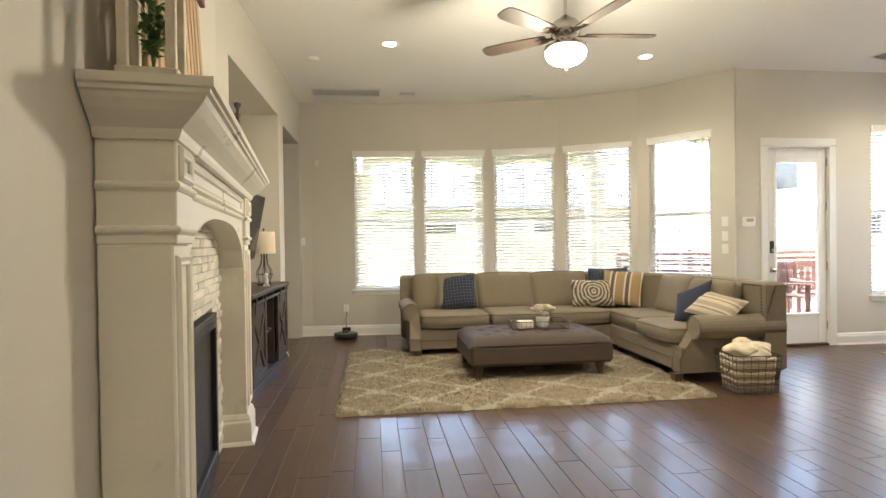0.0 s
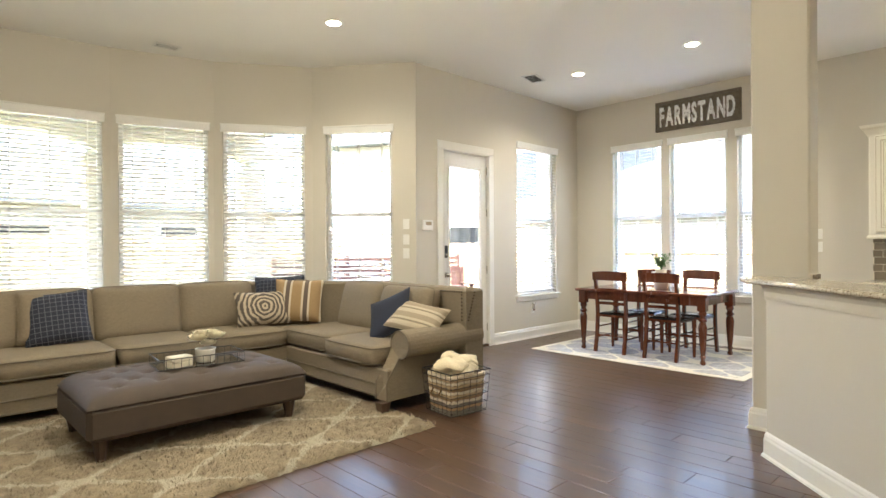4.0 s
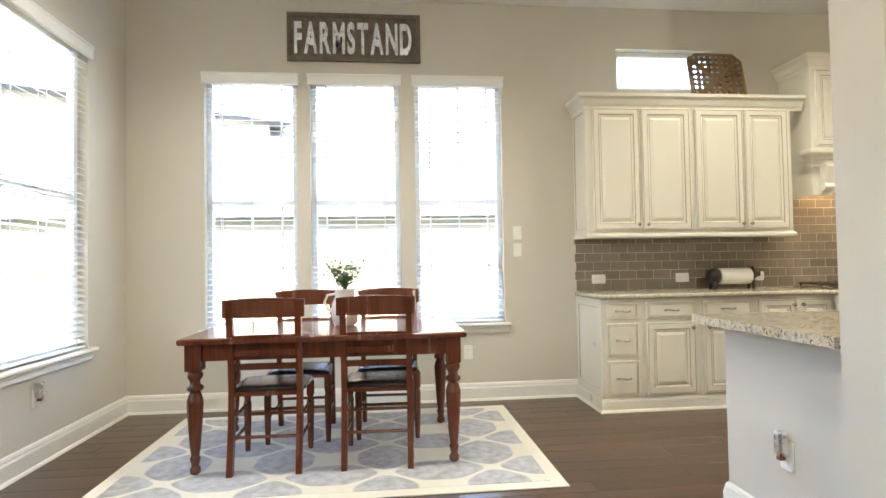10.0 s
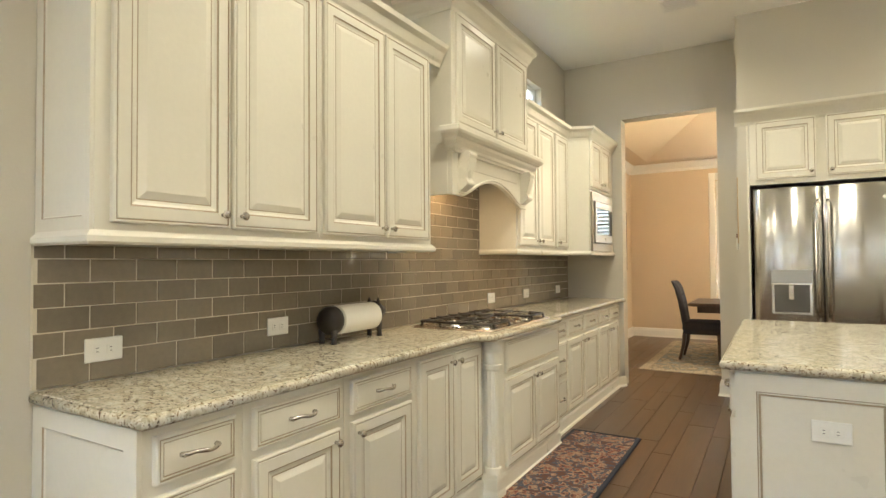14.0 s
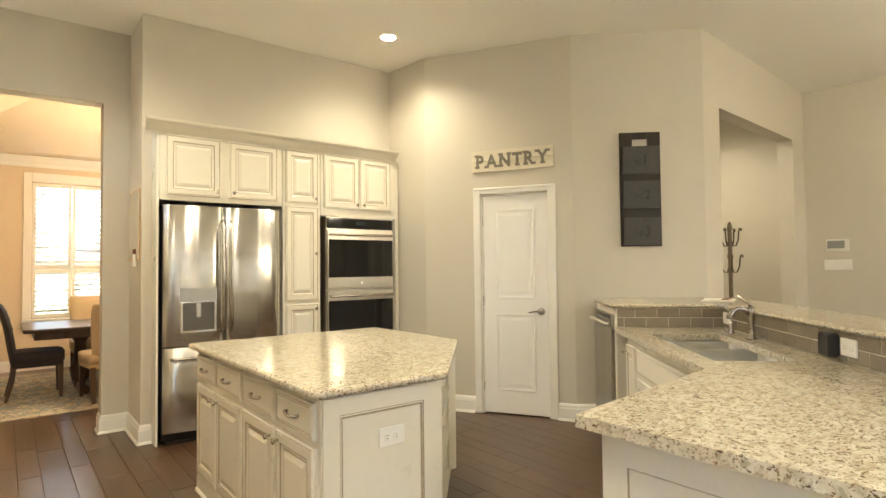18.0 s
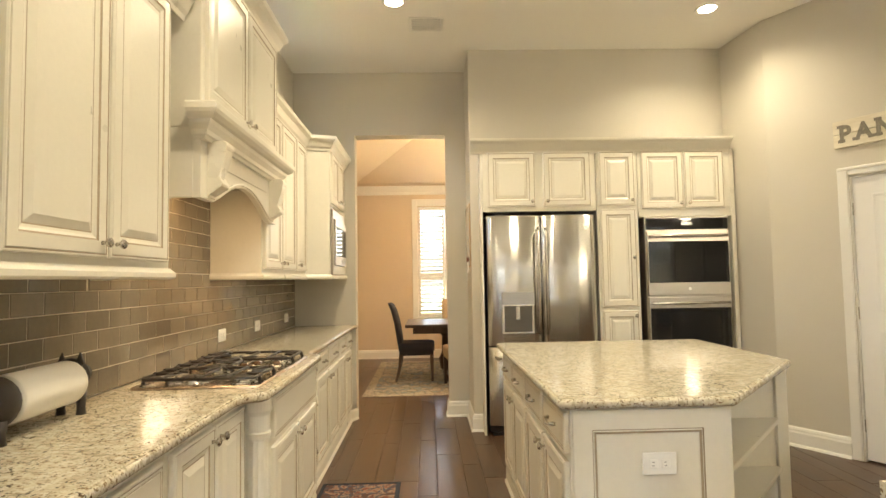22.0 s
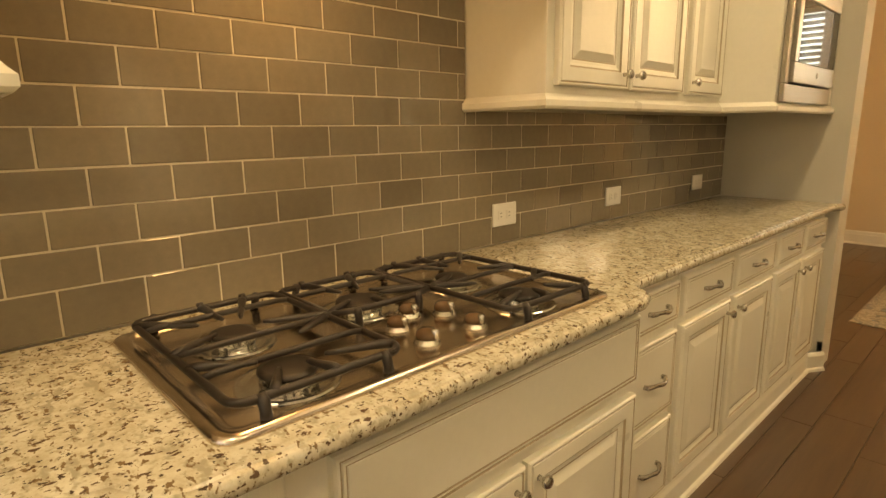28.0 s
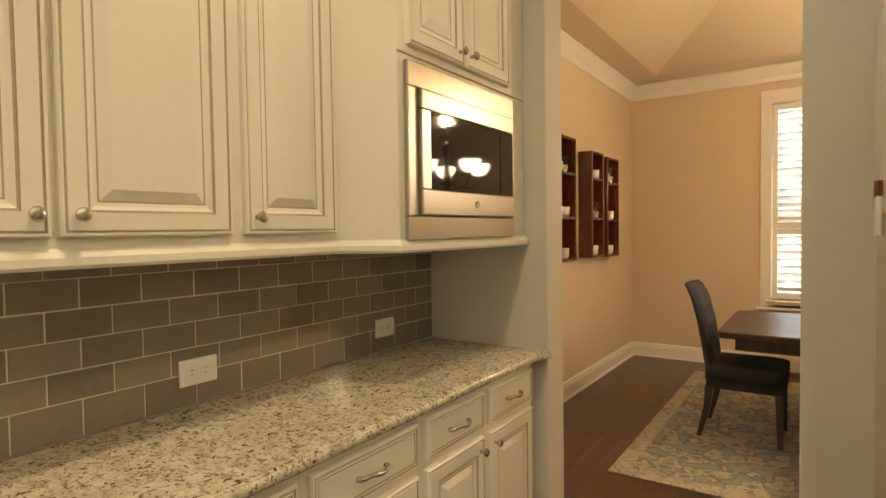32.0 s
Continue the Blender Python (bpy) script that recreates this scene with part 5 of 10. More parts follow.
# ---- plates on the walls ----
def plate(kind, m, label):
    """A cover plate in the wall's frame: x along the wall, the room towards -y."""
    flat = kind in ("outlet_wide",)
    w, h = (0.125, 0.08) if flat else (0.075, 0.118)
    ob = thing("wall_outlet" if "outlet" in kind else "light_switch", label, "outlet" if "outlet" in kind else "switch", m, "outlets" if "outlet" in kind else "switches")
    bm = bmesh.new()
    box(bm, (-w / 2, -0.007, -h / 2), (w / 2, 0.0, h / 2), 0.003)
    part("cover_plate", bm, WHITEP, ob)
    if "outlet" in kind:
        for e in (-1, 1):
            c = (e * 0.022, 0) if flat else (0, e * 0.022)
            bm = bmesh.new()
            box(bm, (c[0] - 0.0155, -0.0095, c[1] - 0.0155), (c[0] + 0.0155, -0.0068, c[1] + 0.0155), 0.005)
            r = part("receptacle", bm, WHITEP, ob)
            bm = bmesh.new()
            for q in (-1, 1):
                u = (c[0] - 0.002, c[1] + q * 0.006) if flat else (c[0] + q * 0.006, c[1] + 0.002)
                box(bm, (u[0] - (0.004 if flat else 0.001), -0.0099, u[1] - (0.001 if flat else 0.004)), (u[0] + (0.004 if flat else 0.001), -0.0093, u[1] + (0.001 if flat else 0.004)))
            part("slot", bm, BLACK, r)
    else:
        bm = bmesh.new()
        box(bm, (-0.017, -0.0105, -0.034), (0.017, -0.0068, 0.034), 0.003, m=Matrix.Rotation(radians(3), 4, "X"))
        part("rocker", bm, WHITEP, ob)
    return ob


for y in (1.775, 1.005, 0.29, -1.229, -1.957, -2.824):
    plate("outlet_wide", east(7.701, y, 1.015), "white double wall outlet set in the tiles")
plate("outlet", east(EAST - 0.001, 2.94, 0.41), "white double wall outlet above the baseboard")
plate("switch", east(EAST - 0.001, 2.49, 1.43), "white rocker light switch")
plate("switch", east(EAST - 0.001, 2.49, 1.28), "white rocker light switch")
NM2, _ = along((4.30, NORTH), (EAST, NORTH))
plate("outlet", NM2 @ Matrix.Translation((2.24, -0.001, 0.41)), "white wall outlet with a plugged-in night light")
BM5, BL5 = along(BOW[4], BOW[5])
for z in (1.57, 1.39, 1.23):
    plate("switch", BM5 @ Matrix.Translation((BL5 - 0.09, -0.001, z)), "white rocker light switch")
BM1, _ = along(BOW[0], BOW[1])
plate("outlet", BM1 @ Matrix.Translation((0.48, -0.001, 0.40)), "white wall outlet feeding the robot cleaner's dock")
plate("switch", pose(-1.11, 7.799, 1.40), "white rocker light switch in the passage")


# ---- tall cabinets, fridge and ovens ----
def south(x, y, z=0.0):
    """A front that looks north: x runs west, y into the wall."""
    return Matrix(((-1, 0, 0, x), (0, -1, 0, y), (0, 0, 1, z), (0, 0, 0, 1)))


TY = -2.495
G3 = "tall cabinets round the fridge and ovens"


def tall(x0, x1, z0, z1, fronts, label="cream painted tall cabinet with raised panel doors"):
    return cabinet("tall_cabinet", label, south(x0, TY), x0 - x1, 0.55, z0, z1, [(k, x0 - a, x0 - b, c, d, g) for k, a, b, c, d, g in fronts], G3)


tall(5.905, 4.905, 1.925, 2.48, [("door", 5.86, 5.44, 1.965, 2.445, "rb"), ("door", 5.37, 4.95, 1.965, 2.445, "lb")], "cream painted cabinet above the fridge")
tall(4.90, 4.535, 0.09, 2.48, [("door", 4.875, 4.56, 1.965, 2.445, "rb"), ("door", 4.875, 4.56, 1.075, 1.935, "rc"), ("door", 4.875, 4.56, 0.12, 1.045, "rt")], "cream painted narrow pantry cabinet")
tall(4.53, 3.70, 1.865, 2.48, [("door", 4.50, 4.125, 1.935, 2.445, "rb"), ("door", 4.115, 3.76, 1.935, 2.445, "lb")], "cream painted cabinet above the wall ovens")
tall(4.53, 3.70, 0.09, 0.50, [("plain", 4.50, 3.76, 0.12, 0.47, None)], "cream painted cabinet below the wall ovens")
bm = bmesh.new()
box(bm, (5.907, -3.1, 0), (5.925, TY + 0.0, 2.48), 0.002)
solid("end_panel", bm, CAB, None, "cream painted tall end panel beside the fridge", category="panel")
bm = bmesh.new()
sweep(bm, [(6.01, TY, 2.465), (3.70, TY, 2.465)], [(0.0, -0.03), (0.008, -0.03), (0.014, -0.008), (0.03, 0.012), (0.055, 0.05), (0.085, 0.07), (0.09, 0.09), (0.0, 0.09)], side=1)
solid("crown_moulding", bm, CAB, None, "cream painted crown moulding above the tall cabinets", category="moulding")
for y in ((3.70, 3.66),):
    bm = bmesh.new()
    box(bm, (3.663, TY - 0.5, 0), (3.699, TY + 0.002, 2.46), 0.002)
    solid("end_panel", bm, CAB, None, "cream painted filler strip beside the ovens", category="panel")

ob = thing("refrigerator", "stainless steel french-door refrigerator with a water dispenser", "refrigerator", south(5.885, -2.50))
FW = 0.955
bm = bmesh.new()
box(bm, (0.005, 0.0, 0.03), (FW - 0.005, 0.55, 1.885), 0.004)
part("cabinet", bm, BLACK, ob, "dark grey cabinet")


def bowed(s0, s1, z0, z1, bulge, y0=-0.045):
    bm = bmesh.new()
    n = 10
    rings = []
    for z, c in ((z0, 0.006), (z0 + 0.006, 0.0), (z1 - 0.006, 0.0), (z1, 0.006)):
        r = []
        for k in range(n + 1):
            t = k / n
            r.append(Vector((s0 + (s1 - s0) * t, y0 - bulge * (1 - (2 * t - 1) ** 2) + c + (0.006 if k in (0, n) else 0), z)))
        r += [Vector((s1, -0.002, z)), Vector((s0, -0.002, z))]
        rings.append(r)
    loft(bm, rings)
    return bm


for s0, s1, nm in ((0.005, FW / 2 - 0.004, "l"), (FW / 2 + 0.004, FW - 0.005, "r")):
    d = part("door", bowed(s0, s1, 0.765, 1.885, 0.028), STEELV, ob, "bowed brushed steel door", True)
    hx = s1 - 0.03 if nm == "l" else s0 + 0.03
    bm = bmesh.new()
    tube(bm, [(hx, -0.06, 0.86), (hx, -0.105, 0.90), (hx, -0.112, 1.3), (hx, -0.105, 1.73), (hx, -0.06, 1.77)], 0.0125, 10)
    part("handle", bm, CHROME, d, "upright steel bar handle", True)
    if nm == "l":
        bm = bmesh.new()
        box(bm, (0.12, -0.076, 0.865), (0.40, -0.055, 1.225), 0.004)
        part("dispenser_frame", bm, STEELV, d)
        bm = bmesh.new()
        box(bm, (0.14, -0.079, 0.885), (0.38, -0.0755, 1.105), 0.003)
        part("dispenser_recess", bm, plain("dispenser_grey", (0.10, 0.092, 0.082), 0.45), d, "grey dispenser recess")
        bm = bmesh.new()
        box(bm, (0.12, -0.081, 1.115), (0.40, -0.0757, 1.222), 0.003)
        part("dispenser_panel", bm, plain("panel_silver", (0.40, 0.40, 0.39), 0.4, 0.5), d, "silver touch panel")
        bm = bmesh.new()
        box(bm, (0.238, -0.088, 0.985), (0.276, -0.0795, 1.10), 0.004)
        part("paddle", bm, CHROME, d)
    else:
        bm = bmesh.new()
        lathe(bm, [(0.014, 0), (0.014, 0.003), (0.011, 0.004)], 18, Matrix.Translation((FW - 0.09, -0.064, 1.77)) @ Matrix.Rotation(radians(90), 4, "X"))
        part("badge", bm, WHITEP, d)
d = part("freezer_drawer", bowed(0.005, FW - 0.005, 0.09, 0.755, 0.028), STEELV, ob, "bowed brushed steel freezer drawer", True)
bm = bmesh.new()
tube(bm, [(0.06, -0.06, 0.665), (0.085, -0.115, 0.67), (FW / 2, -0.13, 0.67), (FW - 0.085, -0.115, 0.67), (FW - 0.06, -0.06, 0.665)], 0.0125, 10)
part("handle", bm, CHROME, d, "level steel bar handle", True)
bm = bmesh.new()
box(bm, (0.03, -0.02, 0.0), (FW - 0.03, 0.4, 0.029), 0.003)
part("foot_grille", bm, BLACK, ob)

ob = thing("wall_oven", "stainless steel double wall oven with black glass doors", "oven", south(4.49, TY))
OW = 0.745
bm = bmesh.new()
box(bm, (0, -0.022, 0.505), (OW, 0.50, 1.86), 0.004)
part("housing", bm, OVEN_STEEL, ob)
bm = bmesh.new()
box(bm, (0.01, -0.034, 1.745), (OW - 0.01, -0.0225, 1.845), 0.004)
part("control_panel", bm, BLACKGLASS, ob)
bm = bmesh.new()
box(bm, (0.32, -0.0352, 1.78), (0.42, -0.0345, 1.815))
part("display", bm, plain("oven_display", (0.03, 0.04, 0.045), 0.1, bump=0.0), ob)
for z0, z1, foot in ((1.17, 1.735, 0.11), (0.52, 1.155, 0.02)):
    bm = bmesh.new()
    box(bm, (0.008, -0.045, z0), (OW - 0.008, -0.0225, z1), 0.005)
    d = part("oven_door", bm, OVEN_STEEL, ob)
    bm = bmesh.new()
    box(bm, (0.02, -0.049, z0 + foot), (OW - 0.02, -0.0452, z1 - 0.095), 0.003)
    part("oven_window", bm, BLACKGLASS, d)
    bm = bmesh.new()
    tube(bm, [(0.035, -0.045, z1 - 0.05), (0.045, -0.088, z1 - 0.05), (OW / 2, -0.092, z1 - 0.05), (OW - 0.045, -0.088, z1 - 0.05), (OW - 0.035, -0.045, z1 - 0.05)], 0.011, 10)
    part("handle", bm, CHROME, d, "level steel oven handle", True)
bm = bmesh.new()
lathe(bm, [(0.014, 0), (0.014, 0.002), (0.012, 0.003)], 18, Matrix.Translation((OW / 2, -0.045, 1.225)) @ Matrix.Rotation(radians(90), 4, "X"))
part("badge", bm, WHITEP, ob)

# ---- pantry door and its sign, wall pocket ----
ob = thing("door_1", "closed white two-panel pantry door with a lever handle", "door", PANTRY_M)
tagged(ob, kind="structure")
D0, D1 = 0.573, 1.206
bm = bmesh.new()
box(bm, (D0 + 0.012, 0.012, 0.012), (D1 - 0.012, 0.05, 2.03), 0.003)
leaf = part("leaf", bm, DOORW, ob)
for z0, z1 in ((0.22, 0.93), (1.07, 1.90)):
    p = part("panel", panel(D1 - D0 - 0.26, z1 - z0, [(0, 0.006, 0), (0, 0.0, 0), (0.006, -0.002, 0), (0.014, -0.001, 0), (0.022, 0.0025, 0), (0.04, 0.0025, 0), (0.065, -0.001, 0)]), DOORW, leaf)
    p.matrix_basis = Matrix.Translation((D0 + 0.13, 0.008, z0))
bm = bmesh.new()
for a, b in (((D0 - 0.072, -0.020, 0), (D0 - 0.002, 0.0, 2.11)), ((D1 + 0.002, -0.020, 0), (D1 + 0.072, 0.0, 2.11)), ((D0 - 0.002, -0.020, 2.045), (D1 + 0.002, 0.0, 2.11))):
    box(bm, a, b, 0.006)
box(bm, (D0 - 0.065, -0.026, 2.085), (D1 + 0.065, 0.0, 2.105), 0.005)
part("casing", bm, TRIM, ob)
bm = bmesh.new()
for a, b in (((D0, 0.0, 0), (D0 + 0.011, 0.12, 2.04)), ((D1 - 0.011, 0.0, 0), (D1, 0.12, 2.04)), ((D0 + 0.011, 0.0, 2.032), (D1 - 0.011, 0.12, 2.04))):
    box(bm, a, b)
part("jamb", bm, TRIM, ob)
bm = bmesh.new()
lathe(bm, [(0.033, 0.0), (0.033, 0.006), (0.022, 0.012), (0.012, 0.02), (0.012, 0.05)], 18, Matrix.Translation((D1 - 0.075, 0.012, 0.955)) @ Matrix.Rotation(radians(90), 4, "X"))
tube(bm, [(D1 - 0.075, -0.035, 0.955), (D1 - 0.11, -0.042, 0.962), (D1 - 0.15, -0.04, 0.955), (D1 - 0.185, -0.036, 0.945)], 0.009, 8, radii=[0.013, 0.010, 0.008, 0.006])
part("handle", bm, CHROME, ob, "brushed nickel lever handle", True)
for z in (0.25, 1.05, 1.8):
    bm = bmesh.new()
    rod(bm, (D0 + 0.010, 0.008, z - 0.045), (D0 + 0.010, 0.008, z + 0.045), 0.006, seg=8)
    part("hinge", bm, CHROME, ob)


def lettering(text, size, mat, parent, m, depth=0.004, name="letter", squeeze=1.0, bold=0.022, serifs=None):
    """Raised letters, each an object of its own, in the xz plane facing -y; returns their width."""
    x = 0.0
    for ch in text:
        if ch == " ":
            x += size * 0.35
            continue
        cu = bpy.data.curves.new(name, "FONT")
        cu.body, cu.size, cu.extrude, cu.offset = ch, size, depth / 2, size * bold
        tmp = new("letter_source", cu)
        me = tmp.to_mesh()
        mesh = bpy.data.meshes.new(name)
        bm = bmesh.new()
        bm.from_mesh(me)
        tmp.to_mesh_clear()
        xs = [v.co.x for v in bm.verts]
        x0, x1 = min(xs), max(xs)
        for at, up in (serifs or {}).get(ch, ()):
            cx, h = x0 + (x1 - x0) * at, size * 0.72
            box(bm, (cx - size * 0.155, h - size * 0.10 if up else -size * 0.03, -depth / 2 - 0.0004), (cx + size * 0.155, h + size * 0.03 if up else size * 0.10, depth / 2 + 0.0004))
        for v in bm.verts:
            v.co = Vector(((v.co.x - x0) * squeeze, -v.co.z, v.co.y))
        bm.to_mesh(mesh)
        bm.free()
        bpy.data.objects.remove(tmp)
        bpy.data.curves.remove(cu)
        mesh.materials.append(mat)
        o = new(name, mesh)
        o.parent = parent
        o.matrix_basis = m @ Matrix.Translation((x, 0, 0))
        x += (x1 - x0) * squeeze + size * 0.13
    return x


def text_width(text, size, squeeze=1.0):
    cu = bpy.data.curves.new("width", "FONT")
    w = 0.0
    for ch in text:
        cu.body, cu.size, cu.offset = ch, size, size * 0.022
        tmp = new("letter_source", cu)
        me = tmp.to_mesh()
        xs = [v.co.x for v in me.vertices]
        w += ((max(xs) - min(xs)) * squeeze if xs else 0) + size * 0.13
        tmp.to_mesh_clear()
        bpy.data.objects.remove(tmp)
    bpy.data.curves.remove(cu)
    return w - size * 0.13


GREYINK = plain("faded_grey_ink", (0.22, 0.20, 0.16), 0.8, vary=0.3, scale=30.0, fine=120.0)
ob = thing("wall_sign", "cream wooden sign reading PANTRY in grey letters above the door", "sign", PANTRY_M @ Matrix.Translation((0.495, -0.002, 2.255)) @ Matrix.Rotation(radians(-0.6), 4, "Y"))
bm = bmesh.new()
box(bm, (0.0, -0.02, 0.0), (0.775, 0.0, 0.098), 0.004)
part("board", bm, CREAMWOOD, ob)
bm = bmesh.new()
box(bm, (0.0, -0.02, 0.101), (0.775, 0.0, 0.20), 0.004)
part("board", bm, CREAMWOOD, ob)
sz = 0.165
SLABS = {"P": ((0.14, False), (0.10, True)), "A": ((0.08, False), (0.92, False)), "N": ((0.12, False), (0.12, True), (0.90, True)), "T": ((0.5, False),), "R": ((0.14, False), (0.90, False), (0.10, True)), "Y": ((0.5, False), (0.08, True), (0.92, True))}
wd = text_width("PANTRY", sz)
lettering("PANTRY", sz, GREYINK, ob, Matrix.Translation((0.045, -0.0215, 0.042)) @ Matrix.Diagonal((0.645 / wd, 1, 1, 1)), 0.003, bold=0.04, serifs=SLABS)

POCKET_M, POCKET_L = along(KIT_C, KIT_D)
DARKZINC = plain("charcoal_metal", (0.075, 0.072, 0.07), 0.5, 0.3, vary=0.2, scale=12.0)
ob = thing("wall_pocket", "charcoal metal wall organiser with three numbered pockets", "organiser", POCKET_M @ Matrix.Translation((0.405, -0.001, 0.015)))
bm = bmesh.new()
box(bm, (0.0, -0.012, 1.515), (0.35, 0.0, 2.40), 0.003)
box(bm, (0.0, -0.016, 2.40), (0.11, 0.0, 2.52), 0.003)
box(bm, (0.24, -0.016, 2.40), (0.35, 0.0, 2.52), 0.003)
box(bm, (0.111, -0.016, 2.46), (0.239, 0.0, 2.52), 0.003)
part("back_plate", bm, IRON, ob)
for k, z in enumerate((2.15, 1.85, 1.53)):
    bm = bmesh.new()
    loft(bm, [[Vector((x, y, z + u)) for y, u in ((-0.013, 0.0), (-0.045, 0.0), (-0.075, 0.235), (-0.071, 0.235), (-0.042, 0.006), (-0.013, 0.006))] for x in (0.02, 0.33)])
    p = part("pocket", bm, DARKZINC, ob)
    tilt = math.degrees(math.atan2(0.03, 0.235))
    lm = Matrix.Translation((0.115, -0.0605, z + 0.075)) @ Matrix.Rotation(radians(tilt), 4, "X")
    lettering("NO.", 0.062, BLACK, p, lm @ Matrix.Translation((0, -0.002, 0.004)), 0.002, squeeze=0.6)
    lettering(str(k + 1), 0.115, BLACK, p, lm @ Matrix.Translation((0.085, -0.002, 0.0)), 0.002, squeeze=0.8)

# ---- island ----
ISL = [(5.93, -1.46), (5.93, 0.345), (5.295, 0.345), (4.565, -0.46), (4.565, -1.46)]
counter("countertop", ISL, 0.905, "polished cream granite five-sided island top with brown specks")
ob = thing("island_cabinet", "white painted kitchen island with drawers, doors and a corner bookcase", "island", None)
bm = bmesh.new()
slab(bm, [(5.885, -1.42), (5.885, 0.30), (5.30, 0.30), (5.30, -0.46), (4.60, -0.46), (4.60, -1.42)], 0.10, 0.866)
slab(bm, [(5.835, -1.39), (5.835, 0.27), (5.32, 0.27), (4.63, -0.50), (4.63, -1.39)], 0.0, 0.099)
part("body", bm, CAB, ob)
IM = Matrix(((0, -1, 0, 5.885), (1, 0, 0, -1.42), (0, 0, 1, 0), (0, 0, 0, 1)))
IX = [(0.03, 0.40), (0.43, 0.83), (0.87, 1.28), (1.31, 1.69)]
for k, (a, b) in enumerate(IX):
    for kind, z0, z1, g in (("drawer", 0.695, 0.84, "pull"), ("door", 0.12, 0.665, "rt" if k % 2 == 0 else "lt")):
        d = front(ob, kind, a, b, z0, z1, g)
        d.matrix_basis = IM @ d.matrix_basis
p = part("end_panel", panel(0.55, 0.75, [(0, 0.0, 0), (0, -0.012, 0), (0.07, -0.012, 0), (0.074, -0.008, 1), (0.078, -0.012, 0), (0.086, -0.008, 1), (0.09, -0.006, 0)]), [CAB, GLAZE], ob)
p.matrix_basis = Matrix(((-1, 0, 0, 5.88), (0, -1, 0, 0.301), (0, 0, 1, 0.108), (0, 0, 0, 1)))
for z in (0.10, 0.36, 0.60):
    bm = bmesh.new()
    slab(bm, [(5.299, 0.285), (5.299, -0.459), (4.63, -0.459)], z, z + 0.02)
    part("shelf", bm, CAB, ob)
bm = bmesh.new()
box(bm, (4.60, -0.50, 0.10), (4.66, -0.44, 0.866), 0.004)
part("corner_post", bm, CAB, ob)
bm = bmesh.new()
box(bm, (5.29, 0.25, 0.10), (5.33, 0.302, 0.866), 0.003)
part("corner_post", bm, CAB, ob)
bm = bmesh.new()
sweep(bm, [(5.885, -1.42, 0), (5.885, 0.30, 0), (5.32, 0.30, 0)], KICK, side=1)
part("base_moulding", bm, CAB, ob)
plate("outlet_wide", Matrix(((-1, 0, 0, 5.57), (0, -1, 0, 0.313), (0, 0, 1, 0.665), (0, 0, 0, 1))), "white double outlet on the end of the island")
ob = thing("cake_dome", "clear glass dome on a red-brown wooden tray on the island shelf", "cake dome", pose(5.13, -0.27, 0.62))
bm = bmesh.new()
lathe(bm, [(0.05, 0.0), (0.10, 0.008), (0.12, 0.03), (0.122, 0.04), (0.112, 0.04), (0.09, 0.02), (0.03, 0.018)], 28)
part("tray", bm, CHERRY, ob, "red-brown wooden tray", True)
bm = bmesh.new()
lathe(bm, [(0.095, 0.022), (0.095, 0.10), (0.08, 0.145), (0.04, 0.168), (0.012, 0.172), (0.012, 0.182), (0.018, 0.195), (0.008, 0.205)], 28)
part("dome", bm, CLEAR, ob, "clear glass dome", True)
ob = thing("dish", "white ceramic dish on the island shelf", "dish", pose(5.13, -0.28, 0.38))
bm = bmesh.new()
lathe(bm, [(0.05, 0.0), (0.09, 0.03), (0.11, 0.055), (0.105, 0.058), (0.08, 0.03), (0.03, 0.012)], 24)
part("shell", bm, CERAMIC, ob, smooth=True)

# ---- bar and peninsula ----
bm = bmesh.new()
slab(bm, [(3.875, 1.945), (4.33, 1.945), (2.78, 0.40), (3.29, -0.15), (2.60, -0.50), (2.355, -0.255), (1.955, 0.025)], 0.0, 1.050)
structure("wall_bar", bm, WALL, "greige painted half-height bar wall")
bm = bmesh.new()
sweep(bm, [(1.99, 0.06, 0), (3.875, 1.945, 0), (4.39, 1.945, 0)], SHOE, side=-1)
structure("baseboard", bm, TRIM, "white painted baseboard of the bar")
bm = bmesh.new()
sweep(bm, [(1.99, 0.06, 0.962), (3.875, 1.945, 0.962), (4.39, 1.945, 0.962)], [(0.0, 0.0), (0.008, 0.0), (0.011, 0.02), (0.011, 0.05), (0.022, 0.070), (0.026, 0.088), (0.0, 0.088)], side=-1)
structure("trim_bar", bm, WALL, "greige painted moulding under the bar top")
counter("countertop", [(4.398, 2.17), (4.11, 2.17), (3.93, 2.09), (1.93, 0.10), (2.02, -0.01), (2.62, -0.60), (2.88, -0.655), (3.34, -0.15), (2.81, 0.38), (4.398, 1.975)], 1.082, "polished cream granite raised bar top with brown specks", thick=0.030)
bm = bmesh.new()
# sink cut-out: the top is laid round it in pieces that meet
slab(bm, [(5.47, 2.19), (5.47, 1.20), (4.45, 1.09), (4.30, 0.925), (3.83, 1.395), (4.22, 1.785), (4.396, 1.785), (4.396, 1.82), (4.63, 1.82), (4.63, 2.19)], 0.874, 0.912)
slab(bm, [(4.30, 0.925), (3.62, 0.18), (3.53, 0.27), (4.21, 1.015)], 0.874, 0.912)
slab(bm, [(3.62, 0.18), (3.40, -0.06), (3.33, -0.14), (3.08, -0.02), (2.73, 0.33), (3.06, 0.655)], 0.874, 0.912)
slab(bm, [(3.83, 1.395), (3.94, 1.285), (3.17, 0.545), (3.06, 0.655)], 0.874, 0.912)
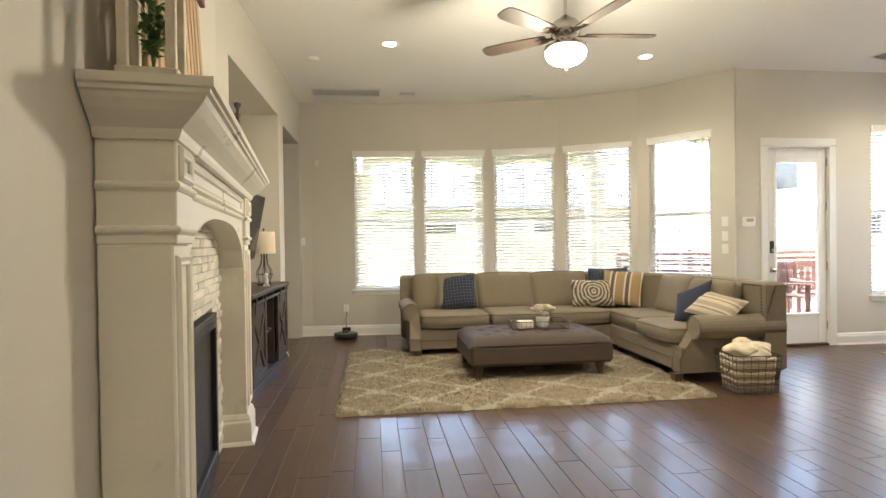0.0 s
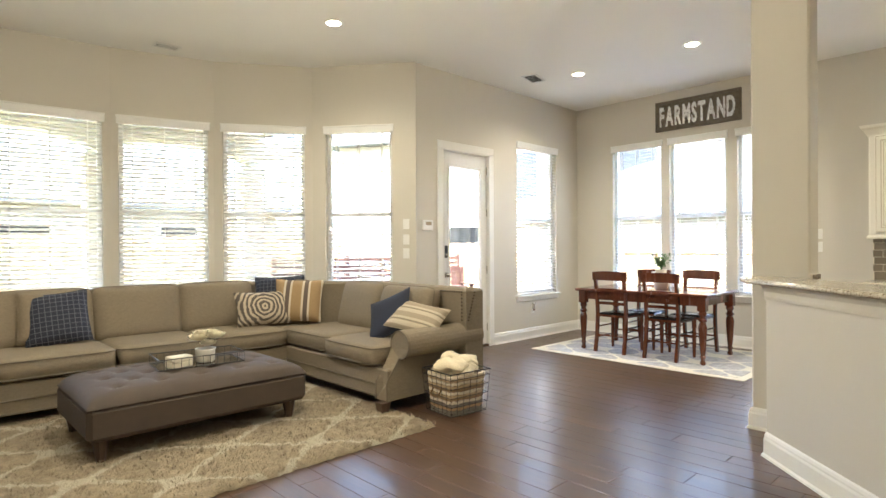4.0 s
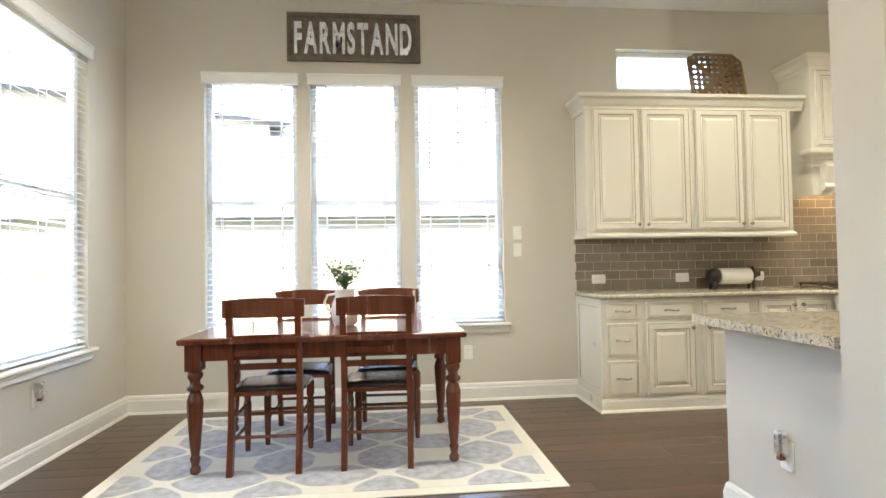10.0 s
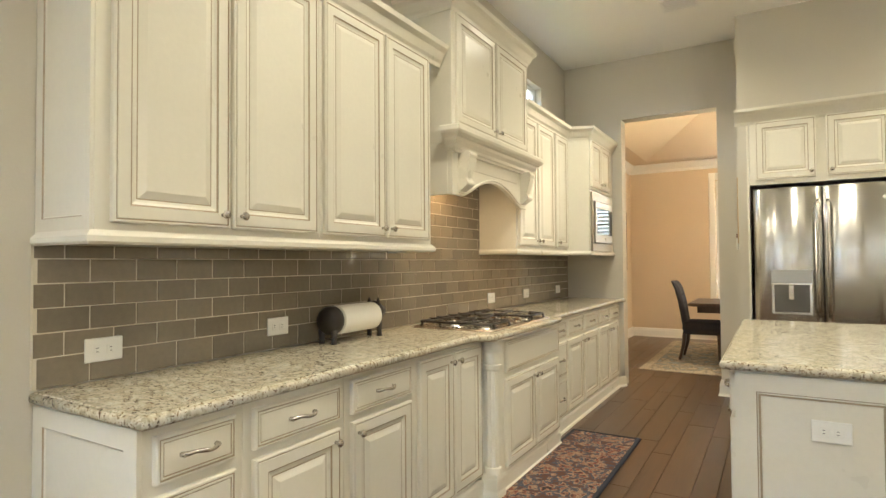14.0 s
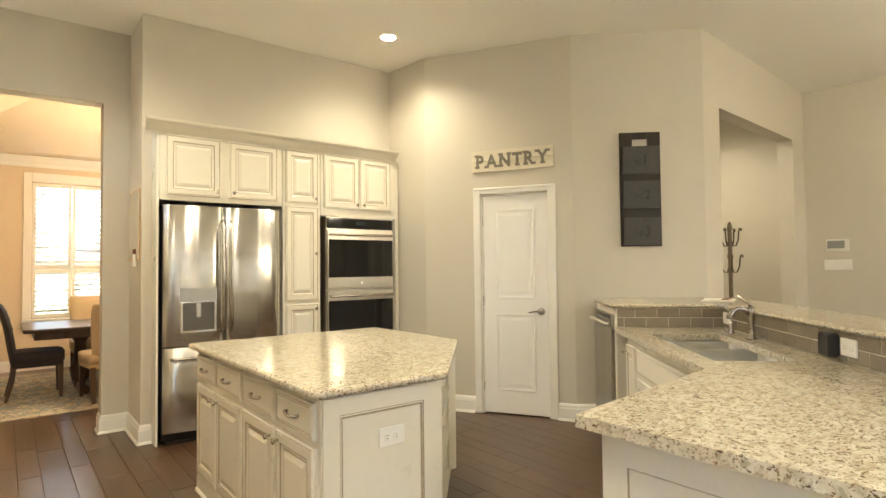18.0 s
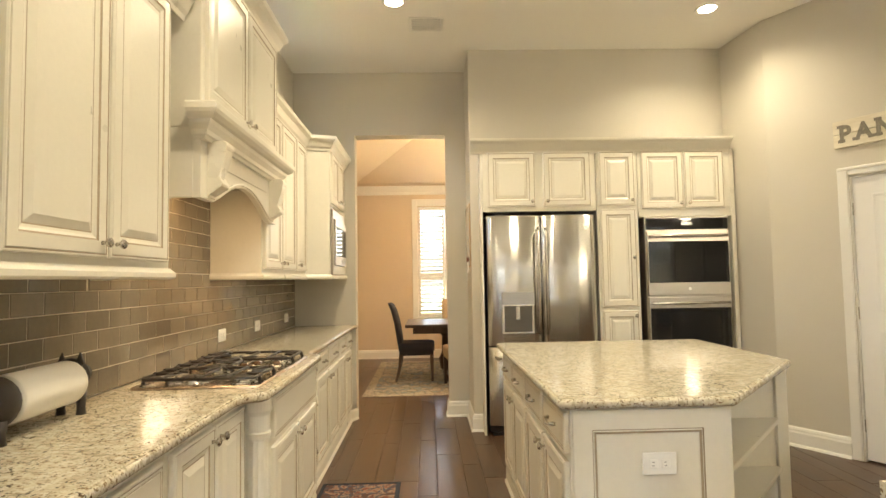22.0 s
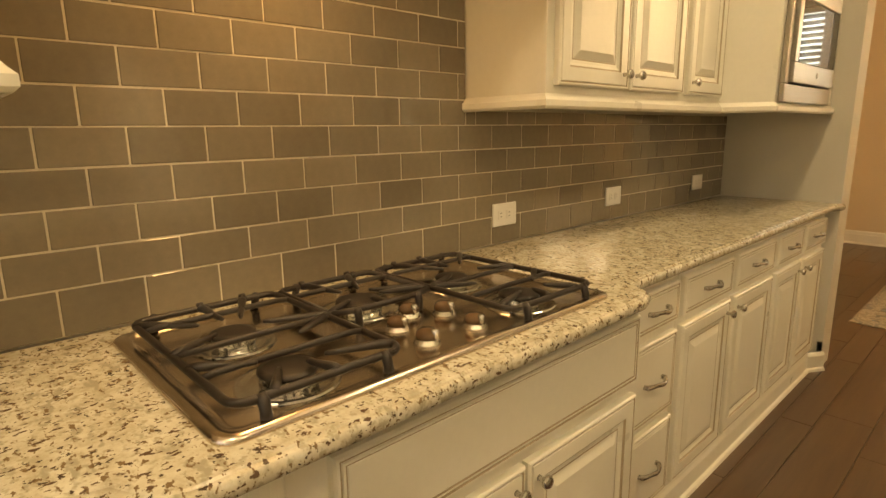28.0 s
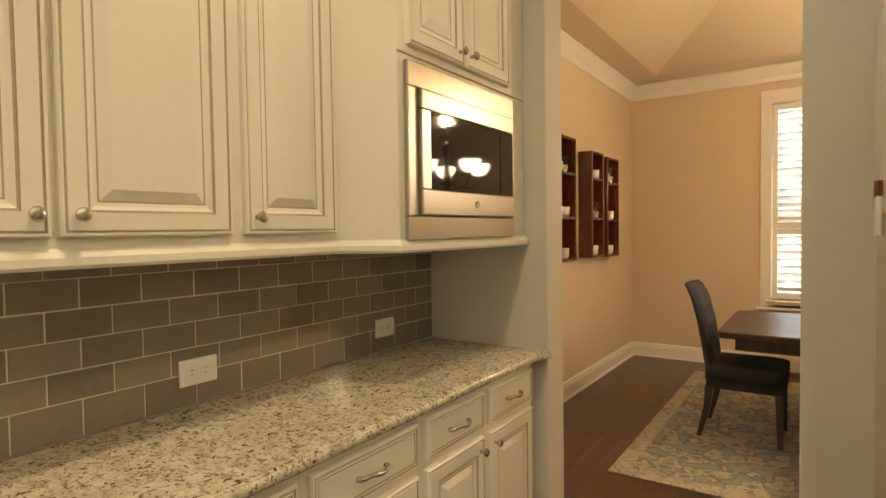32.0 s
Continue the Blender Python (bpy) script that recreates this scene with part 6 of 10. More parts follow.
sweep(bm, [(4.63, 2.19, 0.874), (5.47, 2.19, 0.874), (5.47, 1.20, 0.874), (4.45, 1.09, 0.874), (3.40, -0.06, 0.874), (3.33, -0.14, 0.874)], [(-0.002, 0.0), (0.004, 0.006), (0.006, 0.019), (0.004, 0.032), (-0.002, 0.038)], side=1)
solid("countertop", bm, GRANITE, None, "polished cream granite peninsula top with brown specks round the sink", category="countertop")
ob = thing("peninsula_cabinet", "white painted peninsula cabinets under the granite", "cabinet")
bm = bmesh.new()
slab(bm, [(5.41, 2.045), (5.41, 1.25), (4.43, 1.14), (4.30, 1.00), (3.70, 1.40), (4.30, 1.93), (4.63, 2.045)], 0.10, 0.872)
slab(bm, [(4.30, 0.99), (3.42, 0.02), (3.16, 0.10), (2.80, 0.40), (3.70, 1.40)], 0.10, 0.66)
slab(bm, [(5.38, 2.02), (5.38, 1.28), (4.42, 1.18), (3.40, 0.06), (3.1, 0.3), (4.2, 1.7)], 0.0, 0.099)
part("body", bm, CAB, ob)
p = part("end_panel", panel(0.76, 0.75, [(0, 0.0, 0), (0, -0.012, 0), (0.08, -0.012, 0), (0.084, -0.008, 1), (0.088, -0.006, 0)]), [CAB, GLAZE], ob)
p.matrix_basis = Matrix(((0, -1, 0, 5.411), (1, 0, 0, 1.265), (0, 0, 1, 0.11), (0, 0, 0, 1)))
SF_M, SF_L = along((4.43, 1.14), (3.42, 0.02))
SF = SF_M @ Matrix.Rotation(radians(180), 4, "Z") @ Matrix.Translation((-SF_L, 0, 0))
for kind, a, b, z0, z1, g in (("door", 0.02, 0.24, 0.13, 0.82, "lt"), ("plain", 0.27, 1.15, 0.66, 0.82, None), ("door", 0.27, 0.70, 0.13, 0.63, "rt"), ("door", 0.72, 1.15, 0.13, 0.63, "lt")):
    d = front(ob, kind, a, b, z0, z1, g)
    d.matrix_basis = SF @ d.matrix_basis
bm = bmesh.new()
box(bm, (0, 0.002, 0.10), (SF_L, 0.02, 0.872), m=SF)
part("face_frame", bm, CAB, ob)
bm = bmesh.new()
box(bm, (4.625, 2.046, 0.0), (5.41, 2.07, 0.874))
structure("wall_peninsula", bm, WALL, "greige painted end wall of the peninsula")
bm = bmesh.new()
sweep(bm, [(4.62, 2.07, 0), (5.412, 2.07, 0), (5.412, 1.25, 0)], SHOE, side=-1)
structure("baseboard", bm, TRIM, "white painted baseboard of the peninsula")
plate("outlet", Matrix(((-1, 0, 0, 5.02), (0, -1, 0, 2.071), (0, 0, 1, 0.40), (0, 0, 0, 1))), "white outlet on the peninsula with a red-tipped plug")
plate("outlet", along((1.955, 0.025), (3.875, 1.945))[0] @ Matrix.Translation((1.52, 0.001, 0.22)) @ Matrix.Rotation(radians(180), 4, "Z"), "white outlet low on the bar wall holding an air freshener")
ob = thing("air_freshener", "amber glass plug-in air freshener low on the bar wall", "air freshener", along((1.955, 0.025), (3.875, 1.945))[0] @ Matrix.Translation((1.54, 0.035, 0.235)))
bm = bmesh.new()
lathe(bm, [(0.02, -0.06), (0.026, -0.04), (0.028, 0.02), (0.02, 0.04)], 14)
part("bottle", bm, CERAMIC, ob, smooth=True)
bm = bmesh.new()
lathe(bm, [(0.016, 0.04), (0.020, 0.045), (0.018, 0.10), (0.012, 0.105)], 14)
part("refill", bm, BRASS, ob, "amber refill", True)

# sink, tap and soap pump
NICKEL = plain("dark_brushed_nickel", (0.40, 0.365, 0.32), 0.22, 1.0, vary=0.05, bump=0.0)
RUBBER = plain("black_rubber", (0.02, 0.02, 0.02), 0.6)
SINK_STEEL = steel_material("sink_steel", (0.86, 0.85, 0.81), 0.34)
ob = thing("sink", "stainless steel double-bowl undermount sink", "sink", SF)
for a, b in ((0.28, 0.62), (0.65, 1.03)):
    bm = bmesh.new()
    y0, y1 = 0.125, 0.60
    n = 0.03
    rings = []
    for z, i in ((0.872, 0.0), (0.70, 0.012), (0.685, 0.04)):
        rings.append([Vector(p) for p in ((a + i + n, y0 + i, z), (b - i - n, y0 + i, z), (b - i, y0 + i + n, z), (b - i, y1 - i - n, z), (b - i - n, y1 - i, z), (a + i + n, y1 - i, z), (a + i, y1 - i - n, z), (a + i, y0 + i + n, z))])
    loft(bm, rings, caps=False)
    bm.faces.new([bm.verts.new(p) for p in rings[-1]])
    part("bowl", bm, SINK_STEEL, ob)
bm = bmesh.new()
box(bm, (0.62, 0.12, 0.84), (0.65, 0.60, 0.868), 0.004)
part("divider", bm, SINK_STEEL, ob)
ob = thing("faucet", "brushed nickel pull-out kitchen faucet", "faucet", SF @ Matrix.Translation((0.52, 0.60, 0.912)) @ Matrix.Scale(0.82, 4))
bm = bmesh.new()
lathe(bm, [(0.034, 0.0), (0.034, 0.010), (0.029, 0.014), (0.029, 0.026), (0.023, 0.036), (0.021, 0.10), (0.026, 0.16), (0.029, 0.20), (0.026, 0.232), (0.014, 0.246), (0.003, 0.248)], 20)
part("body", bm, NICKEL, ob, smooth=True)
bm = bmesh.new()
tube(bm, [(0, -0.008, 0.19), (0, -0.05, 0.224), (0, -0.09, 0.228), (0, -0.128, 0.208), (0, -0.148, 0.175), (0, -0.154, 0.158)], 0.016, 14, radii=[0.022, 0.020, 0.018, 0.020, 0.024, 0.025])
sp = part("spout", bm, NICKEL, ob, smooth=True)
bm = bmesh.new()
lathe(bm, [(0.021, 0.0), (0.021, -0.006), (0.012, -0.007)], 14, Matrix.Translation((0, -0.155, 0.158)) @ Matrix.Rotation(radians(-14), 4, "X"))
part("spray_face", bm, RUBBER, sp, "black spray face")
bm = bmesh.new()
tube(bm, [(0.0, 0.0, 0.240), (0.0, -0.018, 0.262), (0.0, -0.055, 0.290), (0.0, -0.088, 0.318), (0.0, -0.092, 0.328)], 0.006, 8, radii=[0.013, 0.009, 0.007, 0.006, 0.005])
part("lever", bm, NICKEL, ob, smooth=True)
ob = thing("soap_dispenser", "brushed nickel gooseneck soap pump beside the faucet", "soap pump", SF @ Matrix.Translation((0.25, 0.60, 0.912)))
bm = bmesh.new()
lathe(bm, [(0.022, 0.0), (0.022, 0.01), (0.014, 0.03), (0.013, 0.075), (0.009, 0.085)], 14)
tube(bm, [(0, 0, 0.08), (0, -0.005, 0.14), (0, -0.04, 0.19), (0, -0.085, 0.195), (0, -0.11, 0.175)], 0.006, 8)
part("body", bm, CHROME, ob, smooth=True)
# dishwasher at the end of the sink run
DW_M, DW_L = along((3.30, -0.16), (2.86, -0.64))
DW = DW_M @ Matrix.Rotation(radians(180), 4, "Z") @ Matrix.Translation((-DW_L, 0, 0))
ob = thing("dishwasher", "stainless steel dishwasher under the end of the bar", "dishwasher", DW)
bm = bmesh.new()
box(bm, (0.0, 0.0, 0.08), (DW_L, 0.30, 1.048), 0.004)
part("housing", bm, CAB, ob)
bm = bmesh.new()
box(bm, (0.02, -0.03, 0.10), (DW_L - 0.02, 0.0, 0.90), 0.006)
DW_STEEL = steel_material("dishwasher_steel", (0.46, 0.44, 0.40), 0.3, "z")
part("door", bm, DW_STEEL, ob)
bm = bmesh.new()
box(bm, (0.02, -0.028, 0.905), (DW_L - 0.02, 0.0, 1.00), 0.004)
cp = part("control_panel", bm, DW_STEEL, ob)
bm = bmesh.new()
box(bm, (0.12, -0.030, 0.962), (DW_L - 0.05, -0.0283, 0.992), 0.0005)
part("display", bm, BLACKGLASS, cp, "black display strip")
bm = bmesh.new()
tube(bm, [(0.05, -0.03, 0.93), (0.06, -0.065, 0.93), (DW_L - 0.06, -0.065, 0.93), (DW_L - 0.05, -0.03, 0.93)], 0.014, 8)
part("handle", bm, SINK_STEEL, ob, smooth=True)
# papers on the bar
ob = thing("magazine", "stack of papers and a red-edged magazine on the bar top", "magazine", pose(2.45, 0.20, 1.0825, 0, 0, 20))
for k, (w, d, a, mat) in enumerate(((0.30, 0.22, 0, PAPER), (0.29, 0.21, 5, PAPER), (0.22, 0.05, -4, REDWOOD))):
    bm = bmesh.new()
    box(bm, (-w / 2, -d / 2, 0), (w / 2, d / 2, 0.006), 0.001, m=pose(0, 0.06 * (k == 2), 0.0062 * k, 0, 0, a))
    part("sheet", bm, mat, ob)
plate("outlet_wide", along((2.70, 0.32), (4.33, 1.945))[0] @ Matrix.Translation((1.62, -0.014, 0.985)), "white outlet in the bar's tiles with a black charger")
plate("outlet_wide", along((2.70, 0.32), (4.33, 1.945))[0] @ Matrix.Translation((0.19, -0.014, 0.985)), "white outlet in the bar's tiles behind the faucet")
ob = thing("charger", "black phone charger plugged in above the peninsula", "charger", along((2.70, 0.32), (4.33, 1.945))[0] @ Matrix.Translation((1.50, -0.016, 0.985)))
bm = bmesh.new()
box(bm, (-0.05, -0.05, -0.055), (0.05, 0.0, 0.055), 0.008)
part("body", bm, BLACK, ob)

# ---- things on the counter and cabinets ----
ob = thing("paper_towel_holder", "black cast pig holding a white paper towel roll on the counter", "paper towel holder", east(7.595, 0.784, 0.912) @ Matrix.Scale(1.11, 4))
bm = bmesh.new()
lathe(bm, [(0.002, 0), (0.045, 0.006), (0.062, 0.03), (0.064, 0.06), (0.055, 0.075), (0.01, 0.076)], 20, Matrix.Translation((-0.03, 0, 0.10)) @ Matrix.Rotation(radians(90), 4, "Y"))
for y in (-0.035, 0.035):
    lathe(bm, [(0.014, 0.0), (0.012, 0.02), (0.016, 0.06)], 10, Matrix.Translation((0.0, y, 0.0)))
part("rump", bm, IRON, ob, "black cast iron pig's rear", True)
bm = bmesh.new()
lathe(bm, [(0.012, 0), (0.05, 0.004), (0.055, 0.02), (0.042, 0.045), (0.026, 0.065), (0.024, 0.085), (0.022, 0.088)], 18, Matrix.Translation((0.305, 0, 0.115)) @ Matrix.Rotation(radians(90), 4, "Y"))
for y in (-0.03, 0.03):
    lathe(bm, [(0.014, 0.0), (0.012, 0.02), (0.016, 0.07)], 10, Matrix.Translation((0.325, y, 0.0)))
    lathe(bm, [(0.014, 0.0), (0.002, 0.035)], 6, Matrix.Translation((0.322, y * 0.9, 0.15)))
part("head", bm, IRON, ob, "black cast iron pig's head", True)
bm = bmesh.new()
lathe(bm, [(0.02, 0.0), (0.063, 0.0), (0.064, 0.004), (0.064, 0.252), (0.063, 0.256), (0.02, 0.256)], 32, Matrix.Translation((0.048, 0, 0.10)) @ Matrix.Rotation(radians(90), 4, "Y"))
part("towel_roll", bm, PAPER, ob, "white paper towel roll", True)


def tobacco_basket(y, lean):
    """A flat woven tray basket leaning on the wall."""
    ob = thing("woven_basket", "dark brown woven tray basket leaning above the cabinets", "basket", Matrix.Translation((7.60, y, 2.556)) @ Matrix.Rotation(radians(lean), 4, "Y") @ Matrix.Rotation(radians(-90), 4, "Z"), "baskets above the cabinets")
    w, h, n = 0.50, 0.46, 9
    bm = bmesh.new()
    box(bm, (-0.016, -0.003, -h / 2), (0.016, 0.003, h / 2))
    first = part("upright_strip", bm, BASKET_DARK, ob)
    bm = bmesh.new()
    box(bm, (-w / 2, -0.003, -0.014), (w / 2, 0.003, 0.014))
    level = part("level_strip", bm, BASKET_DARK, ob)
    for k in range(n):
        x = -w / 2 + 0.03 + (w - 0.06) * k / (n - 1)
        m1 = Matrix.Translation((x, 0.006 * (-1) ** k, h / 2 + 0.004)) @ Matrix.Rotation(radians(random.uniform(-2, 2)), 4, "Y")
        m2 = Matrix.Translation((0, 0.0, 0.03 + (h - 0.06) * k / (n - 1))) @ Matrix.Rotation(radians(random.uniform(-1.5, 1.5)), 4, "Y")
        if k == 0:
            first.matrix_basis, level.matrix_basis = m1, m2
        else:
            again(first, ob, m1)
            again(level, ob, m2)
    bm = bmesh.new()
    c = 0.07
    pts = [(-w / 2 + c, 0), (w / 2 - c, 0), (w / 2, c), (w / 2, h - c), (w / 2 - c, h), (-w / 2 + c, h), (-w / 2, h - c), (-w / 2, c), (-w / 2 + c, 0)]
    tube(bm, [(x, -0.012, z + 0.012) for x, z in pts], 0.014, 8)
    part("rim", bm, BASKET_DARK, ob)
    bm = bmesh.new()
    for s in (-1, 1):
        box(bm, (-w * 0.55, -0.012, -0.018), (w * 0.55, -0.008, 0.018), m=Matrix.Translation((0, 0, h / 2)) @ Matrix.Rotation(radians(42 * s), 4, "Y"))
    part("cross_strip", bm, BASKET_DARK, ob)


tobacco_basket(0.66, 12)
tobacco_basket(-1.42, 12)
# runner on the floor
ob = thing("kitchen_mat", "small multicoloured oriental mat on the floor by the cooktop", "rug", pose(6.85, -0.61, 0))
bm = bmesh.new()
slab(bm, [(-0.25, -0.81), (0.25, -0.81), (0.25, 0.81), (-0.25, 0.81)], 0.001, 0.010, 0.003)
part("field", bm, MATRUG, ob)
bm = bmesh.new()
sweep(bm, [(-0.25, -0.81, 0.001), (0.25, -0.81, 0.001), (0.25, 0.81, 0.001), (-0.25, 0.81, 0.001)], [(-0.022, 0.0), (0.004, 0.0), (0.006, 0.006), (-0.002, 0.0115), (-0.022, 0.011)], closed=True)
part("binding", bm, NAVY, ob, "dark bound edge")


# plug-in lights
for m in (Matrix(((-1, 0, 0, 5.02), (0, -1, 0, 2.078), (0, 0, 1, 0.42), (0, 0, 0, 1))), along((4.30, NORTH), (EAST, NORTH))[0] @ Matrix.Translation((2.24, -0.009, 0.43))):
    ob = thing("night_light", "grey plug-in night light with a red tip in an outlet", "night light", m, "plug-in night lights")
    bm = bmesh.new()
    box(bm, (-0.022, -0.04, -0.02), (0.022, -0.001, 0.075), 0.008)
    part("body", bm, ZINC, ob)
    bm = bmesh.new()
    box(bm, (-0.012, -0.036, -0.038), (0.012, -0.008, -0.0205), 0.004)
    part("tip", bm, REDWOOD, ob, "red tip")


# ---- patio door ----
NM2 = along((4.30, NORTH), (EAST, NORTH))[0]
ob = thing("door_2", "white patio door with one tall glass pane and a black keypad lock", "door", NM2)
tagged(ob, kind="structure")
bm = bmesh.new()
for a, b in (((0.49, 0.03, 0.03), (0.605, 0.075, 2.48)), ((1.175, 0.03, 0.03), (1.29, 0.075, 2.48)), ((0.605, 0.03, 0.03), (1.175, 0.075, 0.41)), ((0.605, 0.03, 2.30), (1.175, 0.075, 2.48))):
    box(bm, a, b, 0.003)
leaf = part("leaf", bm, DOORW, ob)
bm = bmesh.new()
for a, b in (((0.565, 0.018, 0.37), (0.605, 0.03, 2.34)), ((1.175, 0.018, 0.37), (1.215, 0.03, 2.34)), ((0.605, 0.018, 0.37), (1.175, 0.03, 0.41)), ((0.605, 0.018, 2.30), (1.175, 0.03, 2.34))):
    box(bm, a, b, 0.005)
part("glazing_bead", bm, DOORW, leaf)
bm = bmesh.new()
box(bm, (0.605, 0.05, 0.41), (1.175, 0.056, 2.30))
part("pane", bm, PANE, leaf).visible_shadow = False
bm = bmesh.new()
for a, b in (((0.37, -0.02, 0), (0.462, 0, 2.50)), ((1.30, -0.02, 0), (1.392, 0, 2.50)), ((0.37, -0.02, 2.502), (1.392, 0, 2.595))):
    box(bm, a, b, 0.006)
for a, b in (((0.455, -0.026, 0), (0.47, 0.13, 2.50)), ((1.292, -0.026, 0), (1.307, 0.13, 2.50)), ((0.455, -0.026, 2.485), (1.307, 0.13, 2.50))):
    box(bm, a, b, 0.003)
part("casing", bm, TRIM, ob)
bm = bmesh.new()
box(bm, (0.47, -0.005, 0.0), (1.30, 0.14, 0.025), 0.004)
part("threshold", bm, BRONZE, ob)
bm = bmesh.new()
box(bm, (0.497, 0.008, 1.17), (0.563, 0.03, 1.32), 0.008)
lock = part("keypad_lock", bm, BLACK, leaf, "black keypad deadbolt")
bm = bmesh.new()
lathe(bm, [(0.02, 0), (0.02, 0.012), (0.014, 0.016)], 16, Matrix.Translation((0.53, 0.008, 1.205)) @ Matrix.Rotation(radians(90), 4, "X"))
part("thumb_turn", bm, CHROME, lock, smooth=True)
bm = bmesh.new()
lathe(bm, [(0.032, 0), (0.032, 0.005), (0.012, 0.012), (0.012, 0.035), (0.027, 0.045), (0.029, 0.06), (0.02, 0.07), (0.004, 0.072)], 18, Matrix.Translation((0.53, 0.03, 0.96)) @ Matrix.Rotation(radians(90), 4, "X"))
part("knob", bm, CHROME, leaf, "satin nickel door knob", True)
for z in (0.25, 1.0, 1.75, 2.3):
    bm = bmesh.new()
    rod(bm, (1.291, 0.022, z - 0.05), (1.291, 0.022, z + 0.05), 0.007)
    part("hinge", bm, CHROME, leaf)
ob = thing("alarm_keypad", "white alarm keypad on the wall beside the patio door", "keypad", NM2 @ Matrix.Translation((0.205, 0, 1.56)))
bm = bmesh.new()
box(bm, (-0.085, -0.026, -0.062), (0.085, -0.0005, 0.062), 0.008)
part("body", bm, WHITEP, ob)
bm = bmesh.new()
box(bm, (-0.04, -0.028, 0.0), (0.05, -0.0262, 0.04))
part("screen", bm, GLAZE, ob)

# ---- fireplace ----
FP, FLEN = along((-0.727, 1.43), (-0.953, 3.31))
ob = thing("fireplace", "cream painted arched mantel round a white stacked-stone fireplace", "fireplace", FP)
L0, L1, LW = -0.245, FLEN + 0.265, 0.25
for a, b in ((L0, 0.0), (FLEN, L1)):
    bm = bmesh.new()
    box(bm, (a, 0, 0.16), (b, 0.212, 1.356), 0.006)
    part("leg", bm, CAB, ob)
for a, b in ((L0, 0.0), (FLEN, L1)):
    bm = bmesh.new()
    sweep(bm, [(b, 0.21, 0), (b, 0, 0), (a, 0, 0), (a, 0.21, 0)], [(0.0, 0.0), (0.045, 0.0), (0.038, 0.016), (0.026, 0.026), (0.026, 0.15), (0.018, 0.165), (0.018, 0.175), (0.006, 0.2), (0.0, 0.205)], side=-1)
    part("plinth", bm, CAB, ob)
bm = bmesh.new()
n = 28
rings = []
for k in range(n + 1):
    s = FLEN * k / n
    u = 2 * k / n - 1
    zz = 1.20 + 0.28 * math.sqrt(max(0.0, 1 - abs(u) ** 2.6))
    rings.append([Vector((s, 0.012, zz)), Vector((s, 0.012, 1.70)), Vector((s, 0.205, 1.70)), Vector((s, 0.205, zz))])
loft(bm, rings)
part("arched_header", bm, CAB, ob)
for a, b in ((L0, 0.01), (FLEN - 0.01, L1)):
    bm = bmesh.new()
    box(bm, (a, -0.012, 1.356), (b, 0.212, 1.72), 0.004)
    part("pilaster_block", bm, CAB, ob)
BAND = [(0.0, 0.0), (0.005, 0.0), (0.013, 0.010), (0.014, 0.018), (0.007, 0.026), (0.0, 0.029)]
for a, b in ((L0, 0.01), (FLEN - 0.01, L1)):
    for z in (1.385, 1.52):
        bm = bmesh.new()
        sweep(bm, [(a, 0.21, z), (a, -0.012, z), (b, -0.012, z), (b, 0.013, z)], BAND)
        part("band", bm, CAB, ob)
bm = bmesh.new()
sweep(bm, [(0.011, 0.012, 1.52), (FLEN - 0.011, 0.012, 1.52)], BAND)
part("band", bm, CAB, ob)
FRAME = [(0.0, -0.016), (0.006, -0.016), (0.013, -0.010), (0.009, -0.002), (0.012, 0.004), (0.016, 0.012), (0.006, 0.019), (0.0, 0.020)]


def panel_frame(s0, s1, z0, z1, y):
    """A rectangle of moulding planted on a face that looks towards -y."""
    bm = bmesh.new()
    for (ax, az), (bx, bz) in (((s0, z0), (s1, z0)), ((s1, z0), (s1, z1)), ((s1, z1), (s0, z1)), ((s0, z1), (s0, z0))):
        d = Vector((bx - ax, 0, bz - az)).normalized()
        out = Vector((d.z, 0, -d.x))
        rings = []
        for c, e in (((ax, az), -1), ((bx, bz), 1)):
            rings.append([Vector((c[0], y, c[1])) + out * o + d * (e * o) + Vector((0, -p, 0)) for p, o in FRAME])
        loft(bm, rings)
    part("raised_moulding", bm, CAB, ob)


panel_frame(0.09, FLEN - 0.09, 1.575, 1.645, 0.012)
for a, b in ((L0, 0.0), (FLEN, L1)):
    panel_frame(a + 0.05, b - 0.05, 1.575, 1.645, -0.012)
    panel_frame(a + 0.045, b - 0.045, 0.27, 1.30, 0.0)
bm = bmesh.new()
sweep(bm, [(L0, 0.212, 0), (L0, -0.012, 0), (L1, -0.012, 0), (L1, 0.212, 0)], [(-0.02, 1.675), (0.012, 1.675), (0.02, 1.69), (0.024, 1.705), (0.04, 1.72), (0.075, 1.75), (0.10, 1.775), (0.108, 1.79), (0.12, 1.795), (0.12, 1.808), (0.132, 1.812), (0.132, 1.84), (-0.02, 1.84)])
part("crown", bm, CAB, ob)
bm = bmesh.new()
box(bm, (L0 - 0.12, -0.12, 1.826), (L1 + 0.12, 0.212, 1.8405), 0.003)
part("shelf", bm, CAB, ob)
bm = bmesh.new()
box(bm, (0.0, 0.195, 0), (FLEN, 0.212, 1.5))
part("stone_backing", bm, plain("mortar", (0.66, 0.62, 0.54), 0.9), ob)
B0, B1, BZ = 0.34, 1.55, 0.945
random.seed(5)
z = 0.0
stone_data = []
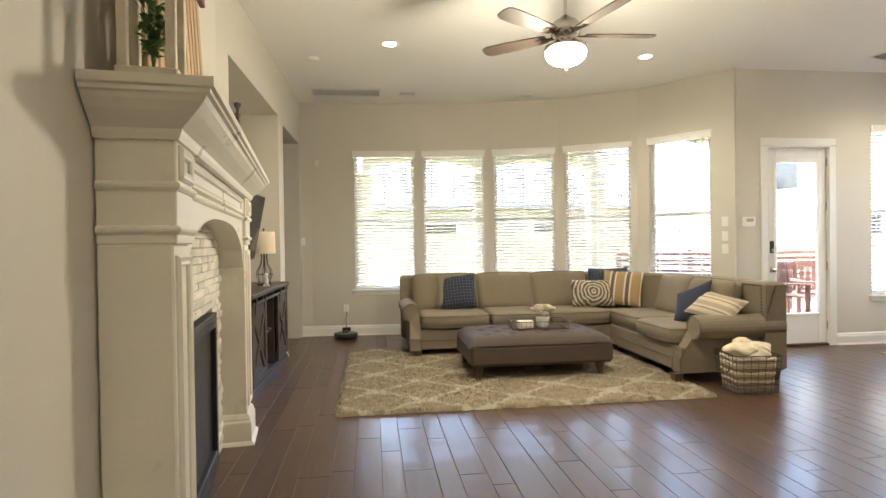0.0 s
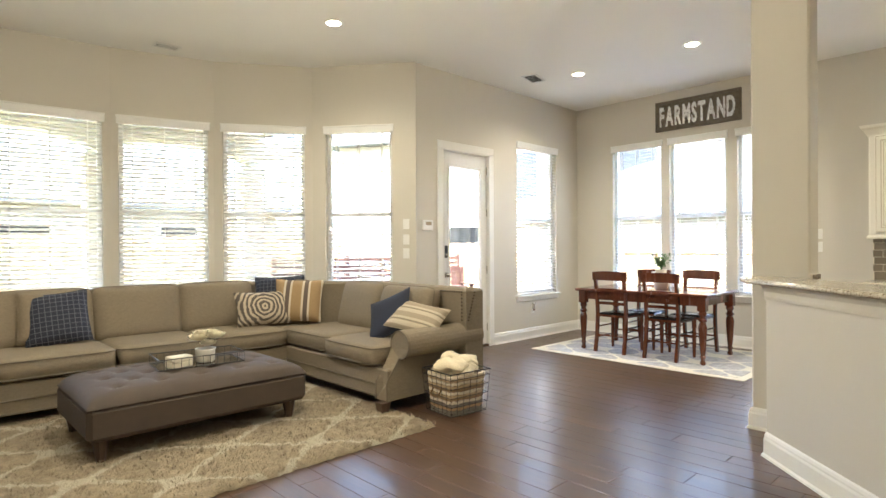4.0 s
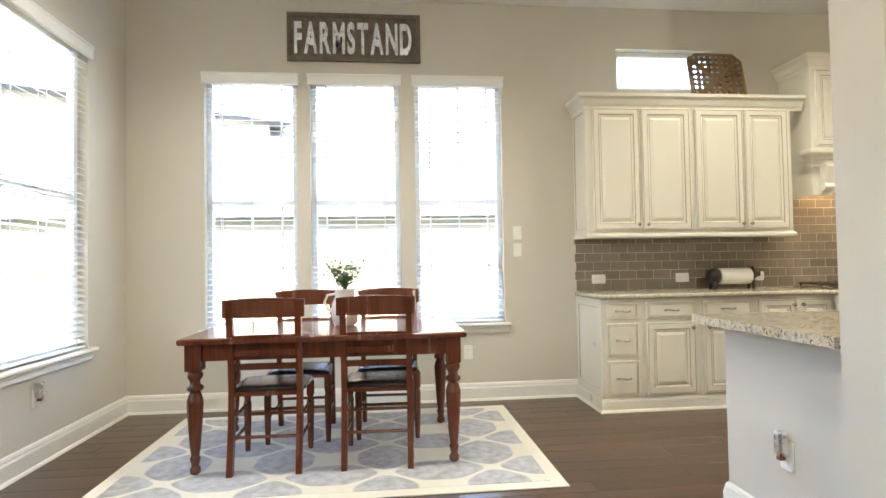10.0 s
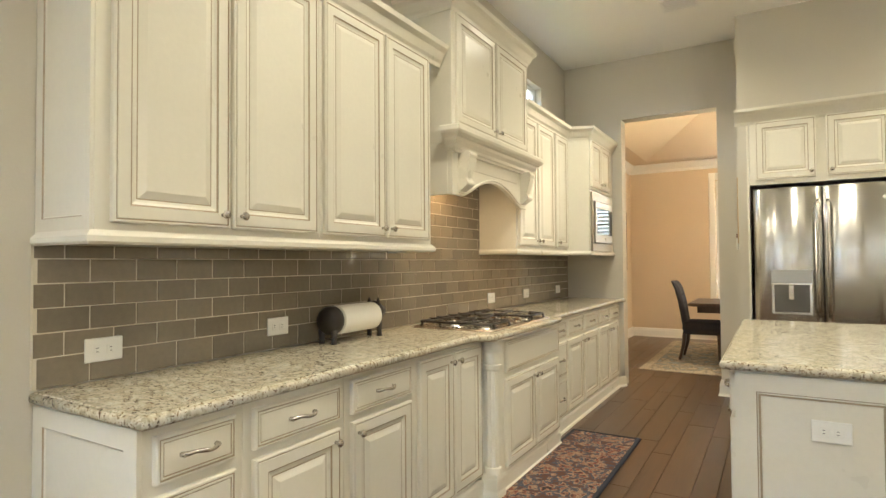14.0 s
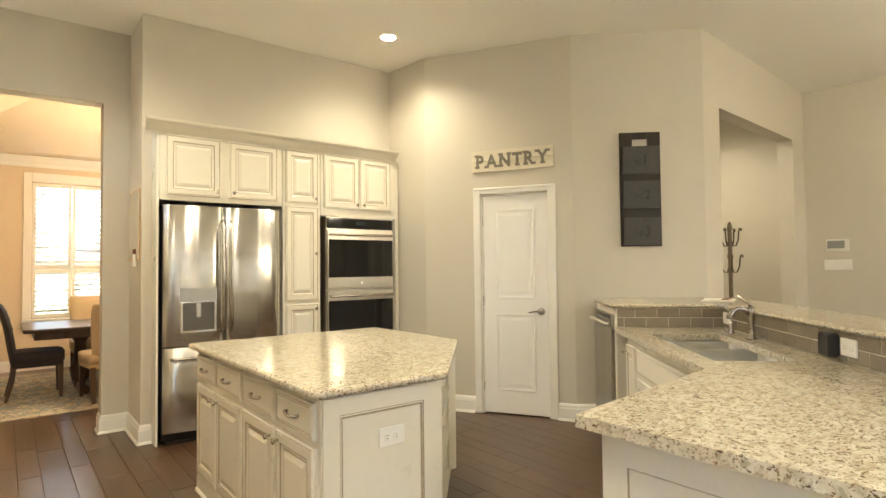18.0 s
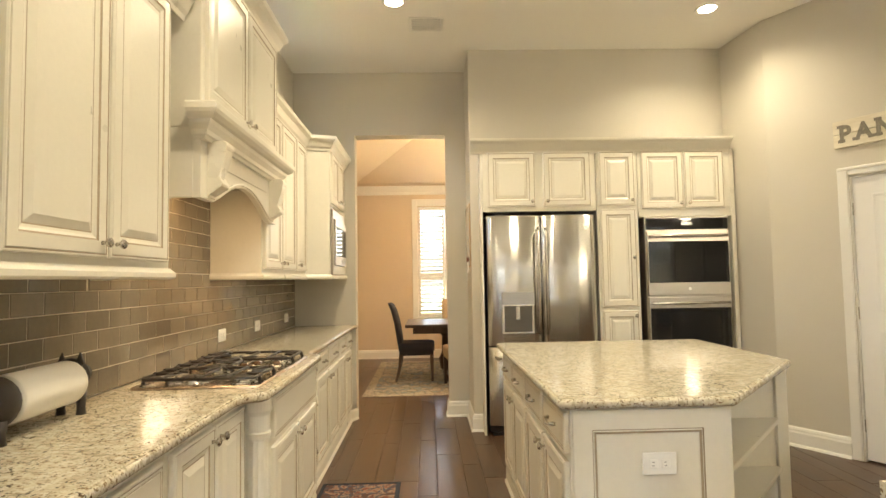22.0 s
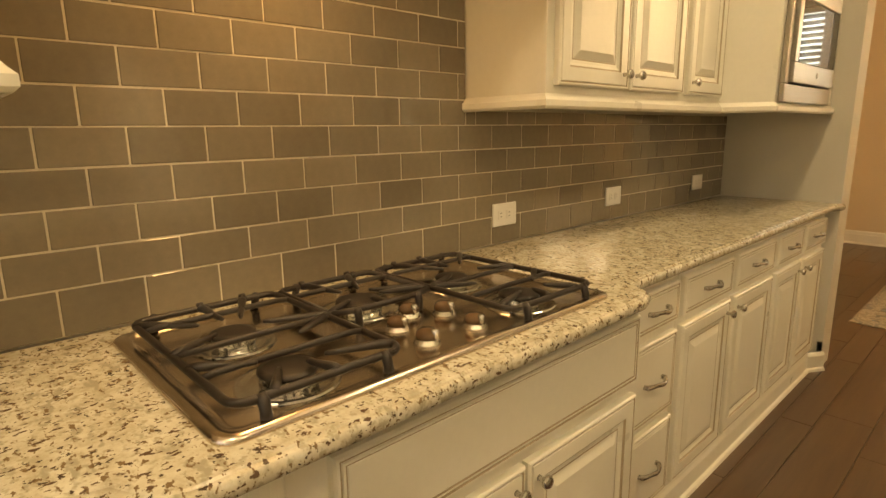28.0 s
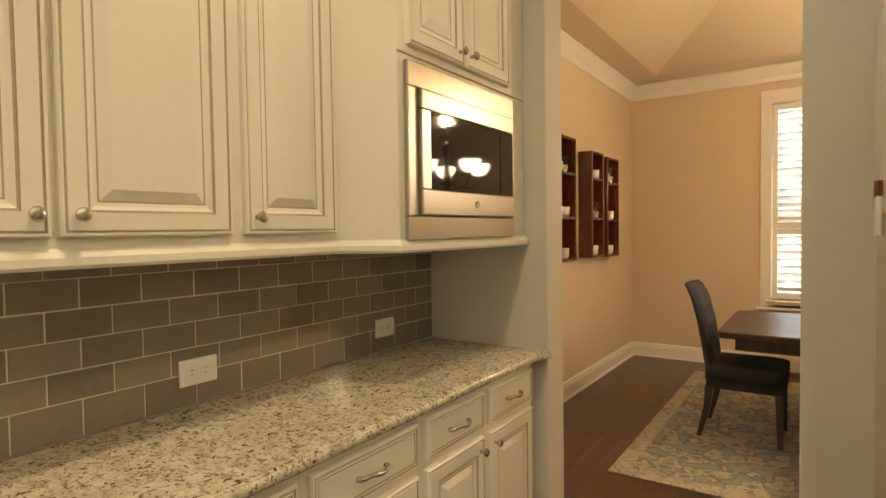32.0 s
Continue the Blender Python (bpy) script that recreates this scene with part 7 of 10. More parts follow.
for sl in (0.12, 0.16, 0.21, 0.27, 0.33):
    for kk in range(2):
        bm = bmesh.new()
        box(bm, (0.0005, 0, 0.0005), (sl - 0.0008, 0.045, 0.0475 if kk == 0 else 0.039), 0.005)
        bm.verts.ensure_lookup_table()
        for v in bm.verts:
            v.co.y += random.uniform(-0.003, 0.003)
        me = bpy.data.meshes.new("stone")
        bmesh.ops.recalc_face_normals(bm, faces=bm.faces)
        bm.to_mesh(me)
        bm.free()
        me.materials.append(STONE)
        stone_data.append((sl, kk, me))
row = 0
while z < 1.49:
    hh = 0.049 if row % 3 else 0.041
    kk = 0 if row % 3 else 1
    spans = [(0.0, FLEN)] if z >= BZ else [(0.0, B0), (B1, FLEN)]
    for a, b in spans:
        s = a
        while s < b - 0.05:
            room_left = b - s
            fits = [d for d in stone_data if d[1] == kk and d[0] <= room_left + 0.02]
            if not fits:
                break
            sl, _, me = random.choice(fits)
            o = bpy.data.objects.new("stone", me)
            scene.collection.objects.link(o)
            o.parent = ob
            o.matrix_basis = Matrix.Translation((s, 0.1555 + random.uniform(-0.0035, 0.0035), z))
            s += sl
    z += hh
    row += 1
ob = thing("firebox", "black metal fireplace insert with a matt black front", "fireplace insert", FP)
bm = bmesh.new()
for a, b in (((B0, 0.135, 0), (B0 + 0.05, 0.194, BZ)), ((B1 - 0.05, 0.135, 0), (B1, 0.194, BZ)), ((B0 + 0.05, 0.135, BZ - 0.09), (B1 - 0.05, 0.194, BZ)), ((B0 + 0.05, 0.135, 0.0), (B1 - 0.05, 0.194, 0.11))):
    box(bm, a, b, 0.004)
part("frame", bm, BLACK, ob)
# glass front, given matt iron black so no windows mirror in it
bm = bmesh.new()
box(bm, (B0 + 0.05, 0.165, 0.11), (B1 - 0.05, 0.194, BZ - 0.09))
part("mesh_screen", bm, IRON, ob)
bm = bmesh.new()
for k in range(4):
    box(bm, (B0 + 0.07, 0.131, BZ - 0.08 + 0.018 * k), (B1 - 0.07, 0.137, BZ - 0.07 + 0.018 * k))
part("louvre", bm, BLACK, ob)
# barn-wood panel, lantern and candlesticks on the mantel
ob = thing("wooden_panel", "pale barn-wood slatted panel with a diagonal brace leaning on the mantel", "wooden panel", FP @ Matrix.Translation((-0.16, 0.075, 1.841)) @ Matrix.Rotation(radians(-3), 4, "X"))
CRATEWOOD = BARN
for k in range(13):
    bm = bmesh.new()
    box(bm, (0.088 * k, 0.0, 0.0), (0.088 * k + random.uniform(0.055, 0.068), random.uniform(0.02, 0.03), 0.84 + random.uniform(-0.01, 0.01)), 0.003)
    part("slat", bm, CRATEWOOD, ob)
for z in (0.08, 0.72):
    bm = bmesh.new()
    box(bm, (0.0, 0.031, z), (1.13, 0.05, z + 0.07), 0.003)
    part("rail", bm, REDWOOD, ob)
bm = bmesh.new()
box(bm, (0.0, -0.026, -0.035), (1.30, -0.001, 0.035), 0.003, m=Matrix.Translation((0.03, 0, 0.36)) @ Matrix.Rotation(radians(17), 4, "Y"))
part("brace", bm, CRATEWOOD, ob)
bm = bmesh.new()
box(bm, (-0.01, -0.028, 0.74), (1.16, -0.001, 0.81), 0.003)
part("top_rail", bm, REDWOOD, ob)
ob = thing("lantern", "white wooden lantern with greenery on the mantel", "lantern", FP @ Matrix.Translation((-0.25, 0.045, 1.841)))
bm = bmesh.new()
box(bm, (-0.085, -0.085, 0), (0.085, 0.085, 0.03), 0.004)
part("base", bm, CREAMWOOD, ob)
for x in (-0.065, 0.065):
    for y in (-0.065, 0.065):
        bm = bmesh.new()
        box(bm, (x - 0.014, y - 0.014, 0.03), (x + 0.014, y + 0.014, 0.36), 0.003)
        part("post", bm, CREAMWOOD, ob)
bm = bmesh.new()
loft(bm, [[Vector((sx * r, sy * r, z)) for sx, sy in ((-1, -1), (1, -1), (1, 1), (-1, 1))] for r, z in ((0.09, 0.36), (0.09, 0.385), (0.03, 0.44), (0.02, 0.445))])
part("roof", bm, CREAMWOOD, ob)


def sprigs(bm, n, spread, height, leaf=0.03, seed=1, base=0.0):
    """Stems with small folded leaves."""
    rnd = random.Random(seed)
    for k in range(n):
        a, t = rnd.uniform(0, 6.283), rnd.uniform(0.2, 1.0)
        tip = Vector((math.cos(a) * spread * t, math.sin(a) * spread * t, base + height * rnd.uniform(0.5, 1.0)))
        tube(bm, [(0, 0, base), (tip.x * 0.4, tip.y * 0.4, base + (tip.z - base) * 0.6), tip], 0.0012, 4)
        for j in range(7):
            f = 0.35 + 0.65 * j / 6
            p = Vector((tip.x * f, tip.y * f, base + (tip.z - base) * f))
            d = Vector((rnd.uniform(-1, 1), rnd.uniform(-1, 1), rnd.uniform(-0.2, 0.8))).normalized() * leaf * rnd.uniform(0.7, 1.2)
            w = d.cross(Vector((0, 0, 1))).normalized() * leaf * 0.36
            up = Vector((0, 0, leaf * 0.12))
            v = [bm.verts.new(q) for q in (p, p + d * 0.5 + w + up, p + d, p + d * 0.5 - w + up)]
            bm.faces.new([v[0], v[1], v[2]])
            bm.faces.new([v[0], v[2], v[3]])


bm = bmesh.new()
sprigs(bm, 16, 0.05, 0.28, 0.035, 3, 0.03)
part("greenery", bm, LEAF, ob, "green leaves inside")
for s, y, hh in ((2.00, 0.04, 0.50), (2.15, 0.06, 0.46)):
    ob = thing("candlestick", "tall dark turned candlestick on the mantel", "candlestick", FP @ Matrix.Translation((s, y, 1.841)), "candlesticks on the mantel")
    bm = bmesh.new()
    k = hh / 0.45
    lathe(bm, [(r * 0.62, zz * k) for r, zz in ((0.05, 0), (0.05, 0.012), (0.03, 0.03), (0.016, 0.05), (0.024, 0.08), (0.014, 0.11), (0.018, 0.17), (0.03, 0.2), (0.018, 0.23), (0.013, 0.30), (0.024, 0.33), (0.014, 0.36), (0.02, 0.41), (0.04, 0.435), (0.042, 0.45))], 16)
    part("stem", bm, DARKWOOD, ob, smooth=True)

# ---- media niche ----
CM = NM @ Matrix.Translation((0.56, -0.10, 0))
CW, CH = 1.84, 0.93
ob = thing("media_console", "weathered grey-brown wooden console with sliding barn doors in the niche", "console", CM)
bm = bmesh.new()
for a, b in (((0.03, 0.04, 0.09), (CW - 0.03, 0.46, 0.12)), ((0.03, 0.44, 0.12), (CW - 0.03, 0.46, CH - 0.04)), ((0.03, 0.04, 0.12), (0.06, 0.44, CH - 0.04)), ((CW - 0.06, 0.04, 0.12), (CW - 0.03, 0.44, CH - 0.04)), ((0.66, 0.05, 0.12), (0.69, 0.44, CH - 0.04)), ((CW - 0.69, 0.05, 0.12), (CW - 0.66, 0.44, CH - 0.04))):
    box(bm, a, b, 0.002)
part("body", bm, GREYWOOD, ob)
bm = bmesh.new()
box(bm, (0, 0.0, CH - 0.04), (CW, 0.47, CH), 0.005)
part("top", bm, GREYWOOD, ob)
bm = bmesh.new()
box(bm, (0.69, 0.07, 0.47), (CW - 0.69, 0.43, 0.495), 0.002)
part("shelf", bm, GREYWOOD, ob)
bm = bmesh.new()
box(bm, (0.02, 0.02, 0.0), (CW - 0.02, 0.46, 0.09), 0.004)
part("plinth", bm, GREYWOOD, ob)
for s0 in (0.06, CW - 0.64):
    bm = bmesh.new()
    w = 0.58
    for a, b in (((s0, 0.012, 0.13), (s0 + 0.08, 0.036, 0.82)), ((s0 + w - 0.08, 0.012, 0.13), (s0 + w, 0.036, 0.82)), ((s0 + 0.08, 0.012, 0.13), (s0 + w - 0.08, 0.036, 0.22)), ((s0 + 0.08, 0.012, 0.72), (s0 + w - 0.08, 0.036, 0.82))):
        box(bm, a, b, 0.003)
    box(bm, (s0 + 0.08, 0.028, 0.22), (s0 + w - 0.08, 0.034, 0.72))
    d = part("barn_door", bm, GREYWOOD, ob)
    for e in (-1, 1):
        bm = bmesh.new()
        box(bm, (-0.33, 0.014 if e > 0 else 0.016, -0.03), (0.33, 0.030 if e > 0 else 0.028, 0.03), 0.002, m=Matrix.Translation((s0 + w / 2, 0, 0.47)) @ Matrix.Rotation(radians(50 * e), 4, "Y"))
        part("brace", bm, GREYWOOD, d)
    bm = bmesh.new()
    hx = s0 + (w - 0.04 if s0 < 1 else 0.04)
    tube(bm, [(hx, 0.012, 0.40), (hx, -0.02, 0.41), (hx, -0.02, 0.55), (hx, 0.012, 0.56)], 0.006)
    part("handle", bm, BLACK, d)
    for f in (0.1, w - 0.1):
        bm = bmesh.new()
        box(bm, (s0 + f - 0.015, 0.004, 0.74), (s0 + f + 0.015, 0.011, 0.87), 0.002)
        lathe(bm, [(0.026, 0), (0.026, 0.008)], 16, Matrix.Translation((s0 + f, 0.004, 0.868)) @ Matrix.Rotation(radians(90), 4, "X"))
        part("roller", bm, BLACK, d)
bm = bmesh.new()
box(bm, (0.05, 0.006, 0.83), (CW - 0.05, 0.012, 0.855), 0.001)
part("rail", bm, BLACK, ob)
TVM = NM @ Matrix.Translation((1.05, 0.03, 1.52)) @ Matrix.Rotation(radians(11), 4, "X")
ob = thing("television", "flat black television tilted out from the niche wall", "television", TVM)
bm = bmesh.new()
box(bm, (-0.46, 0.0, -0.32), (0.46, 0.05, 0.32), 0.006)
part("housing", bm, BLACK, ob)
bm = bmesh.new()
box(bm, (-0.447, -0.002, -0.30), (0.447, -0.0005, 0.307))
part("screen", bm, TVGLASS, ob)
bm = bmesh.new()
box(bm, (-0.12, 0.05, -0.12), (0.12, 0.42, 0.12), 0.01)
part("bracket", bm, BLACK, ob)
ob = thing("table_lamp", "table lamp with a wire cage base and linen drum shade", "table lamp", NM @ Matrix.Translation((1.83, 0.06, CH)))
bm = bmesh.new()
lathe(bm, [(0.075, 0), (0.075, 0.012), (0.02, 0.018), (0.012, 0.03)], 20)
part("foot", bm, BRONZE, ob, smooth=True)
for k in range(6):
    a = math.pi * k / 3
    bm = bmesh.new()
    tube(bm, [(r * math.cos(a), r * math.sin(a), z) for r, z in ((0.065, 0.012), (0.06, 0.04), (0.085, 0.11), (0.08, 0.15), (0.04, 0.22), (0.03, 0.30), (0.034, 0.33))], 0.0035, 6)
    part("cage_wire", bm, BRONZE, ob)
bm = bmesh.new()
for z, r in ((0.115, 0.086), (0.30, 0.031)):
    tube(bm, [(r * math.cos(a), r * math.sin(a), z) for a in [2 * math.pi * k / 20 for k in range(21)]], 0.003, 6)
rod(bm, (0, 0, 0.02), (0, 0, 0.40), 0.005)
part("stem", bm, BRONZE, ob)
bm = bmesh.new()
lathe(bm, [(0.118, 0.335), (0.112, 0.565), (0.109, 0.565), (0.115, 0.335)], 32, caps=False)
part("shade", bm, SHADE_CLOTH, ob, "beige linen drum shade", True)
bm = bmesh.new()
lathe(bm, [(0.004, 0.40), (0.004, 0.575), (0.01, 0.585), (0.012, 0.595), (0.004, 0.604)], 10)
part("finial", bm, BRONZE, ob)
ob = thing("security_camera", "small white camera with a dark round lens on the console", "camera", NM @ Matrix.Translation((1.62, 0.0, CH)))
bm = bmesh.new()
box(bm, (-0.03, -0.02, 0.02), (0.03, 0.02, 0.135), 0.012)
box(bm, (-0.035, -0.03, 0), (0.035, 0.03, 0.02), 0.006)
part("body", bm, WHITEP, ob)
bm = bmesh.new()
lathe(bm, [(0.019, 0), (0.017, 0.004)], 16, Matrix.Translation((0, -0.02, 0.095)) @ Matrix.Rotation(radians(90), 4, "X"))
part("lens", bm, BLACKGLASS, ob)
ob = thing("thermostat", "round white thermostat beside the passage", "thermostat", pose(-1.21, 7.80, 1.64))
bm = bmesh.new()
lathe(bm, [(0.045, 0), (0.045, 0.018), (0.04, 0.026)], 28, Matrix.Rotation(radians(90), 4, "X"))
part("ring", bm, WHITEP, ob, smooth=False)
bm = bmesh.new()
lathe(bm, [(0.028, 0.026), (0.026, 0.028)], 24, Matrix.Rotation(radians(90), 4, "X"))
part("face", bm, BLACKGLASS, ob)
ob = thing("motion_sensor", "small white motion sensor high on the wall", "sensor", pose(-0.89, 7.79, 2.55))
bm = bmesh.new()
box(bm, (-0.03, -0.035, -0.055), (0.03, 0.006, 0.055), 0.012)
part("body", bm, WHITEP, ob)
ob = thing("smoke_detector", "round white smoke detector on the ceiling", "smoke detector", pose(-0.72, 5.75, CEILING))
bm = bmesh.new()
lathe(bm, [(0.065, 0), (0.065, -0.02), (0.05, -0.035), (0.02, -0.038)], 24)
part("body", bm, WHITEP, ob)
ob = thing("robot_vacuum", "round black robot vacuum docked by the outlet", "robot vacuum", pose(-0.49, 7.52, 0))
bm = bmesh.new()
lathe(bm, [(0.155, 0.012), (0.17, 0.02), (0.172, 0.06), (0.165, 0.078), (0.12, 0.085), (0.02, 0.086)], 36)
part("body", bm, BLACK, ob, smooth=False)
bm = bmesh.new()
lathe(bm, [(0.05, 0.086), (0.05, 0.10), (0.04, 0.105)], 20)
part("turret", bm, IRON, ob)
bm = bmesh.new()
box(bm, (-0.06, 0.15, 0.0), (0.06, 0.22, 0.13), 0.01)
part("dock", bm, BLACK, ob)
bm = bmesh.new()
tube(bm, [(0.0, 0.20, 0.12), (0.0, 0.215, 0.17), (-0.015, 0.225, 0.24), (0.01, 0.228, 0.31), (0.0, 0.23, 0.36)], 0.004, 6)
part("cord", bm, BLACK, ob)

# ---- living rug ----
ob = thing("area_rug", "cream and beige trellis shag rug under the sofa and ottoman", "rug", pose(1.21, 5.10, 0))
W2, H2 = 1.61, 1.32
bm = bmesh.new()
rnd = random.Random(8)
nx, ny = 110, 92
grid = []
for j in range(ny + 1):
    r = []
    for i in range(nx + 1):
        edge = i in (0, nx) or j in (0, ny)
        x, y = -W2 + 2 * W2 * i / nx, -H2 + 2 * H2 * j / ny
        r.append(bm.verts.new((x + rnd.uniform(-0.012, 0.012), y + rnd.uniform(-0.012, 0.012), 0.004 if edge else 0.022 + rnd.uniform(0.0, 0.018))))
    grid.append(r)
for j in range(ny):
    for i in range(nx):
        bm.faces.new([grid[j][i], grid[j][i + 1], grid[j + 1][i + 1], grid[j + 1][i]])
part("field", bm, SHAG, ob, smooth=True)
me = bpy.data.meshes.new("tuft")
vs, fs = [], []
for k in range(26000):
    x, y = rnd.uniform(-W2, W2), rnd.uniform(-H2, H2)
    a, ln = rnd.uniform(0, 6.283), rnd.uniform(0.016, 0.032)
    dx, dy = math.cos(a), math.sin(a)
    i0 = len(vs)
    vs += [(x - dy * 0.004, y + dx * 0.004, 0.02), (x + dy * 0.004, y - dx * 0.004, 0.02), (x + dx * ln, y + dy * ln, 0.036 + rnd.uniform(0, 0.02))]
    fs.append((i0, i0 + 1, i0 + 2))
me.from_pydata(vs, [], fs)
me.materials.append(SHAG)
o = bpy.data.objects.new("tuft", me)
scene.collection.objects.link(o)
o.parent = ob
tagged(o, "long shaggy tufts", kind="stuff")


# ---- sofa ----
def cushion(w, d, h, edge=0.03, n=14, pinch=0.0, m=None, bm=None, power=4):
    """A soft cushion: a crowned top and bottom with a seam round it."""
    bm = bm or bmesh.new()
    m = m or Matrix()
    def sheet(sign):
        g = []
        for j in range(n + 1):
            v = 2 * j / n - 1
            row = []
            for i in range(n + 1):
                u = 2 * i / n - 1
                f = max(0.0, (1 - abs(u) ** power) * (1 - abs(v) ** power)) ** 0.5
                zz = sign * (edge + (h / 2 - edge) * f)
                kx, ky = 1 - pinch * (1 - v * v), 1 - pinch * (1 - u * u)
                c = 0.06 * (abs(u * v) ** 6) * (0 if pinch else 1)
                row.append(bm.verts.new(m @ Vector((u * w / 2 * kx * (1 - c), v * d / 2 * ky * (1 - c), zz))))
            g.append(row)
        for j in range(n):
            for i in range(n):
                bm.faces.new([g[j][i], g[j][i + 1], g[j + 1][i + 1], g[j + 1][i]])
        return g[0] + [r[-1] for r in g[1:]] + g[-1][-2::-1] + [r[0] for r in g[-2:0:-1]]
    a, b = sheet(1), sheet(-1)
    for i in range(len(a)):
        bm.faces.new([a[i], a[(i + 1) % len(a)], b[(i + 1) % len(a)], b[i]])
    return bm


def piping(w, d, z, parent, mat, m, r=0.0055, pinch=0.0):
    bm = bmesh.new()
    pts = []
    for i in range(41):
        t = i / 40 * 4
        k, f = int(t) % 4, t - int(t)
        u, v = [(-1 + 2 * f, -1), (1, -1 + 2 * f), (1 - 2 * f, 1), (-1, 1 - 2 * f)][k]
        c = 0.06 * (abs(u * v) ** 6) * (0 if pinch else 1)
        pts.append(m @ Vector((u * w / 2 * (1 - pinch * (1 - v * v)) * (1 - c), v * d / 2 * (1 - pinch * (1 - u * u)) * (1 - c), z)))
    tube(bm, pts, r, 6)
    return part("piping", bm, mat, parent, smooth=True)


sofa = thing("sectional_sofa", "taupe fabric sectional sofa with rolled arms and nailhead trim", "sofa")
SEAT = 0.50
bm = bmesh.new()
slab(bm, [(0.40, 5.90), (2.78, 5.90), (2.78, 4.30), (3.70, 4.30), (3.70, 6.05), (2.95, 6.86), (0.40, 6.86)], 0.10, 0.335, 0.012)
part("base", bm, SOFA, sofa)
bm = bmesh.new()
for pts in ([(0.43, 5.894), (2.774, 5.894), (2.774, 4.42)],):
    tube(bm, [(x, y, 0.205) for x, y in pts], 0.006, 6)
    tube(bm, [(x, y, 0.112) for x, y in pts], 0.006, 6)
part("welt", bm, PIPING, sofa)


def arm(length, r, m):
    """A rolled arm; x runs from its front backwards, y outwards."""
    prof = [(0.0, 0.10), (0.0, 0.24), (0.0, 0.34), (0.0, 0.44), (0.006, 0.49)]
    for k in range(15):
        a = radians(165 - 225 * k / 14)
        prof.append((r + r * math.cos(a), 0.635 - r + r * math.sin(a)))
    prof += [(r * 1.10, 0.42), (r * 1.13, 0.36), (r * 1.2, 0.24), (r * 1.25, 0.10)]
    bm = bmesh.new()
    def ring(x, k):
        # the front slopes back from the base rail to the roll
        back = 0.0 if x == length else 0.15
        return [m @ Vector((x + back * min(1.0, max(0.0, (p[1] - 0.24) / 0.20)), r + (p[0] - r) * k, 0.10 + (p[1] - 0.10) * (1 - (1 - k) * 0.3))) for p in prof]
    loft(bm, [ring(0.0, 0.95), ring(0.014, 1.0), ring(length, 1.0)])
    ob = part("arm", bm, SOFA, sofa, smooth=False)
    bm = bmesh.new()
    tube(bm, [p + (m.to_3x3() @ Vector((-0.012, 0, 0))) for p in ring(0.008, 0.97)], 0.006, 6)
    part("piping", bm, PIPING, ob)
    return ob


arm(1.05, 0.105, Matrix(((0, -1, 0, 0.455), (1, 0, 0, 5.85), (0, 0, 1, 0), (0, 0, 0, 1))))
arm(1.02, 0.115, Matrix(((1, 0, 0, 2.75), (0, -1, 0, 4.405), (0, 0, 1, 0), (0, 0, 0, 1))))
for pts, zt in (([(0.27, 6.74), (2.74, 6.74), (2.76, 6.93), (0.27, 6.93)], 0.925), ([(2.74, 6.74), (3.56, 5.92), (3.775, 6.0), (2.76, 6.93)], 0.93), ([(3.56, 4.19), (3.775, 4.19), (3.775, 6.0), (3.56, 5.92)], 0.935)):
    bm = bmesh.new()
    slab(bm, pts, 0.10, zt, 0.025)
    part("back_frame", bm, SOFA, sofa)
# seat cushions
def seat(x0, y0, x1, y1, z=SEAT):
    w, d, hh = x1 - x0 - 0.006, y1 - y0 - 0.006, 0.18
    m = pose((x0 + x1) / 2, (y0 + y1) / 2, z - hh / 2 + 0.012)
    ob = part("seat_cushion", cushion(w, d, hh, 0.062, m=m, power=6), SOFA, sofa, smooth=True)
    piping(w, d, 0.062, ob, PIPING, m)
    piping(w, d, -0.062, ob, PIPING, m)


for a in ((0.46, 5.86, 1.30, 6.60), (1.30, 5.86, 2.04, 6.60), (2.04, 5.86, 2.80, 6.60), (2.80, 5.18, 3.52, 6.05), (2.73, 4.42, 3.52, 5.18)):
    seat(*a)
bm = bmesh.new()
slab(bm, [(2.80, 6.05), (3.55, 6.05), (2.80, 6.72)], 0.33, 0.49, 0.02)
part("corner_filler", bm, SOFA, sofa)


def back(x, y, w, hh, rz, lean=14, th=0.22, z=0.70):
    m = pose(x, y, z, 90 - lean, 0, rz)
    ob = part("back_cushion", cushion(w, hh, th, 0.04, m=m, power=5), SOFA, sofa, smooth=True)
    piping(w, hh, 0.04, ob, PIPING, m)


for x, w in ((0.85, 0.86), (1.64, 0.76), (2.38, 0.76)):
    back(x, 6.62, w, 0.50, 0)
back(3.02, 6.42, 0.62, 0.50, -45, 12)
back(3.46, 5.55, 0.66, 0.49, -90)
back(3.44, 4.84, 0.74, 0.47, -90, 16)
for x, y in ((0.42, 5.91), (2.72, 4.28), (2.80, 5.86), (0.40, 6.82), (3.70, 4.27), (3.68, 5.95)):
    bm = bmesh.new()
    loft(bm, [[Vector((x + sx * r, y + sy * r, z)) for sx, sy in ((-1, -1), (1, -1), (1, 1), (-1, 1))] for r, z in ((0.03, 0.0), (0.042, 0.10), (0.042, 0.102))])
    part("foot", bm, DARKWOOD, sofa)
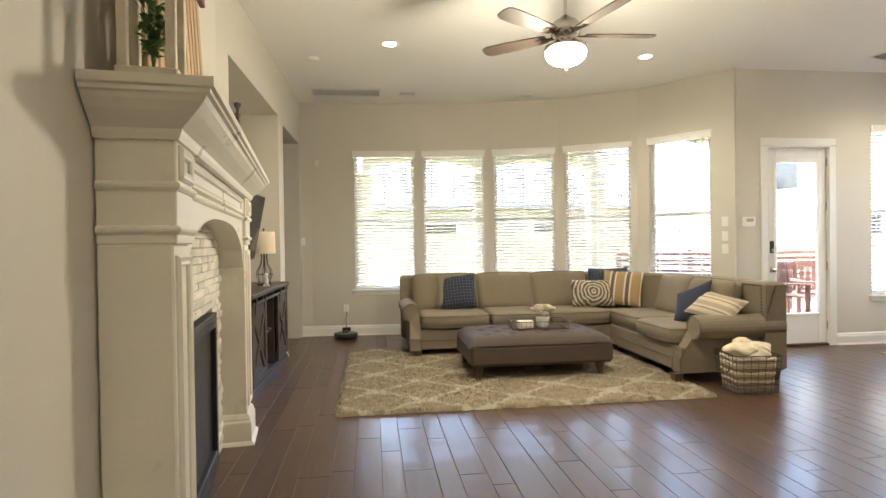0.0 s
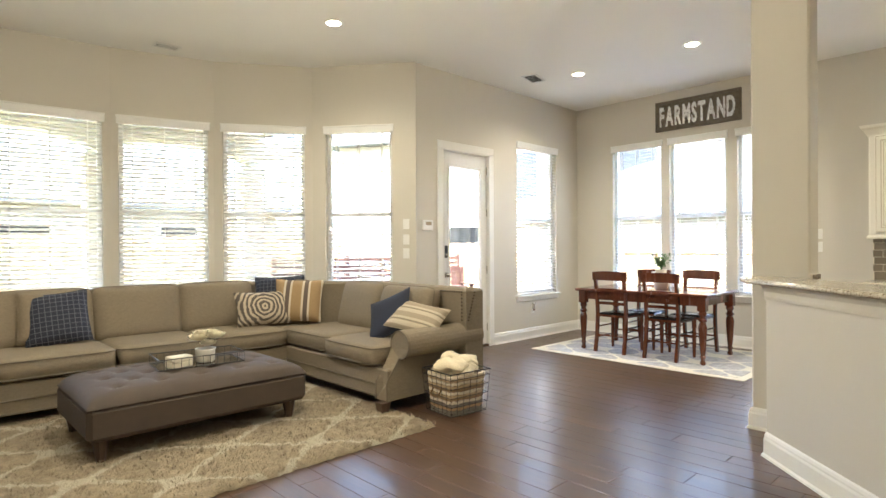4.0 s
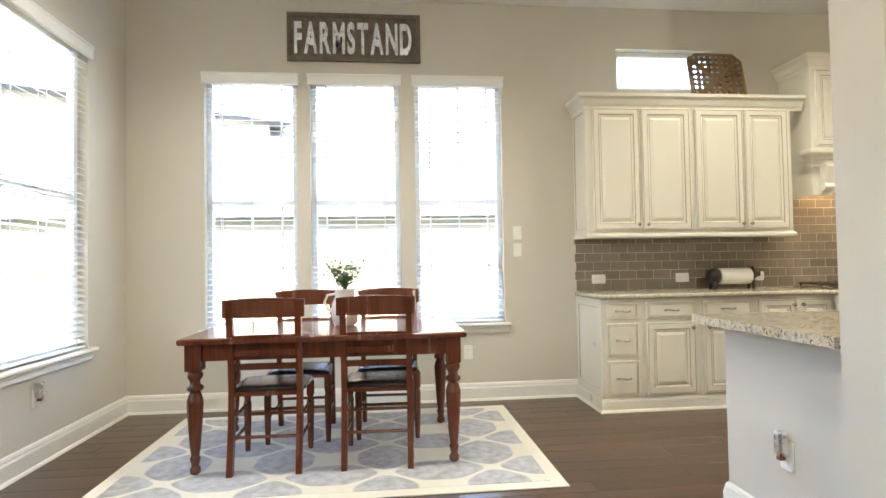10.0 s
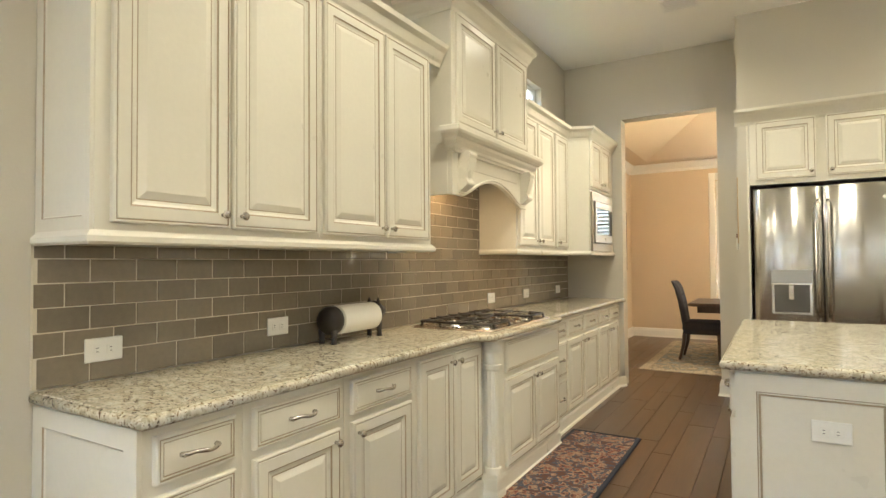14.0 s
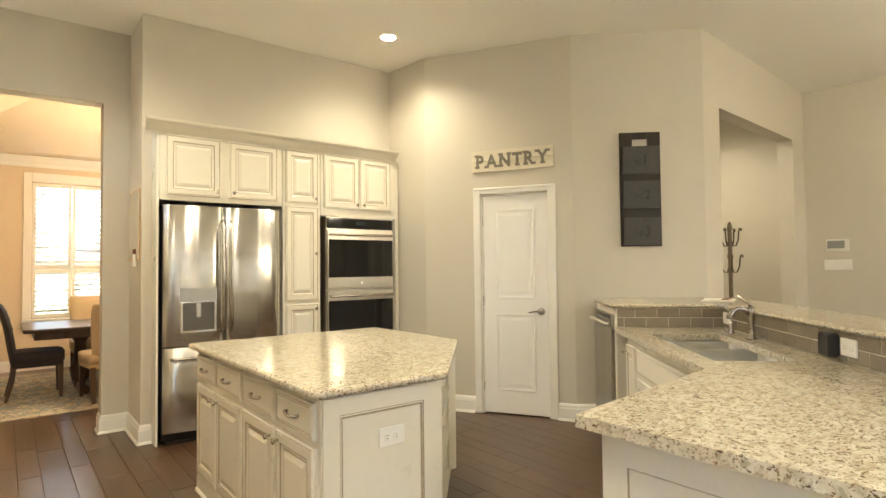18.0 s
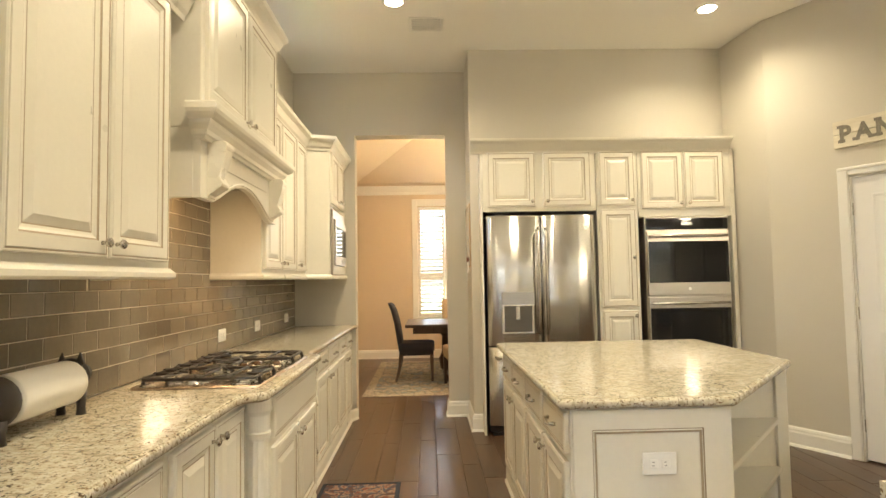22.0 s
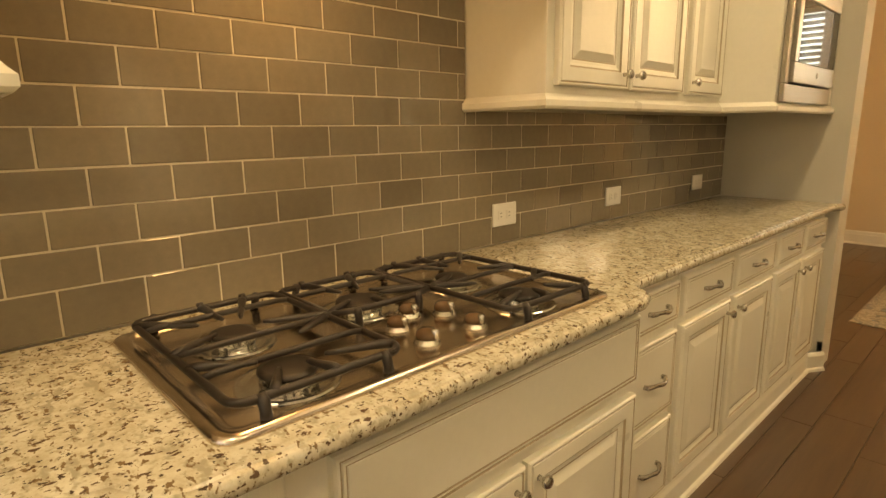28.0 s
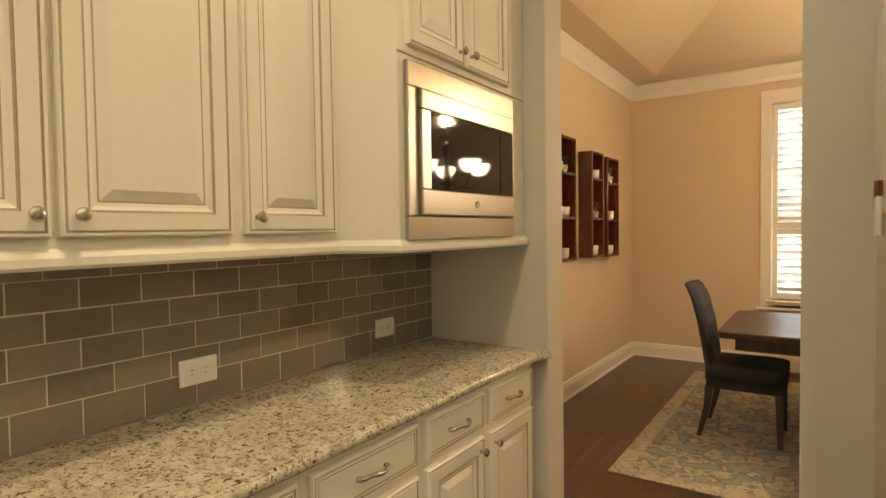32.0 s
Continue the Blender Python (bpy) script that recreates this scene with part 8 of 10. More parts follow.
# nailheads on the ends of the back
bm = bmesh.new()
pts = [(3.559, 4.185, 0.0)]
def studs(p, q, step=0.028):
    p, q = Vector(p), Vector(q)
    k = int((q - p).length / step)
    return [p.lerp(q, i / k) for i in range(k + 1)]
for p in studs((3.553, 4.24, 0.66), (3.553, 4.24, 0.88)) + studs((3.553, 4.24, 0.905), (3.553, 4.50, 0.905)) + studs((3.58, 4.186, 0.66), (3.66, 4.186, 0.90)) + studs((0.268, 6.76, 0.62), (0.268, 6.76, 0.90)):
    lathe(bm, [(0.009, -0.006), (0.009, 0.0), (0.005, 0.004)], 6, Matrix.Translation(p) @ Matrix.Rotation(radians(-90), 4, "Y"))
part("nailhead_trim", bm, BRONZE, sofa, "dark bronze nailheads")
tagged(bpy.data.objects["nailhead_trim"], "dark bronze nailheads", kind="stuff")


def pillow(label, mat, x, y, z, w, hh, rx, rz, roll=0, th=0.15, welt=None):
    m = pose(x, y, z, rx, 0, rz) @ Matrix.Rotation(radians(roll), 4, "Z")
    ob = thing("throw_pillow", label, "pillow", m, "throw pillows on the sofa")
    p = part("cover", cushion(w, hh, th, 0.004, 12, 0.07, power=2.6), mat, ob, smooth=True)
    piping(w, hh, 0.0, p, welt or mat, Matrix(), 0.005, 0.07)


pillow("navy plaid throw pillow on the sofa", PLAID, 0.98, 6.43, 0.72, 0.46, 0.46, 66, -12, 6)
pillow("navy throw pillow with a tan back behind the plaid one", SOFA, 0.93, 6.50, 0.73, 0.44, 0.44, 68, 5, -3)
pillow("navy plaid throw pillow in the corner of the sofa", PLAID, 2.98, 6.42, 0.79, 0.52, 0.42, 72, -35, 2)
pillow("cream and brown swirl-patterned lumbar pillow", RINGED, 2.72, 6.28, 0.68, 0.55, 0.36, 66, -8, 0)
pillow("brown and gold striped throw pillow", STRIPED, 3.08, 6.20, 0.74, 0.50, 0.46, 70, -38, -2)
pillow("navy throw pillow at the end of the sofa", NAVY, 3.17, 4.76, 0.69, 0.44, 0.44, 56, -84, 28, th=0.12)
pillow("cream banded lumbar pillow at the end of the sofa", BANDED, 3.24, 4.47, 0.69, 0.50, 0.32, 42, -60, -14, th=0.12)

# ---- ottoman ----
ott = thing("ottoman", "brown tufted fabric ottoman on dark tapered feet", "ottoman", pose(1.535, 5.05, 0))
OX, OY = 0.715, 0.45
bm = bmesh.new()
box(bm, (-OX, -OY, 0.155), (OX, OY, 0.36), 0.03)
part("body", bm, VELVET, ott)
bm = bmesh.new()
nx, ny = 60, 38
g = []
tufts = [(-0.52 + 0.26 * i + (0.13 if j % 2 else 0), -0.28 + 0.14 * j) for j in range(5) for i in range(5 if j % 2 == 0 else 4)]
for j in range(ny + 1):
    r = []
    for i in range(nx + 1):
        u, v = 2 * i / nx - 1, 2 * j / ny - 1
        x, y = u * OX, v * OY
        f = max(0.0, (1 - abs(u) ** 8) * (1 - abs(v) ** 8)) ** 0.5
        zz = 0.355 + 0.095 * f
        for tx, ty in tufts:
            zz -= 0.028 * math.exp(-((x - tx) ** 2 + (y - ty) ** 2) / 0.0012) * f
        a = abs(((x + 0.52) / 0.26 + (y + 0.28) / 0.28) % 1 - 0.5)
        b = abs(((x + 0.52) / 0.26 - (y + 0.28) / 0.28) % 1 - 0.5)
        if abs(x) < 0.6 and abs(y) < 0.34:
            zz -= 0.006 * (max(0, a - 0.40) + max(0, b - 0.40)) * 10 * f
        r.append(bm.verts.new((x, y, zz)))
    g.append(r)
for j in range(ny):
    for i in range(nx):
        bm.faces.new([g[j][i], g[j][i + 1], g[j + 1][i + 1], g[j + 1][i]])
part("tufted_top", bm, VELVET, ott, smooth=True)
bm = bmesh.new()
lathe(bm, [(0.011, 0), (0.01, 0.004), (0.004, 0.007)], 10)
first = part("button", bm, VELVET, ott)
first.matrix_basis = pose(*tufts[0], 0.424)
for t in tufts[1:]:
    again(first, ott, pose(*t, 0.424))
for x in (-0.63, 0.60):
    for y in (-0.38, 0.38):
        bm = bmesh.new()
        lathe(bm, [(0.022, 0), (0.03, 0.05), (0.045, 0.13), (0.05, 0.156)], 8, pose(x, y, 0, 0, 0, 22.5))
        part("foot", bm, DARKWOOD, ott)
tray = thing("wire_tray", "black wire tray with a glass bottom on the ottoman", "tray", pose(1.62, 5.08, 0.452, 0, 0, -6))
bm = bmesh.new()
for z in (0.004, 0.075):
    tube(bm, [(-0.29, -0.16, z), (0.29, -0.16, z), (0.29, 0.16, z), (-0.29, 0.16, z), (-0.29, -0.16, z)], 0.004, 6)
part("rim", bm, BLACK, tray)
bm = bmesh.new()
for k in range(13):
    x = -0.29 + 0.58 * k / 12
    for y in (-0.16, 0.16):
        rod(bm, (x, y, 0.004), (x, y, 0.075), 0.0015, seg=5)
for k in range(7):
    y = -0.16 + 0.32 * k / 6
    for x in (-0.29, 0.29):
        rod(bm, (x, y, 0.004), (x, y, 0.075), 0.0015, seg=5)
part("wire_mesh", bm, BLACK, tray)
bm = bmesh.new()
box(bm, (-0.285, -0.155, 0.0), (0.285, 0.155, 0.004))
part("bottom", bm, CLEAR, tray, "clear glass bottom")
ob = thing("book_stack", "two small cream books stacked in the tray", "books", pose(1.47, 5.02, 0.457, 0, 0, 8))
for k in range(2):
    bm = bmesh.new()
    box(bm, (-0.075, -0.05, 0.038 * k), (0.075, 0.05, 0.038 * k + 0.037), 0.003)
    part("book", bm, CREAMWOOD, ob)
ob = thing("flower_pot", "white roses in a round white pot in the tray", "flowers", pose(1.67, 5.06, 0.457))
bm = bmesh.new()
lathe(bm, [(0.055, 0), (0.068, 0.01), (0.07, 0.09), (0.075, 0.10), (0.066, 0.10), (0.06, 0.02)], 24)
part("pot", bm, CERAMIC, ob, smooth=True)
for k, (x, y, z, r) in enumerate(((-0.06, -0.02, 0.17, 0.075), (0.06, -0.03, 0.175, 0.075), (0.0, 0.06, 0.17, 0.07), (0.0, -0.05, 0.13, 0.06), (-0.03, 0.0, 0.20, 0.06), (0.05, 0.03, 0.195, 0.06))):
    bm = bmesh.new()
    rnd = random.Random(k)
    for layer in range(5):
        q = r * (1 - layer * 0.17)
        for i in range(6):
            a = i * 1.047 + layer * 0.5 + rnd.uniform(-0.2, 0.2)
            mm = Matrix.Translation((x, y, z)) @ Matrix.Rotation(a, 4, "Z") @ Matrix.Rotation(radians(62 - layer * 17), 4, "Y")
            pts = []
            for jj in range(4):
                w = [0.25, 0.62, 0.6, 0.2][jj] * q
                zz = q * 1.05 * jj / 3
                bend = 0.16 * q * math.sin(jj)
                pts.append([mm @ Vector((bend, -w, zz)), mm @ Vector((bend + 0.12 * q, 0, zz * 1.05)), mm @ Vector((bend, w, zz))])
            loft(bm, pts, closed=False)
    part("rose", bm, PETAL, ob, "creamy white rose", True)

# ---- basket with a fleece ----
WOOL = plain("cream_wool", (0.78, 0.69, 0.50), 0.95, vary=0.12, scale=12.0, fine=90.0, bump=0.9, bump_dist=0.012)
ob = thing("wire_basket", "square wire basket woven with rag strips beside the sofa", "basket", pose(3.22, 3.98, 0, 0, 0, -6))
R0, R1, BH = (0.165, 0.145), (0.19, 0.17), 0.33
def bask(z, off=0.0):
    t = z / BH
    return R0[0] + (R1[0] - R0[0]) * t + off, R0[1] + (R1[1] - R0[1]) * t + off
rag = [BASKET, GREYROPE, BASKET_DARK, BASKET, TANCLOTH]
rnd = random.Random(21)
for k in range(13):
    z = 0.012 + 0.024 * k
    a, b = bask(z, -0.004)
    bm = bmesh.new()
    pts = []
    for i in range(49):
        t = i / 48 * 2 * math.pi
        c, s = math.cos(t), math.sin(t)
        e = 0.35
        pts.append((a * abs(c) ** e * (1 if c > 0 else -1), b * abs(s) ** e * (1 if s > 0 else -1), z + 0.004 * math.sin(i * 1.7 + k)))
    tube(bm, pts, 0.012, 7, radii=[0.0125 + rnd.uniform(-0.003, 0.002) for _ in pts])
    part("weave_band", bm, [GREYROPE, GREYROPE, BASKET, GREYROPE, FABRICW, BASKET, TANCLOTH, FABRICW, BASKET, TANCLOTH, FABRICW, TANCLOTH, FABRICW][k], ob, smooth=True)
bm = bmesh.new()
for z in (0.01, 0.08, 0.15, 0.22, 0.29, 0.335):
    a, b = bask(z, 0.011)
    tube(bm, [(-a, -b, z), (a, -b, z), (a, b, z), (-a, b, z), (-a, -b, z)], 0.0025 if z < 0.3 else 0.005, 6)
part("wire_ring", bm, BLACK, ob)
bm = bmesh.new()
for k in range(7):
    f = -1 + k / 3
    for sx, sy in ((1, 0), (0, 1)):
        for e in (-1, 1):
            (a0, b0), (a1, b1) = bask(0.005, 0.011), bask(0.335, 0.011)
            p = (e * a0, f * b0, 0.005) if sx else (f * a0, e * b0, 0.005)
            q = (e * a1, f * b1, 0.335) if sx else (f * a1, e * b1, 0.335)
            rod(bm, p, q, 0.002, seg=5)
part("wire_mesh", bm, BLACK, ob)
bm = bmesh.new()
for e in (-1, 1):
    tube(bm, [(e * 0.19, -0.05, 0.2), (e * 0.215, -0.05, 0.16), (e * 0.218, 0.0, 0.145), (e * 0.215, 0.05, 0.16), (e * 0.19, 0.05, 0.2)], 0.006, 6)
part("handle", bm, BASKET_DARK, ob)
ob = thing("fleece", "cream woolly fleece throw stuffed into the basket", "throw", pose(3.22, 3.98, 0.335, 0, 0, -6))
bm = bmesh.new()
rnd = random.Random(4)
def fleece_blob(cx, cy, cz, rx, ry, rz, seed):
    r2 = random.Random(seed)
    ph = [r2.uniform(0, 6.28) for _ in range(6)]
    rings = []
    for j in range(15):
        v = math.pi * (0.03 + 0.94 * j / 14)
        ring = []
        for i in range(28):
            u = 2 * math.pi * i / 28
            k = 1 + 0.12 * math.sin(3 * u + ph[0]) * math.sin(2 * v + ph[1]) + 0.08 * math.sin(5 * u + ph[2] + 3 * v) + r2.uniform(-0.045, 0.045)
            ring.append(Vector((cx + rx * k * math.sin(v) * math.cos(u), cy + ry * k * math.sin(v) * math.sin(u), cz - rz * k * math.cos(v))))
        rings.append(ring)
    loft(bm, rings)
fleece_blob(0, 0, -0.02, 0.185, 0.165, 0.075, 1)
fleece_blob(-0.08, -0.03, 0.035, 0.14, 0.13, 0.055, 2)
fleece_blob(0.09, 0.02, 0.04, 0.12, 0.12, 0.05, 3)
fleece_blob(-0.01, 0.07, 0.075, 0.08, 0.07, 0.045, 5)
part("wool", bm, WOOL, ob, smooth=True)

# ---- ceiling fan ----
fan = thing("ceiling_fan", "nickel ceiling fan with five dark blades and a lit bowl", "ceiling fan", pose(1.36, 3.40, 0))
bm = bmesh.new()
lathe(bm, [(0.075, CEILING), (0.075, CEILING - 0.03), (0.04, CEILING - 0.07), (0.016, CEILING - 0.08)], 24)
part("canopy", bm, CHROME, fan, smooth=True)
bm = bmesh.new()
rod(bm, (0, 0, 3.02), (0, 0, CEILING - 0.07), 0.013, seg=12)
part("downrod", bm, CHROME, fan)
bm = bmesh.new()
lathe(bm, [(0.02, 3.03), (0.05, 3.0), (0.085, 2.985), (0.105, 2.96), (0.112, 2.92), (0.105, 2.88), (0.085, 2.865), (0.06, 2.84), (0.10, 2.815), (0.155, 2.80), (0.16, 2.785), (0.11, 2.775)], 32)
part("motor_housing", bm, CHROME, fan, smooth=True)
FANWOOD = wood("fan_blade_wood", (0.03, 0.022, 0.016), (0.07, 0.05, 0.036), 0.55, "x")
bm = bmesh.new()
loft(bm, [[Vector((x, s * w, z)) for s, z in ((-1, -0.004), (1, -0.004), (1, 0.004), (-1, 0.004))] for x, w in ((0.15, 0.045), (0.20, 0.055), (0.50, 0.07), (0.64, 0.068), (0.675, 0.05), (0.685, 0.02))])
first = part("blade", bm, FANWOOD, fan, "dark brown wooden blade")
bm = bmesh.new()
box(bm, (0.09, -0.02, -0.012), (0.24, 0.02, -0.005), 0.003)
arm0 = part("blade_iron", bm, BRONZE, first)
for k in range(5):
    m = pose(0, 0, 2.885, 0, 0, -3 + 72 * k) @ Matrix.Rotation(radians(11), 4, "X")
    if k == 0:
        first.matrix_basis = m
    else:
        o = again(first, fan, m)
        again(arm0, o, Matrix())
bm = bmesh.new()
lathe(bm, [(0.135, 2.78), (0.15, 2.765), (0.152, 2.745), (0.14, 2.715), (0.11, 2.685), (0.06, 2.665), (0.02, 2.66)], 32)
part("glass_bowl", bm, BULB, fan, "lit frosted glass bowl", True)
bm = bmesh.new()
lathe(bm, [(0.022, 2.662), (0.022, 2.655), (0.012, 2.645), (0.013, 2.635), (0.004, 2.625)], 14)
part("finial", bm, CHROME, fan, smooth=True)
lamp = bpy.data.lights.new("fan_light", "POINT")
lamp.energy, lamp.shadow_soft_size, lamp.color = LAMP_POWER * 1.2, 0.12, (1.0, 0.83, 0.60)
new("fan_lamp", lamp).matrix_world = pose(1.36, 3.40, 2.55)

# ---- dining corner ----
ob = thing("dining_rug", "grey trellis rug with a cream border under the dining table", "rug", pose(6.65, 3.94, 0))
bm = bmesh.new()
slab(bm, [(-0.84, -1.25), (0.84, -1.25), (0.84, 1.25), (-0.84, 1.25)], 0.001, 0.008, 0.002)
part("border", bm, RUGEDGE, ob, "cream border")
bm = bmesh.new()
slab(bm, [(-0.76, -1.17), (0.76, -1.17), (0.76, 1.17), (-0.76, 1.17)], 0.007, 0.011, 0.001)
part("field", bm, TRELLIS, ob)
table = thing("dining_table", "red-brown cherry dining table with turned legs", "table", pose(6.66, 3.975, 0.011))
TX, TYY, TZ = 0.48, 0.808, 0.765
bm = bmesh.new()
slab(bm, [(-TX, -TYY), (TX, -TYY), (TX, TYY), (-TX, TYY)], TZ - 0.035, TZ, 0.008)
part("tabletop", bm, CHERRY, table)
for a, b in (((-TX + 0.07, -TYY + 0.07), (-TX + 0.09, TYY - 0.07)), ((TX - 0.09, -TYY + 0.07), (TX - 0.07, TYY - 0.07)), ((-TX + 0.07, -TYY + 0.07), (TX - 0.07, -TYY + 0.09)), ((-TX + 0.07, TYY - 0.09), (TX - 0.07, TYY - 0.07))):
    bm = bmesh.new()
    box(bm, (*a, TZ - 0.135), (*b, TZ - 0.036), 0.003)
    part("apron", bm, CHERRY, table)
for x in (-TX + 0.075, TX - 0.075):
    for y in (-TYY + 0.075, TYY - 0.075):
        bm = bmesh.new()
        box(bm, (-0.045, -0.045, TZ - 0.185), (0.045, 0.045, TZ - 0.036), 0.004)
        lathe(bm, [(0.018, 0.0), (0.028, 0.01), (0.03, 0.03), (0.02, 0.05), (0.026, 0.075), (0.03, 0.09), (0.022, 0.105), (0.03, 0.16), (0.042, 0.34), (0.045, 0.41), (0.034, 0.45), (0.028, 0.46), (0.044, 0.475), (0.046, 0.49), (0.03, 0.505), (0.028, 0.52), (0.042, 0.545), (0.044, 0.56), (0.032, 0.58)], 20)
        part("leg", bm, CHERRY, table, smooth=False).matrix_basis = Matrix.Translation((x, y, 0))


def dining_chair(m):
    ob = thing("dining_chair", "red-brown ladder-back wooden dining chair with a black seat", "chair", m, "chairs round the dining table")
    w = 0.20
    for e in (-1, 1):
        bm = bmesh.new()
        loft(bm, [[Vector((e * (w - 0.012) + sx * 0.017, y + sy * 0.02, z)) for sx, sy in ((-1, -1), (1, -1), (1, 1), (-1, 1))] for y, z in ((0.25, 0.0), (0.205, 0.25), (0.19, 0.46), (0.205, 0.66), (0.245, 0.90), (0.255, 0.965))])
        part("back_post", bm, CHERRY, ob)
        bm = bmesh.new()
        lathe(bm, [(0.015, 0.0), (0.018, 0.05), (0.022, 0.2), (0.024, 0.30), (0.018, 0.325), (0.025, 0.345), (0.025, 0.43)], 14, Matrix.Translation((e * (w - 0.005), -0.185, 0)))
        part("front_leg", bm, CHERRY, ob, smooth=False)
        for z in (0.17, 0.30):
            bm = bmesh.new()
            rod(bm, (e * (w - 0.008), -0.18, z), (e * (w - 0.012), 0.215 - z * 0.1, z), 0.010)
            part("stretcher", bm, CHERRY, ob)
    bm = bmesh.new()
    rod(bm, (-w, -0.185, 0.23), (w, -0.185, 0.23), 0.010)
    part("stretcher", bm, CHERRY, ob)
    bm = bmesh.new()
    rod(bm, (-w, 0.21, 0.2), (w, 0.21, 0.2), 0.010)
    part("stretcher", bm, CHERRY, ob)
    for z0, z1, y, k in ((0.875, 0.975, 0.245, 1), (0.735, 0.775, 0.222, 0), (0.655, 0.69, 0.208, 0), (0.575, 0.61, 0.198, 0)):
        bm = bmesh.new()
        n = 10
        rings = []
        for i in range(n + 1):
            u = 2 * i / n - 1
            x, bow = u * (w + (0.025 if k else -0.03)), 0.022 * (1 - u * u)
            rise = 0.012 * (1 - u * u) * (1 if k else 0.4)
            rings.append([Vector((x, y + bow - 0.009, z0 + (0 if k else rise))), Vector((x, y + bow + 0.009, z0 + (0 if k else rise))), Vector((x, y + bow + 0.011, z1 + rise)), Vector((x, y + bow - 0.007, z1 + rise))])
        loft(bm, rings)
        part("crest_rail" if k else "back_slat", bm, CHERRY, ob)
    bm = bmesh.new()
    slab(bm, [(-0.215, -0.21), (0.215, -0.21), (0.195, 0.20), (-0.195, 0.20)], 0.425, 0.452, 0.008)
    part("seat_frame", bm, CHERRY, ob)
    part("seat", cushion(0.40, 0.39, 0.035, 0.006, 10, m=Matrix.Translation((0, -0.012, 0.458))), LEATHER, ob, "black leather seat", True)
    return ob


chair = dining_chair(pose(6.44, 4.315, 0.011, 0, 0, 90))
copy_thing(chair, pose(6.44, 3.68, 0.011, 0, 0, 88))
copy_thing(chair, pose(6.92, 4.215, 0.011, 0, 0, -90))
copy_thing(chair, pose(6.92, 3.62, 0.011, 0, 0, -92))
ob = thing("pitcher", "white ceramic pitcher with a green plant on the dining table", "pitcher", pose(6.69, 3.90, 0.776) @ Matrix.Diagonal((1.25, 1.25, 1.3, 1)))
bm = bmesh.new()
lathe(bm, [(0.045, 0), (0.06, 0.01), (0.072, 0.06), (0.068, 0.11), (0.05, 0.15), (0.052, 0.175), (0.06, 0.185), (0.052, 0.183), (0.045, 0.15), (0.06, 0.06), (0.04, 0.02)], 28)
part("body", bm, CERAMIC, ob, smooth=True)
bm = bmesh.new()
tube(bm, [(0.0, 0.05, 0.16), (0, 0.09, 0.155), (0, 0.105, 0.12), (0, 0.09, 0.085), (0, 0.068, 0.075)], 0.007, 8)
part("handle", bm, CERAMIC, ob, smooth=True)
bm = bmesh.new()
sprigs(bm, 42, 0.12, 0.16, 0.03, 9, 0.17)
part("plant", bm, LEAF, ob, "bushy green leaves")
sign = thing("wall_sign", "wooden framed sign with galvanised letters above the dining windows", "sign", east(EAST, 4.43, 2.90))
SW, SH = 1.12, 0.41
for k in range(3):
    bm = bmesh.new()
    box(bm, (0.03, -0.018, 0.03 + k * (SH - 0.06) / 3 + 0.001), (SW - 0.03, -0.002, 0.03 + (k + 1) * (SH - 0.06) / 3 - 0.001), 0.002)
    part("board", bm, SIGNWOOD, sign)
for a, b in (((0, -0.035, 0), (SW, -0.002, 0.035)), ((0, -0.035, SH - 0.035), (SW, -0.002, SH)), ((0, -0.035, 0.035), (0.035, -0.002, SH - 0.035)), ((SW - 0.035, -0.035, 0.035), (SW, -0.002, SH - 0.035))):
    bm = bmesh.new()
    box(bm, a, b, 0.003)
    part("frame", bm, SIGNWOOD, sign)
lettering("FARMSTAND", 0.36, ZINC, sign, Matrix.Translation((0.06, -0.024, 0.075)) @ Matrix.Diagonal((0.955 / text_width("FARMSTAND", 0.36), 1, 1, 1)), 0.014, bold=0.032)


# ---- formal dining room ----
ob = thing("oriental_rug", "worn beige and blue oriental rug under the formal dining table", "rug", pose(5.45, -5.55, 0))
bm = bmesh.new()
slab(bm, [(-1.72, -1.35), (1.72, -1.35), (1.72, 1.35), (-1.72, 1.35)], 0.001, 0.009, 0.003)
part("field", bm, DRUG, ob)
bm = bmesh.new()
sweep(bm, [(-1.72, -1.35, 0.001), (1.72, -1.35, 0.001), (1.72, 1.35, 0.001), (-1.72, 1.35, 0.001)], [(-0.10, 0.007), (0.003, 0.0), (0.005, 0.006), (-0.01, 0.0105), (-0.10, 0.0095)], closed=True)
part("border", bm, carpet("faded_rug_border", [(0.50, 0.43, 0.33), (0.58, 0.52, 0.42), (0.40, 0.36, 0.29), (0.55, 0.48, 0.37), (0.34, 0.32, 0.28)], 16.0), ob, "pale patterned border")
ob = thing("formal_table", "dark brown wooden dining table in the formal dining room", "table", pose(5.70, -5.40, 0.01))
bm = bmesh.new()
slab(bm, [(-1.0, -0.55), (0.97, -0.55), (1.0, -0.52), (1.0, 0.52), (0.97, 0.55), (-1.0, 0.55)], 0.715, 0.755, 0.008)
part("tabletop", bm, DARKWOOD, ob)
bm = bmesh.new()
for a, b in (((-0.85, -0.45), (0.9, -0.42)), ((-0.85, 0.42), (0.9, 0.45)), ((0.87, -0.42), (0.9, 0.42))):
    box(bm, (*a, 0.63), (*b, 0.714), 0.003)
part("apron", bm, DARKWOOD, ob)
